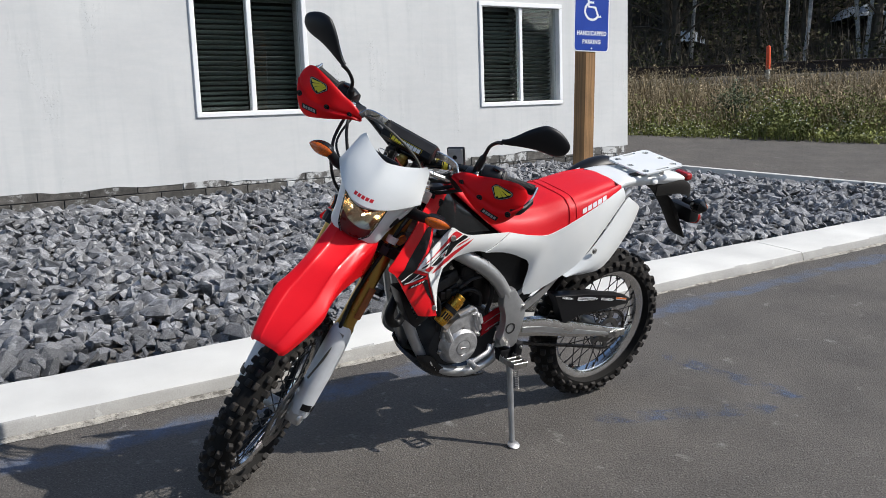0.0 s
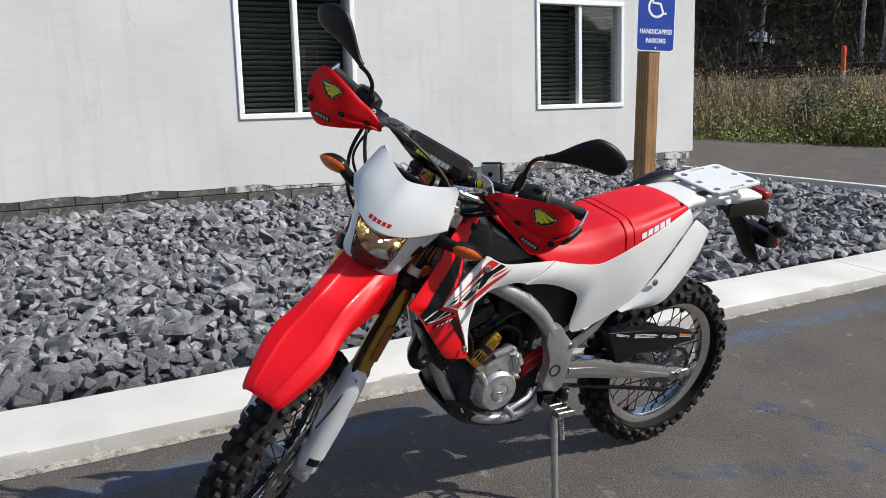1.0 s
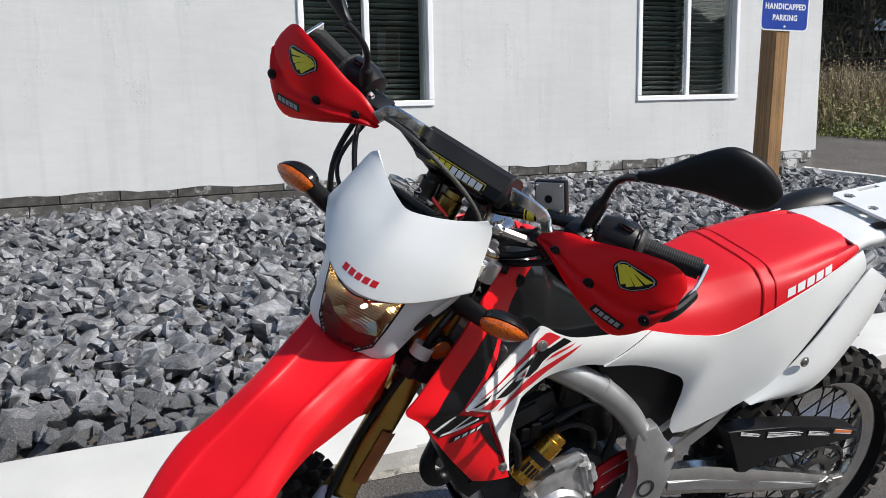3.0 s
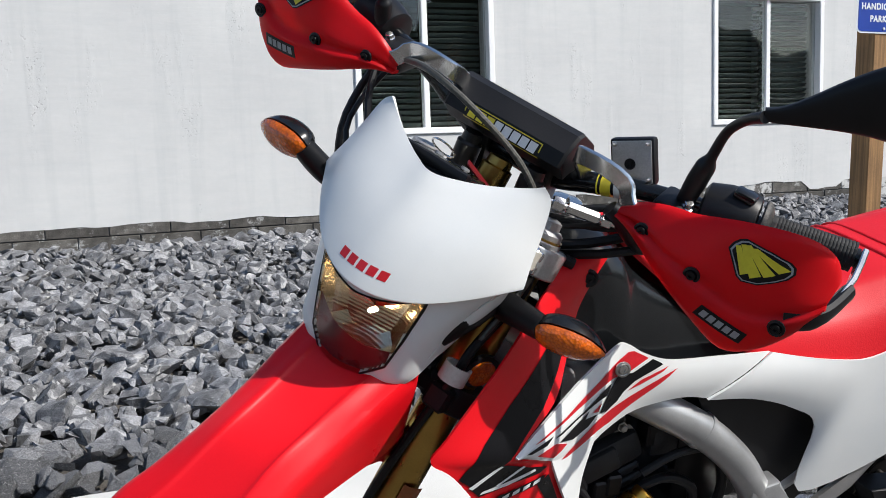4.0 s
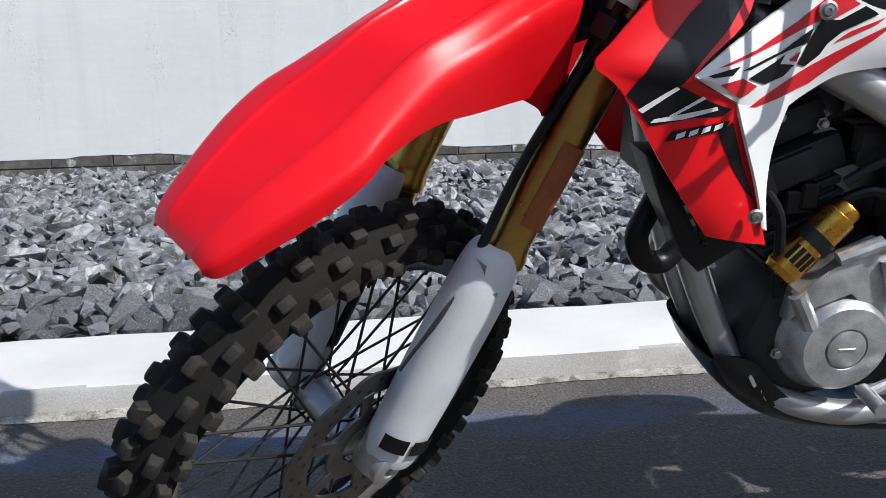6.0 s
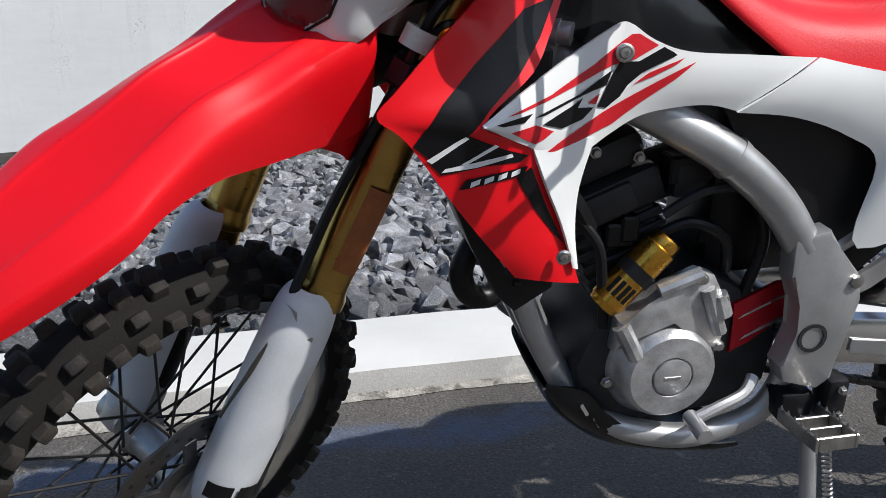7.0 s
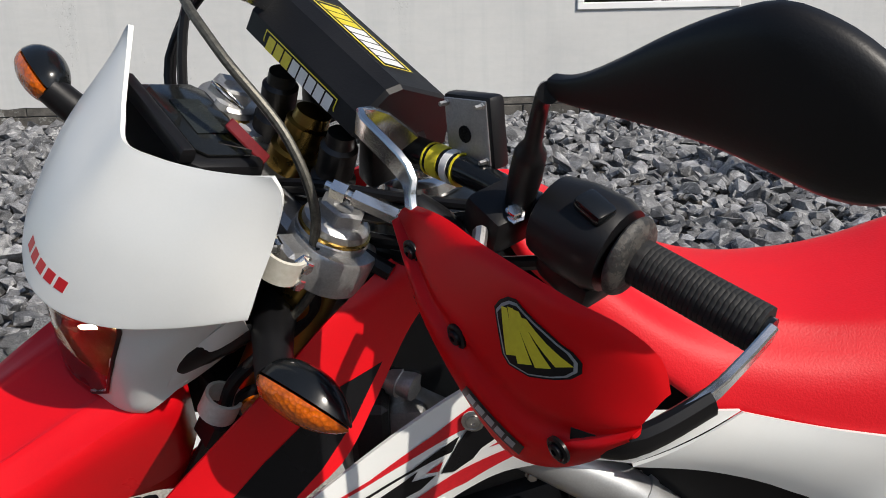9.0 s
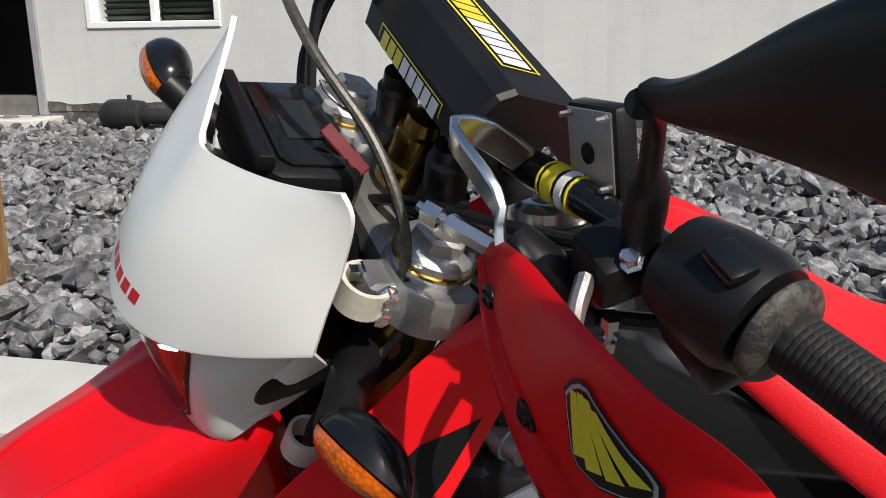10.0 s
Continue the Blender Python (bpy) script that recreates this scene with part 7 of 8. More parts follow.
side_decals(cover, cover_tree, [
    ("red_field", DECALRED, 0.0010, [(1.030, 0.804), (0.976, 0.818), (0.921, 0.842), (0.873, 0.870), (0.864, 0.870), (0.855, 0.863), (0.840, 0.857), (0.870, 0.843), (0.896, 0.839), (0.944, 0.823), (0.983, 0.812), (1.016, 0.805)]),
    ("black_stroke", DECALBLACK, 0.0012, [(1.043, 0.798), (0.999, 0.803), (1.009, 0.795), (1.035, 0.795)]),
    ("black_stroke", DECALBLACK, 0.0013, [(0.997, 0.798), (0.939, 0.813), (0.896, 0.834), (0.903, 0.818), (0.923, 0.814), (0.947, 0.808), (0.984, 0.798)]),
    ("black_stroke", DECALBLACK, 0.0014, [(0.986, 0.789), (0.966, 0.796), (0.946, 0.803), (0.934, 0.809), (0.940, 0.799), (0.918, 0.796), (0.932, 0.785), (0.960, 0.780)]),
    ("black_stroke", DECALBLACK, 0.0015, [(0.913, 0.796), (0.897, 0.827), (0.887, 0.842), (0.864, 0.841), (0.834, 0.855), (0.829, 0.852), (0.856, 0.840), (0.822, 0.849), (0.818, 0.846), (0.859, 0.829), (0.876, 0.816), (0.884, 0.804), (0.901, 0.793)]),
    ("red_mark", DECALRED, 0.0011, [(0.927, 0.802), (0.911, 0.810), (0.915, 0.799)]),
    ("red_mark", DECALRED, 0.0011, [(1.025, 0.787), (0.994, 0.790), (0.971, 0.779), (0.982, 0.773), (0.994, 0.769)]),
    ("red_sweep", DECALRED, 0.0011, [(0.977, 0.757), (0.963, 0.764), (0.924, 0.780), (0.884, 0.797), (0.840, 0.818), (0.812, 0.831), (0.794, 0.838), (0.818, 0.820), (0.856, 0.796), (0.890, 0.773), (0.930, 0.761), (0.950, 0.752)]),
    ("red_sweep", DECALRED, 0.0011, [(0.869, 0.816), (0.851, 0.828), (0.808, 0.843), (0.818, 0.836), (0.848, 0.823)]),
])
bolt("panel_bolt", (0.884, 0.158, 0.852), (0.1, 1, 0.1), 0.0062, cover, STEEL, cup=True)
bolt("panel_bolt", (0.948, 0.188, 0.630), (0.1, 1, 0.1), 0.0052, shroud, STEEL, cup=True)
bolt("panel_bolt", (0.928, 0.122, 0.966), (0.3, 1, 0.1), 0.007, shroud, BLACK, cup=True)


def tank():
    rows = []
    for x, zt, hw, zl, lw in ((0.985, 0.985, 0.040, 0.93, 0.122), (0.955, 1.008, 0.062, 0.90, 0.122), (0.90, 1.016, 0.078, 0.865, 0.122), (0.865, 1.000, 0.078, 0.853, 0.122), (0.84, 0.978, 0.070, 0.845, 0.120), (0.79, 0.945, 0.066, 0.838, 0.116), (0.75, 0.920, 0.062, 0.834, 0.110), (0.70, 0.885, 0.060, 0.830, 0.104), (0.63, 0.845, 0.06, 0.815, 0.100)):
        r = [(x, -lw, zl - 0.02), (x, -lw + 0.001, zl), (x, -min(lw - 0.004, hw + 0.028), (zt + zl) / 2 + 0.02), (x, -hw, zt - 0.02), (x, -hw * 0.5, zt - 0.004), (x, 0, zt)]
        rows.append(r + [(a, -b, c) for a, b, c in r[-2::-1]])
    part("fuel_tank", sheet(surf(rows, 4, 5), 0.004), GLOSSBLACK, bike, "glossy black fuel tank")
    bm = bmesh.new()
    lathe(bm, (0.925, 0.0, 1.012), (0.1, 0, 1), [(0, 0.040), (0.004, 0.042), (0.012, 0.040), (0.016, 0.034), (0.016, 0.024), (0.022, 0.022), (0.024, 0.016)], 32)
    part("fuel_cap", bm, POLISHED, bike, "chromed fuel cap")


tank()


def seat():
    rows = []
    for x, zt, ht, zl, hl in ((0.852, 1.004, 0.030, 0.996, 0.055), (0.838, 1.003, 0.044, 0.982, 0.078), (0.810, 0.990, 0.054, 0.958, 0.090), (0.770, 0.970, 0.058, 0.924, 0.101), (0.705, 0.926, 0.066, 0.872, 0.116), (0.640, 0.902, 0.074, 0.830, 0.127), (0.560, 0.894, 0.086, 0.818, 0.137), (0.477, 0.903, 0.097, 0.813, 0.144), (0.410, 0.921, 0.107, 0.834, 0.147), (0.380, 0.927, 0.111, 0.847, 0.1475), (0.350, 0.931, 0.112, 0.860, 0.148), (0.300, 0.940, 0.113, 0.882, 0.146), (0.210, 0.955, 0.104, 0.918, 0.133), (0.130, 0.960, 0.088, 0.942, 0.112), (0.095, 0.957, 0.070, 0.950, 0.090), (0.088, 0.958, 0.05, 0.950, 0.06)):
        r = [(x, -hl, zl - 0.012), (x, -hl, zl), (x, -hl + (hl - ht) * 0.35, zl + (zt - zl) * 0.55), (x, -ht, zt - 0.014), (x, -ht * 0.8, zt - 0.003), (x, -ht * 0.4, zt), (x, 0, zt)]
        rows.append(r + [(a, -b, c) for a, b, c in r[-2::-1]])
    bm = sheet(surf(rows, 3, 4), 0.006)
    tree = tree_of(bm)
    st = part("seat", bm, SEATRED, bike, "red grained vinyl seat")
    # raised seam across the seat
    bm = bmesh.new()
    for x, r0 in ((0.380, 0.0036), (0.350, 0.0026)):
        line = [tree.find_nearest(Vector((x, y, z)))[0] for y, z in ((0.149, 0.845), (0.146, 0.87), (0.138, 0.895), (0.125, 0.92), (0.10, 0.935), (0.05, 0.94), (0, 0.94), (-0.05, 0.94), (-0.10, 0.935), (-0.125, 0.92), (-0.138, 0.895), (-0.146, 0.87), (-0.149, 0.845))]
        tube(bm, line, r0, n=8, smooth=5)
    part("seam", bm, SEATRED, st)
    at = lambda u, v: Vector((u, 0.3, v))
    # plain slanted bars in a row along the seat's flank
    for i in range(5):
        u, v = 0.325 - 0.0245 * i, 0.906 + 0.0085 * i
        decal("mark", [(u, v), (u - 0.0195, v + 0.0068), (u - 0.0205, v + 0.0248), (u - 0.001, v + 0.018)], at, tree, DECALWHITE, st, (0, -1, -0.2), cuts=2)


seat()


def tail():
    # white tail section with the luggage plate
    rows = []
    for x, z, hw, h in ((0.12, 0.955, 0.105, 0.03), (0.06, 0.965, 0.095, 0.032), (-0.05, 0.965, 0.088, 0.034), (-0.16, 0.958, 0.078, 0.032), (-0.25, 0.945, 0.062, 0.026), (-0.30, 0.935, 0.045, 0.02)):
        r = [(x, -hw * 0.9, z - h), (x, -hw, z - h * 0.4), (x, -hw * 0.85, z), (x, 0, z + 0.004)]
        rows.append(r + [(a, -b, c) for a, b, c in r[-2::-1]])
    part("tail_section", sheet(surf(rows, 4, 4), 0.004), WHITE, bike, "white tail moulding")
    # plate with slots and round holes: strips between rows of openings
    bm = bmesh.new()
    W, L = 0.104, 0.205
    n, k = 56, 52
    holes_ = [(-0.075, 0.03, 0.013), (0.0, 0.025, 0.012), (0.075, 0.03, 0.013), (-0.075, 0.175, 0.013), (0.0, 0.18, 0.012), (0.075, 0.175, 0.013)]
    slots = [(-0.09, 0.07, 0.135), (0.09, 0.07, 0.135)]
    def solid(u, v):
        for a, b, r in holes_:
            if math.hypot(u - a, v - b) < r:
                return False
        for a, v0, v1 in slots:
            if abs(u - a) < 0.006 and v0 < v < v1:
                return False
        cu, cv = W - 0.02, min(v, L - v)
        return not (abs(u) > cu and cv < 0.02 and math.hypot(abs(u) - cu, 0.02 - cv) > 0.02)
    vs = {}
    def vert(i, j):
        if (i, j) not in vs:
            u, v = -W + 2 * W * i / n, L * j / k
            vs[i, j] = bm.verts.new((0.008 - v, u + 0.008, 0.988 + 0.12 * v))
        return vs[i, j]
    def low(i, j):
        if (i, j, 0) not in vs:
            vs[i, j, 0] = bm.verts.new(vert(i, j).co - Vector((0, 0, 0.006)))
        return vs[i, j, 0]
    cells = {(i, j) for i in range(n) for j in range(k) if solid(-W + 2 * W * (i + 0.5) / n, L * (j + 0.5) / k)}
    for i, j in cells:
        bm.faces.new((vert(i, j), vert(i + 1, j), vert(i + 1, j + 1), vert(i, j + 1)))
        bm.faces.new((low(i, j + 1), low(i + 1, j + 1), low(i + 1, j), low(i, j)))
        for di, dj, p, q in ((0, -1, (i + 1, j), (i, j)), (1, 0, (i + 1, j + 1), (i + 1, j)), (0, 1, (i, j + 1), (i + 1, j + 1)), (-1, 0, (i, j), (i, j + 1))):
            if (i + di, j + dj) not in cells:
                bm.faces.new((vert(*p), vert(*q), low(*q), low(*p)))
    bm.normal_update()
    rack = part("luggage_rack", bm, WHITE, bike, "white luggage plate with cut-outs", smooth=0)
    for u, v in ((-0.05, 0.05), (0.05, 0.05), (-0.05, 0.15), (0.05, 0.15)):
        bm = bmesh.new()
        cyl(bm, (0.008 - v, u + 0.008, 0.955), (0.008 - v, u + 0.008, 0.99 + 0.12 * v - 0.008), 0.009, n=12)
        part("stand_off", bm, ALLOY, rack)
    # rear mudguard, plate bracket, lamp, signals
    rows = []
    for x, z, hw in ((-0.12, 0.935, 0.072), (-0.20, 0.938, 0.074), (-0.27, 0.932, 0.072), (-0.32, 0.915, 0.064), (-0.345, 0.895, 0.05)):
        r = [(x, -hw, z - 0.058), (x, -hw * 0.97, z - 0.012), (x, -hw * 0.5, z), (x, 0, z + 0.003)]
        rows.append(r + [(a, -b, c) for a, b, c in r[-2::-1]])
    part("rear_fender", sheet(surf(rows, 4, 4), 0.004), CARCASS, bike, "black rear mudguard")
    bm = bmesh.new()
    rings = []
    for x, z, w, h in ((-0.15, 0.905, 0.056, 0.040), (-0.22, 0.865, 0.050, 0.050), (-0.28, 0.805, 0.040, 0.048), (-0.325, 0.745, 0.034, 0.042), (-0.365, 0.690, 0.036, 0.030), (-0.385, 0.665, 0.036, 0.018)):
        rings.append([bm.verts.new((x + a * h * 0.8, b * w, z + a * h * 0.6)) for a, b in ((-1, -0.8), (-0.6, -1), (0.6, -1), (1, -0.8), (1, 0.8), (0.6, 1), (-0.6, 1), (-1, 0.8))])
    skin(bm, rings)
    bmesh.ops.recalc_face_normals(bm, faces=bm.faces)
    part("plate_bracket", bm, CARCASS, bike, "black number plate bracket")
    bm = bmesh.new()
    box(bm, (-0.415, -0.07, 0.735), (-0.355, 0.07, 0.80), 0.014, pose(0, 0, 0), 2)
    part("lamp_housing", bm, BLACK, bike)
    bm = bmesh.new()
    prism(bm, rounded(0.072, 0.028, 0.008), pose(-0.005, 0.056, 0.9705, 0, -2, 12), 0.0015)
    part("tail_slot", bm, DECALBLACK, bike)
    bm = bmesh.new()
    lathe(bm, (-0.075, 0.083, 0.945), (0, 0.75, 0.65), [(0, 0.016), (0.012, 0.015), (0.016, 0.008)], 16)
    part("tail_knob", bm, WHITE, bike)
    bm = bmesh.new()
    lathe(bm, (-0.440, 0.01, 0.738), (-1, 0.25, -0.1), [(0, 0.018), (0.004, 0.028), (0.02, 0.029), (0.03, 0.022), (0.034, 0.01)], 20)
    part("rear_reflector", bm, REDLENS, bike, "red round rear reflector")
    bm = bmesh.new()
    box(bm, (-0.362, -0.036, 0.908), (-0.322, 0.036, 0.942), 0.012, seg=3)
    part("tail_light", bm, REDLENS, bike, "red tail light")
    for s in (-1, 1):
        bm = bmesh.new()
        tube(bm, flip([(-0.33, 0.035, 0.835), (-0.34, 0.06, 0.83), (-0.345, 0.078, 0.828)], s), 0.011, n=10)
        sig = part("rear_indicator", bm, BLACK, bike, "black rear turn signal")
        bm = bmesh.new()
        tube(bm, flip([(-0.340, 0.072, 0.828), (-0.347, 0.090, 0.826), (-0.354, 0.115, 0.824), (-0.358, 0.138, 0.822)], s), [0.014, 0.032, 0.033, 0.007], n=14, flat=0.85)
        part("shell", bm, GLOSSBLACK, sig)
        bm = bmesh.new()
        tube(bm, flip([(-0.358, 0.080, 0.827), (-0.366, 0.100, 0.825), (-0.368, 0.125, 0.823)], s), [0.010, 0.026, 0.015], n=12, flat=0.85)
        part("lens", bm, AMBER, sig)
    # inner rear mudguard over the tyre
    rows = [[(0.352 * math.sin(radians(a)), y, 0.3245 + 0.352 * math.cos(radians(a))) for y in (-0.07, -0.03, 0.03, 0.07)] for a in (62, 45, 28, 10, -6)]
    part("inner_fender", sheet(surf([[Vector(p) + Vector((0.02, 0, 0.03)) for p in r] for r in rows], 3, 4), 0.004), BLACK, bike)


tail()


def chassis():
    for s in (1, -1):
        bm = bmesh.new()
        tube(bm, flip([(1.02, 0.045, 0.90), (0.90, 0.09, 0.815), (0.80, 0.112, 0.762), (0.715, 0.122, 0.712), (0.650, 0.128, 0.655), (0.606, 0.130, 0.595)], s), [0.026, 0.026, 0.026, 0.026, 0.025, 0.024], n=18)
        part("frame_spar", bm, PAINTALLOY, bike, "silver frame spar")
        bm = bmesh.new()
        cyl(bm, (0.722, 0.119 * s, 0.7175), (0.714, 0.1205 * s, 0.710), 0.0285, n=20)
        part("weld_bead", bm, PAINTALLOY, bike)
        # pivot casting
        bm = bmesh.new()
        out = [(0.630, 0.612), (0.582, 0.622), (0.560, 0.590), (0.528, 0.556), (0.520, 0.520), (0.536, 0.470), (0.540, 0.402), (0.560, 0.388), (0.612, 0.404), (0.622, 0.430), (0.600, 0.478), (0.604, 0.520), (0.628, 0.560)]
        prism(bm, out, Matrix(((1, 0, 0, 0), (0, 0, -1, 0.153 if s > 0 else -0.118), (0, 1, 0, 0), (0, 0, 0, 1))), 0.035, 0.005)
        pv = part("pivot_casting", bm, PAINTALLOY, bike, "silver swingarm pivot casting")
        bm = bmesh.new()
        lathe(bm, (0.582, 0.1535 * s, 0.470), (0, s, 0), [(-0.004, 0.021), (0.0015, 0.021), (0.0015, 0.016), (-0.006, 0.015)], 22)
        part("pivot_hole", bm, ENGINE, pv)
        bolt("frame_bolt", (0.534, 0.150 * s, 0.548), (0, s, 0), 0.009, pv, STEEL)
        # cradle rails and down tube
        bm = bmesh.new()
        tube(bm, flip([(1.03, 0.02, 0.80), (0.985, 0.03, 0.62), (0.945, 0.045, 0.50), (0.900, 0.058, 0.40), (0.862, 0.082, 0.345), (0.79, 0.100, 0.314), (0.70, 0.103, 0.300), (0.61, 0.106, 0.330), (0.58, 0.11, 0.40)], s), [0.021, 0.021, 0.020, 0.019, 0.018, 0.018, 0.018, 0.017, 0.016], n=14)
        part("cradle_rail", bm, PAINTALLOY, bike, "silver cradle rail")
        # subframe
        bm = bmesh.new()
        tube(bm, flip([(0.545, 0.105, 0.575), (0.45, 0.11, 0.635), (0.36, 0.11, 0.70), (0.20, 0.10, 0.82), (0.05, 0.09, 0.92)], s), 0.012, n=10)
        part("subframe", bm, PAINTALLOY if s > 0 else BLACK, bike)
        bm = bmesh.new()
        prism(bm, [(0.545, 0.535), (0.505, 0.56), (0.44, 0.60), (0.375, 0.66), (0.365, 0.648), (0.43, 0.575), (0.50, 0.53), (0.53, 0.515)], Matrix(((1, 0, 0, 0), (0, 0, -1, 0.140 if s > 0 else -0.132), (0, 1, 0, 0), (0, 0, 0, 1))), 0.008, 0.002)
        part("rear_bracket", bm, ALLOY, bike)
    # swingarm
    for s in (1, -1):
        bm = bmesh.new()
        rings = []
        for x, z, hh, yc, hw in ((0.56, 0.435, 0.032, 0.098, 0.018), (0.50, 0.437, 0.034, 0.104, 0.019), (0.40, 0.425, 0.036, 0.108, 0.019), (0.25, 0.388, 0.032, 0.110, 0.018), (0.10, 0.352, 0.024, 0.108, 0.016), (0.03, 0.334, 0.019, 0.106, 0.014), (-0.055, 0.318, 0.016, 0.106, 0.013)):
            sec = [(-hw, -hh * 0.7), (-hw * 0.6, -hh), (hw * 0.6, -hh), (hw, -hh * 0.7), (hw * 1.05, 0.1 * hh), (hw, hh * 0.6), (hw * 0.6, hh), (-hw * 0.6, hh), (-hw, hh * 0.6)]
            rings.append([bm.verts.new((x, (yc + a) * s, z + b)) for a, b in sec])
        skin(bm, rings)
        bmesh.ops.recalc_face_normals(bm, faces=bm.faces)
        sw = part("swingarm", bm, POLISHED, bike, "polished aluminium swingarm", smooth=50)
        bm = bmesh.new()
        prism(bm, [(0.50, 0.446), (0.40, 0.432), (0.25, 0.394), (0.10, 0.353), (0.05, 0.340), (0.05, 0.332), (0.10, 0.341), (0.25, 0.373), (0.40, 0.408), (0.50, 0.424)], Matrix(((1, 0, 0, 0), (0, 0, -1, 0.1285 * s if s > 0 else -0.1255), (0, 1, 0, 0), (0, 0, 0, 1))), 0.003, 0.001)
        part("inset", bm, PAINTALLOY, sw)
        bm = bmesh.new()
        lathe(bm, (0, 0.118 * s, 0.3245), (0, s, 0), [(0, 0.020), (0.006, 0.020), (0.006, 0.015), (0.016, 0.014), (0.018, 0.008)], 6)
        part("axle_nut", bm, STEEL, sw)
        bm = bmesh.new()
        box(bm, (-0.045, 0.119 * s - 0.003, 0.308), (0.035, 0.119 * s + 0.003, 0.338), 0.002)
        part("adjuster", bm, STEEL, sw)
    bm = bmesh.new()
    cyl(bm, (0.555, -0.12, 0.435), (0.555, 0.12, 0.435), 0.026, n=18)
    part("swingarm_pivot", bm, ALLOY, bike)
    # chain guard with pale labels
    bm = bmesh.new()
    out = [(0.375, 0.553), (0.20, 0.530), (0.02, 0.496), (-0.035, 0.478), (-0.03, 0.455), (0.10, 0.452), (0.22, 0.455), (0.285, 0.424), (0.31, 0.43), (0.335, 0.50)]
    prism(bm, out, Matrix(((1, 0, 0, 0), (0, 0, -1, 0.128), (0, 1, 0, 0), (0, 0, 0, 1))), 0.045, 0.004)
    cg = part("chain_guard", bm, BLACK, bike, "black chain guard with white labels")
    for x0, x1, z0, z1, mt in ((0.335, 0.272, 0.522, 0.539, DECALBLACK), (0.255, 0.14, 0.500, 0.524, DECALBLACK), (0.130, 0.055, 0.483, 0.503, DECALBLACK), (0.045, -0.012, 0.473, 0.490, DECALWHITE)):
        bm = bmesh.new()
        lab = [(x0, z0 + 0.012), (x1, z0 - 0.001), (x1, z1 - 0.008), (x0, z1 + 0.006)]
        prism(bm, lab, Matrix(((1, 0, 0, 0), (0, 0, -1, 0.1295), (0, 1, 0, 0), (0, 0, 0, 1))), 0.001)
        part("label", bm, mt, cg)
        if mt is DECALWHITE:
            bm = bmesh.new()
            prism(bm, [(x0, z1 - 0.002), (x1, z1 - 0.014), (x1, z1 - 0.008), (x0, z1 + 0.006)], Matrix(((1, 0, 0, 0), (0, 0, -1, 0.1302), (0, 1, 0, 0), (0, 0, 0, 1))), 0.0008)
            part("label_head", bm, ORANGEDECAL, cg)
        if mt is DECALBLACK:
            for k in range(5):
                bm = bmesh.new()
                zz = [p + (q - p) * (0.14 + 0.17 * k) for p, q in ((lab[0][1], lab[3][1]), (lab[1][1], lab[2][1]))]
                xx = x0 + (x1 - x0) * (0.92, 0.8, 0.95, 0.62, 0.85)[k]
                prism(bm, [(x0 - 0.003, zz[0] - 0.001), (xx, zz[1] - 0.001), (xx, zz[1] + 0.0002), (x0 - 0.003, zz[0] + 0.0002)], Matrix(((1, 0, 0, 0), (0, 0, -1, 0.1302), (0, 1, 0, 0), (0, 0, 0, 1))), 0.0008)
                part("label_line", bm, DECALWHITE, cg)
    # chain
    bm = bmesh.new()
    top = [(0.60, 0.415 + 0.035), (0.30, 0.44), (0.0, 0.3245 + 0.084)]
    pts = []
    for a, b in (((0.60, 0.452), (0.02, 0.409)), ((0.60, 0.382), (0.02, 0.242))):
        n = int(math.dist(a, b) / 0.0159)
        for i in range(n + 1):
            pts.append((a[0] + (b[0] - a[0]) * i / n, a[1] + (b[1] - a[1]) * i / n, math.atan2(b[1] - a[1], b[0] - a[0]), i))
    for i in range(17):
        a = radians(90 + 180 * i / 16)
        pts.append((0.084 * math.cos(a), 0.3245 + 0.084 * math.sin(a), a + math.pi / 2, i))
    for x, z, ang, i in pts:
        w = 0.0085 if i % 2 else 0.0065
        box(bm, (-0.0095, -w, -0.0055), (0.0095, w, 0.0055), 0.0025, pose(x, 0.075, z, 0, -math.degrees(ang), 0))
    part("chain", bm, grainy("oiled chain steel", (0.07, 0.065, 0.06), 0.42, metal=0.9, vary=0.3, size=0.01, bump=0.1), bike, "oily drive chain")


chassis()


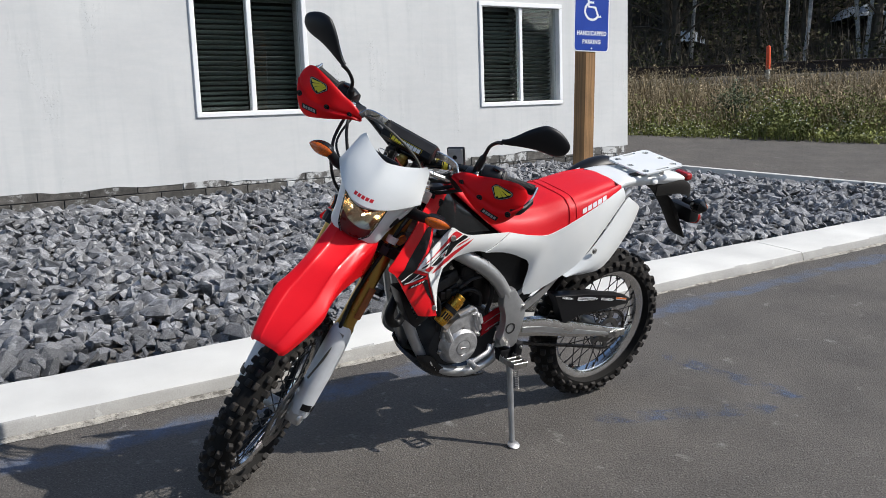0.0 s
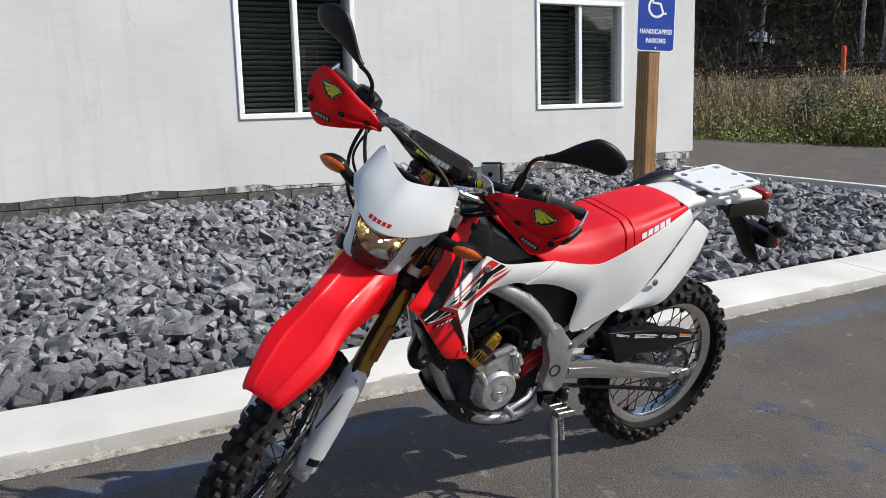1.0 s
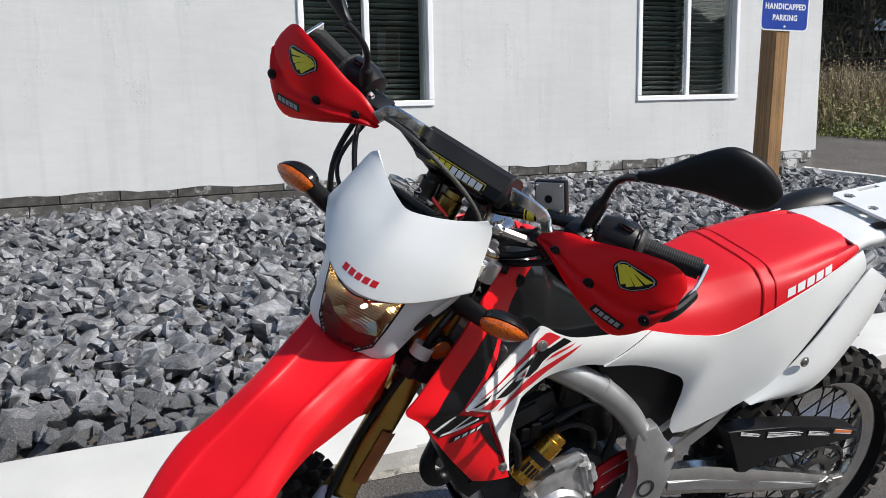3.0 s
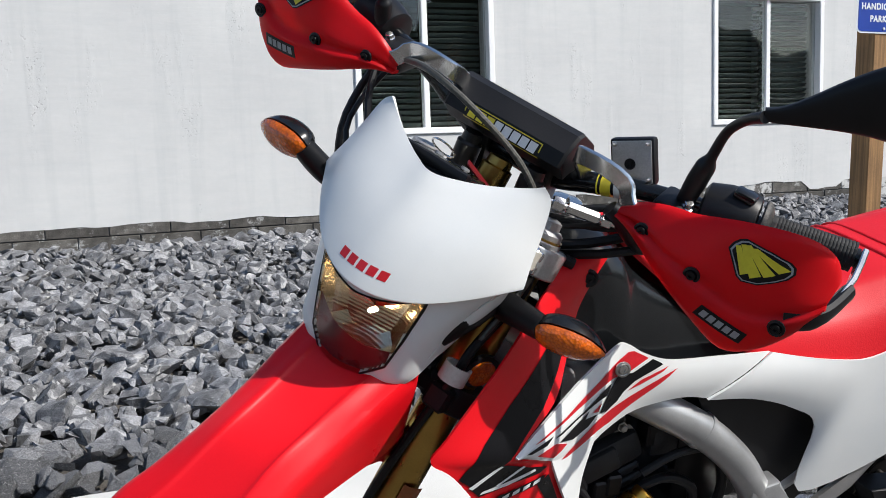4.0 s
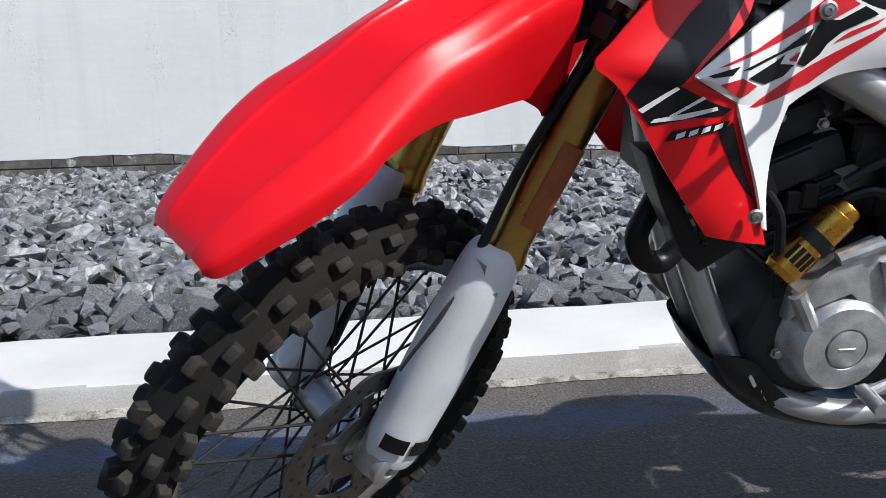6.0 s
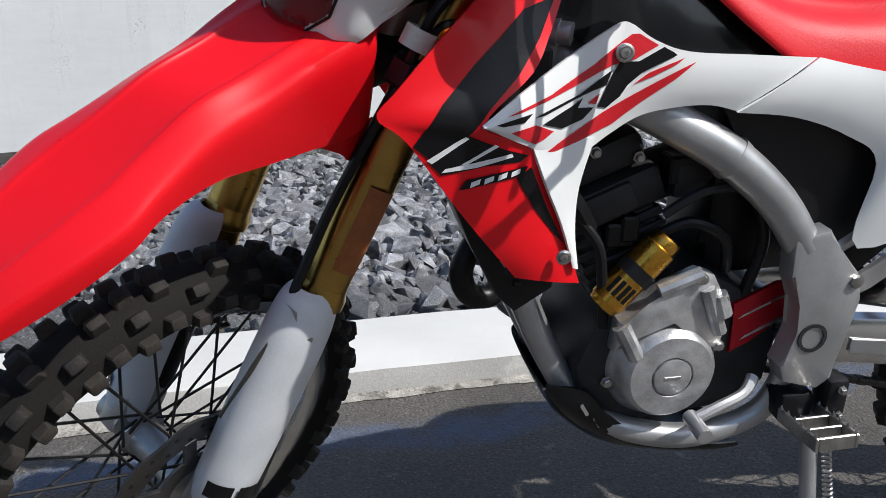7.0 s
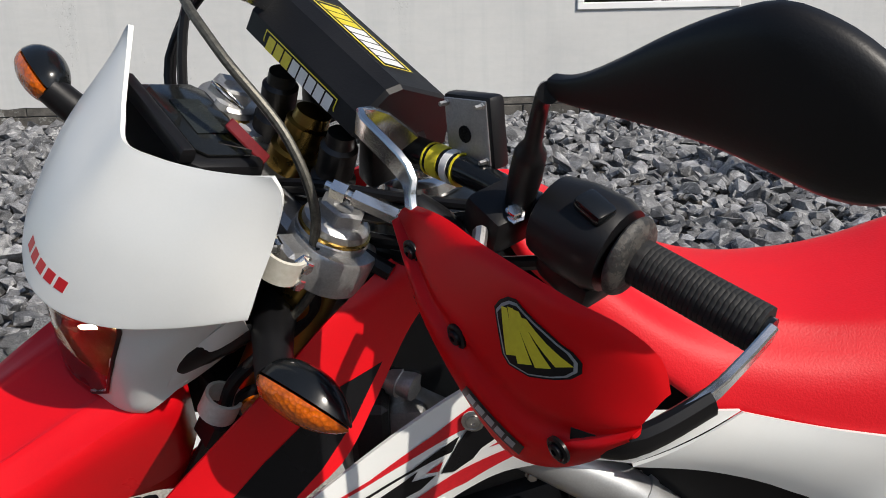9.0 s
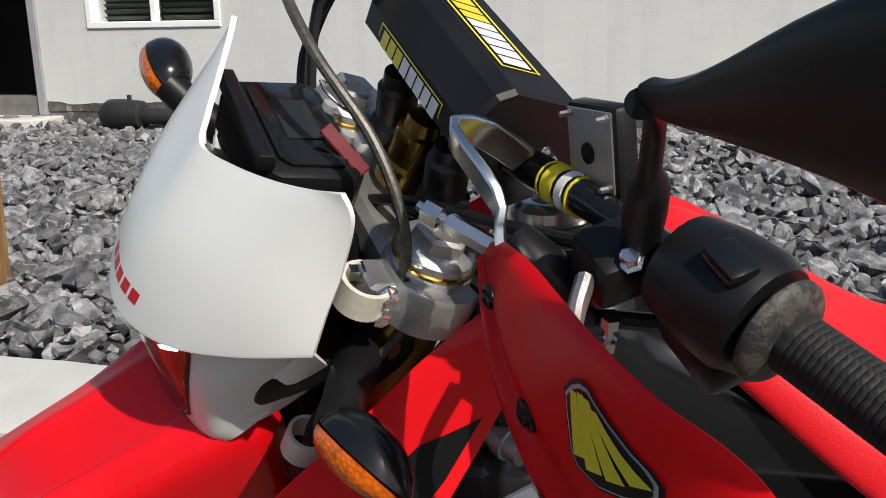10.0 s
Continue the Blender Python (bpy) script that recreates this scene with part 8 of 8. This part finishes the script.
def engine():
    bm = bmesh.new()
    out = [(0.875, 0.36), (0.885, 0.42), (0.86, 0.49), (0.80, 0.53), (0.70, 0.545), (0.62, 0.50), (0.59, 0.44), (0.60, 0.37), (0.66, 0.335), (0.80, 0.325)]
    prism(bm, out, Matrix(((1, 0, 0, 0), (0, 0, -1, 0.095), (0, 1, 0, 0), (0, 0, 0, 1))), 0.19, 0.012)
    eng = part("engine", bm, ENGINE, bike, "dark single-cylinder engine with silver covers")
    # alternator cover
    bm = bmesh.new()
    lathe(bm, (0.764, 0.082, 0.418), (0, 1, 0), [(0, 0.082), (0.012, 0.080), (0.020, 0.074), (0.030, 0.068), (0.044, 0.064), (0.050, 0.058), (0.052, 0.030), (0.0515, 0.0295), (0.048, 0.029), (0.048, 0.006)], 48)
    part("engine_cover", bm, CASTING, eng, "round silver engine cover")
    bm = bmesh.new()
    lathe(bm, (0.764, 0.131, 0.418), (0, 1, 0), [(0, 0.027), (0.004, 0.0265), (0.005, 0.024)], 32)
    part("inspection_cap", bm, CASTING, eng)
    bm = bmesh.new()
    box(bm, (0.753, 0.1355, 0.4155), (0.777, 0.137, 0.4205), 0.0005)
    part("cap_slot", bm, POLISHED, eng)
    # upper cover with ribs and lugs
    bm = bmesh.new()
    out = [(0.845, 0.455), (0.840, 0.500), (0.800, 0.520), (0.780, 0.545), (0.735, 0.563), (0.715, 0.556), (0.700, 0.53), (0.690, 0.47), (0.700, 0.44), (0.764, 0.5)]
    prism(bm, out, Matrix(((1, 0, 0, 0), (0, 0, -1, 0.122), (0, 1, 0, 0), (0, 0, 0, 1))), 0.03, 0.006)
    upper = part("gear_cover", bm, CASTING, eng, "ribbed silver gear cover")
    for a, b, r in (((0.838, 0.120, 0.495), (0.815, 0.124, 0.450), 0.012), ((0.725, 0.122, 0.540), (0.700, 0.124, 0.475), 0.010), ((0.790, 0.118, 0.540), (0.735, 0.122, 0.562), 0.010), ((0.71, 0.12, 0.53), (0.70, 0.124, 0.50), 0.014)):
        bm = bmesh.new()
        tube(bm, [a, b], r, n=10, smooth=1)
        part("rib", bm, CASTING, upper)
    for p in ((0.735, 0.123, 0.555), (0.702, 0.123, 0.525), (0.835, 0.123, 0.49), (0.696, 0.118, 0.452), (0.694, 0.10, 0.41), (0.842, 0.10, 0.40)):
        bolt("cover_bolt", p, (0, 1, 0), 0.0065, upper, STEEL)
    # cylinder and head
    bm = bmesh.new()
    t = Matrix.Translation((0.80, 0, 0.53)) @ Matrix.Rotation(radians(22), 4, "Y")
    box(bm, (-0.055, -0.065, -0.02), (0.055, 0.065, 0.1), 0.004, t)
    part("cylinder", bm, ENGINE, eng, "dark finned cylinder")
    for k in range(5):
        bm = bmesh.new()
        box(bm, (-0.062, -0.072, 0.0 + 0.020 * k), (0.062, 0.072, 0.012 + 0.020 * k), 0.003, t)
        part("cooling_fin", bm, ENGINE, eng)
    bm = bmesh.new()
    box(bm, (-0.072, -0.082, 0.102), (0.072, 0.082, 0.155), 0.012, t, 2)
    box(bm, (-0.065, -0.075, 0.158), (0.065, 0.075, 0.205), 0.016, t, 2)
    box(bm, (-0.03, 0.076, 0.11), (0.04, 0.088, 0.15), 0.006, t, 2)
    part("cylinder_head", bm, ENGINE, eng)
    for u, w in ((-0.05, 0.17), (0.05, 0.17), (0.0, 0.2)):
        bolt("head_bolt", t @ Vector((u, 0.076, w)), t.to_3x3() @ Vector((0, 1, 0)), 0.006, eng, STEEL)
    # throttle body, hoses, wiring
    bm = bmesh.new()
    cyl(bm, (0.78, 0.02, 0.66), (0.70, 0.02, 0.685), 0.035, n=20)
    box(bm, (0.72, 0.04, 0.65), (0.77, 0.085, 0.70), 0.008, seg=2)
    part("throttle_body", bm, ENGINE, eng)
    for pts, r, mt in (([(0.785, 0.095, 0.635), (0.735, 0.105, 0.668), (0.675, 0.105, 0.665), (0.64, 0.10, 0.63)], 0.0065, ENGINE), ([(0.80, 0.09, 0.60), (0.75, 0.10, 0.625), (0.70, 0.10, 0.60), (0.685, 0.09, 0.55)], 0.008, BLACK), ([(0.90, 0.09, 0.64), (0.87, 0.10, 0.60), (0.86, 0.10, 0.54), (0.85, 0.09, 0.48)], 0.007, BLACK), ([(0.68, 0.09, 0.70), (0.64, 0.095, 0.60), (0.65, 0.09, 0.52), (0.66, 0.085, 0.46)], 0.008, BLACK), ([(0.93, 0.07, 0.70), (0.905, 0.09, 0.66), (0.88, 0.085, 0.62)], 0.013, BLACK)):
        bm = bmesh.new()
        tube(bm, pts, r, n=10, smooth=6)
        part("hose", bm, mt, eng)
    rnd = random.Random(5)
    for _ in range(14):
        p = Vector((rnd.uniform(0.62, 0.84), rnd.uniform(0.03, 0.08), rnd.uniform(0.56, 0.72)))
        q = Vector([rnd.uniform(0.008, 0.02) for _ in range(3)])
        part("wiring_block", boxed(p - q, p + q, 0.003), BLACK, eng)
    # dark box that fills the space under the tank
    bm = bmesh.new()
    box(bm, (0.56, -0.085, 0.52), (0.70, 0.055, 0.80), 0.02, seg=2)
    part("air_box", bm, BLACK, bike)
    # gold canisters under a black strap
    a, b = Vector((0.775, 0.100, 0.606)), Vector((0.868, 0.100, 0.506))
    d = (b - a).normalized()
    bm = bmesh.new()
    lathe(bm, a, d, [(0, 0.010), (0.002, 0.018), (0.006, 0.020), (0.016, 0.020), (0.018, 0.0235), (0.052, 0.0235)], 28)
    can = part("canister", bm, BRIGHTGOLD, eng, "gold canister with a black strap")
    bm = bmesh.new()
    lathe(bm, a + d * 0.052, d, [(0, 0.0258), (0.018, 0.0258)], 28)
    part("strap", bm, BLACK, can)
    bm = bmesh.new()
    lathe(bm, a + d * 0.070, d, [(0, 0.0235), (0.044, 0.0235), (0.047, 0.021), (0.053, 0.020), (0.055, 0.010)], 28)
    part("canister_end", bm, BRIGHTGOLD, can)
    u, v = axes(d)
    for i in range(4):
        bm = bmesh.new()
        side = (Vector((0, 1, 0)) * 0.93 + Vector((0.25, 0, 0.28))).normalized()
        tan = d.cross(side).normalized()
        o = a + d * 0.079
        w0 = -0.016 + 0.009 * i
        rows = [[o + d * h + (side * math.cos(w / 0.0237) + tan * math.sin(w / 0.0237)) * 0.0238 for w in (w0, w0 + 0.003, w0 + 0.006)] for h in (0.0, 0.012, 0.024)]
        bm.free()
        part("stroke", sheet(rows, 0.0004), DECALBLACK, can)
    # red linkage plates and dark skid plate
    bm = bmesh.new()
    prism(bm, [(0.665, 0.470), (0.672, 0.500), (0.610, 0.528), (0.572, 0.532), (0.570, 0.490), (0.640, 0.440), (0.668, 0.425)], Matrix(((1, 0, 0, 0), (0, 0, -1, 0.100), (0, 1, 0, 0), (0, 0, 0, 1))), 0.008, 0.002)
    rp = part("sprocket_guard", bm, PLATERED, eng, "red anodised sprocket guard")
    for q in ([(0.662, 0.478), (0.655, 0.484), (0.585, 0.517), (0.585, 0.512)], [(0.655, 0.445), (0.648, 0.452), (0.600, 0.476), (0.600, 0.470)]):
        bm = bmesh.new()
        prism(bm, q, Matrix(((1, 0, 0, 0), (0, 0, -1, 0.1015), (0, 1, 0, 0), (0, 0, 0, 1))), 0.0012)
        part("cut_out", bm, POLISHED, rp)
    rows = []
    for x, z, top, w in ((0.922, 0.378, 0.394, 0.085), (0.905, 0.345, 0.396, 0.096), (0.872, 0.314, 0.390, 0.105), (0.838, 0.292, 0.352, 0.108), (0.79, 0.276, 0.316, 0.108), (0.73, 0.264, 0.290, 0.104), (0.66, 0.252, 0.270, 0.094), (0.62, 0.252, 0.264, 0.088)):
        h = top - z
        rows.append([(x, -w, z + h), (x, -w * 0.98, z + 0.4 * h), (x, -w * 0.7, z), (x, 0, z - 0.004), (x, w * 0.7, z), (x, w * 0.98, z + 0.4 * h), (x, w, z + h)])
    sk = part("skid_plate", sheet(surf(rows, 4, 4), 0.004), GLOSSBLACK, bike, "black engine skid plate")
    for s in (1, -1):
        for x0, z0 in ((0.872, 0.362), (0.852, 0.340)):
            bm = bmesh.new()
            prism(bm, rounded(0.005, 0.020, 0.002), pose(x0, 0.1075 * s, z0, 90, 0, 0) @ pose(0, 0, 0, 0, 0, -30), 0.002)
            part("slot", bm, PAINTALLOY, sk)
    # radiator with louvres, horn
    bm = bmesh.new()
    box(bm, (0.96, -0.15, 0.60), (0.995, 0.15, 0.86), 0.006)
    rad = part("radiator", bm, ENGINE, bike, "black radiator behind the shroud")
    part("radiator_guard", sheet(surf([[Vector((1.075, 0.196, 0.735)), Vector((1.055, 0.17, 0.735)), Vector((1.03, 0.12, 0.74))], [Vector((1.03, 0.172, 0.645)), Vector((1.02, 0.155, 0.64)), Vector((1.0, 0.11, 0.64))], [Vector((0.975, 0.160, 0.555)), Vector((0.975, 0.14, 0.55)), Vector((0.97, 0.10, 0.55))]], 3, 4), 0.004), DECALGREY, rad)
    for k in range(7):
        bm = bmesh.new()
        z = 0.70 - 0.018 * k
        x = 1.062 - 0.0105 * k
        tube(bm, [(x, (0.190 - 0.004 * k), z), (x - 0.012, 0.16, z - 0.004), (x - 0.03, 0.125, z - 0.006)], 0.004, n=6, smooth=2)
        part("louvre", bm, DECALBLACK, rad)
    bm = bmesh.new()
    prism(bm, [(1.076, 0.700), (1.050, 0.640), (1.016, 0.572), (0.995, 0.552), (0.950, 0.580), (0.940, 0.640), (0.985, 0.700)], Matrix(((1, 0, 0, 0), (0, 0, -1, 0.166), (0, 1, 0, 0), (0, 0, 0, 1))), 0.060, 0.006)
    part("radiator_cover", bm, BLACK, rad)
    bm = bmesh.new()
    tube(bm, [(0.985, 0.03, 0.64), (1.018, 0.055, 0.60), (1.038, 0.066, 0.565), (1.028, 0.066, 0.533), (0.998, 0.06, 0.524), (0.970, 0.05, 0.55)], 0.0155, n=14)
    part("coolant_hose", bm, BLACK, bike, "black coolant hose loop")
    bm = bmesh.new()
    cyl(bm, (0.975, 0.105, 0.872), (0.935, 0.13, 0.868), 0.013, n=14)
    cyl(bm, (0.955, 0.118, 0.87), (0.947, 0.123, 0.869), 0.0155, n=14)
    part("radiator_hose", bm, ALLOY, rad)
    bm = bmesh.new()
    box(bm, (0.925, 0.07, 0.79), (0.985, 0.125, 0.835), 0.012, seg=2)
    cyl(bm, (0.955, 0.10, 0.835), (0.952, 0.108, 0.865), 0.012, n=12)
    part("thermostat", bm, ALLOY, rad)


engine()


def controls():
    # gear lever
    bm = bmesh.new()
    tube(bm, [(0.640, 0.125, 0.400), (0.660, 0.140, 0.385), (0.70, 0.150, 0.375), (0.738, 0.155, 0.362)], [0.009, 0.008, 0.008, 0.009], n=10)
    cyl(bm, (0.738, 0.145, 0.362), (0.738, 0.192, 0.360), 0.0105, n=12)
    part("gear_lever", bm, ALLOY, bike, "aluminium gear lever")
    for s in (1, -1):
        bm = bmesh.new()
        box(bm, (0.555, 0.12 * s - 0.02, 0.335), (0.605, 0.12 * s + 0.03 * s, 0.38), 0.008, seg=2)
        mount = part("peg_mount", bm, BLACK, bike)
        bm = bmesh.new()
        t = pose(0.580, 0.152 * s, 0.352, 6 * s, 0, 0)
        y0, y1 = (0.0, 0.088) if s > 0 else (-0.088, 0.0)
        for lo, hi in (((-0.031, y0, -0.008), (-0.026, y1, 0.012)), ((0.026, y0, -0.008), (0.031, y1, 0.012)), ((-0.0255, min(y1, y1 * 0.95) if s > 0 else y0, -0.008), (0.0255, (y1 if s > 0 else y0 + 0.005), 0.012))):
            box(bm, lo, hi, 0.001, t)
        for k in range(2):
            yy = (0.030 + 0.028 * k) * s
            box(bm, (-0.0255, yy - 0.002, -0.007), (0.0255, yy + 0.002, 0.010), 0.0008, t)
        for k in range(6):
            yy = (0.005 + 0.0155 * k) * s
            for xx in (-0.0285, 0.0285):
                bmesh.ops.create_cone(bm, cap_ends=True, segments=5, radius1=0.003, radius2=0.0008, depth=0.006, matrix=t @ Matrix.Translation((xx, yy, 0.014)))
        part("foot_peg", bm, STEEL, bike, "serrated aluminium foot peg")
    # side stand with spring
    bm = bmesh.new()
    top, foot = Vector((0.560, 0.150, 0.345)), Vector((0.575, 0.252, 0.056))
    tube(bm, [top, top.lerp(foot, 0.3), top.lerp(foot, 0.9), foot], [0.014, 0.0115, 0.0105, 0.011], n=14, smooth=2)
    st = part("side_stand", bm, PAINTALLOY, bike, "silver side stand, folded out")
    bm = bmesh.new()
    lathe(bm, foot + Vector((0.0, 0.012, -0.014)), (0, 0.187, 0.982), [(0, 0.021), (0.004, 0.023), (0.008, 0.022), (0.012, 0.012)], 20)
    part("stand_foot", bm, ALLOY, st)
    bm = bmesh.new()
    o, p = Vector((0.548, 0.168, 0.352)), Vector((0.540, 0.198, 0.235))
    dd = p - o
    u, v = axes(dd)
    n = 150
    tube(bm, [o + dd * (i / n) + (u * math.cos(i * 0.75) + v * math.sin(i * 0.75)) * 0.006 for i in range(n + 1)], 0.0016, n=5, smooth=1)
    part("spring", bm, STEEL, st)
    bm = bmesh.new()
    box(bm, (0.515, 0.125, 0.335), (0.548, 0.165, 0.405), 0.008, seg=2)
    part("stand_switch", bm, BLACK, st)
    for q in ((0.530, 0.166, 0.392), (0.528, 0.166, 0.352)):
        bolt("switch_bolt", q, (0, 1, 0), 0.005, st, STEEL)
    # exhaust along the other side
    bm = bmesh.new()
    tube(bm, [(0.90, -0.06, 0.62), (0.935, -0.09, 0.52), (0.92, -0.12, 0.42), (0.80, -0.14, 0.37), (0.62, -0.15, 0.45), (0.45, -0.15, 0.58)], 0.02, n=14)
    part("exhaust_pipe", bm, STEEL, bike)
    bm = bmesh.new()
    tube(bm, [(0.47, -0.15, 0.57), (0.40, -0.165, 0.63), (0.20, -0.165, 0.80), (0.08, -0.16, 0.89), (-0.03, -0.155, 0.922), (-0.12, -0.155, 0.90), (-0.17, -0.155, 0.875)], [0.03, 0.050, 0.054, 0.055, 0.056, 0.052, 0.035], n=20)
    part("silencer", bm, BLACK, bike, "black exhaust silencer")


controls()
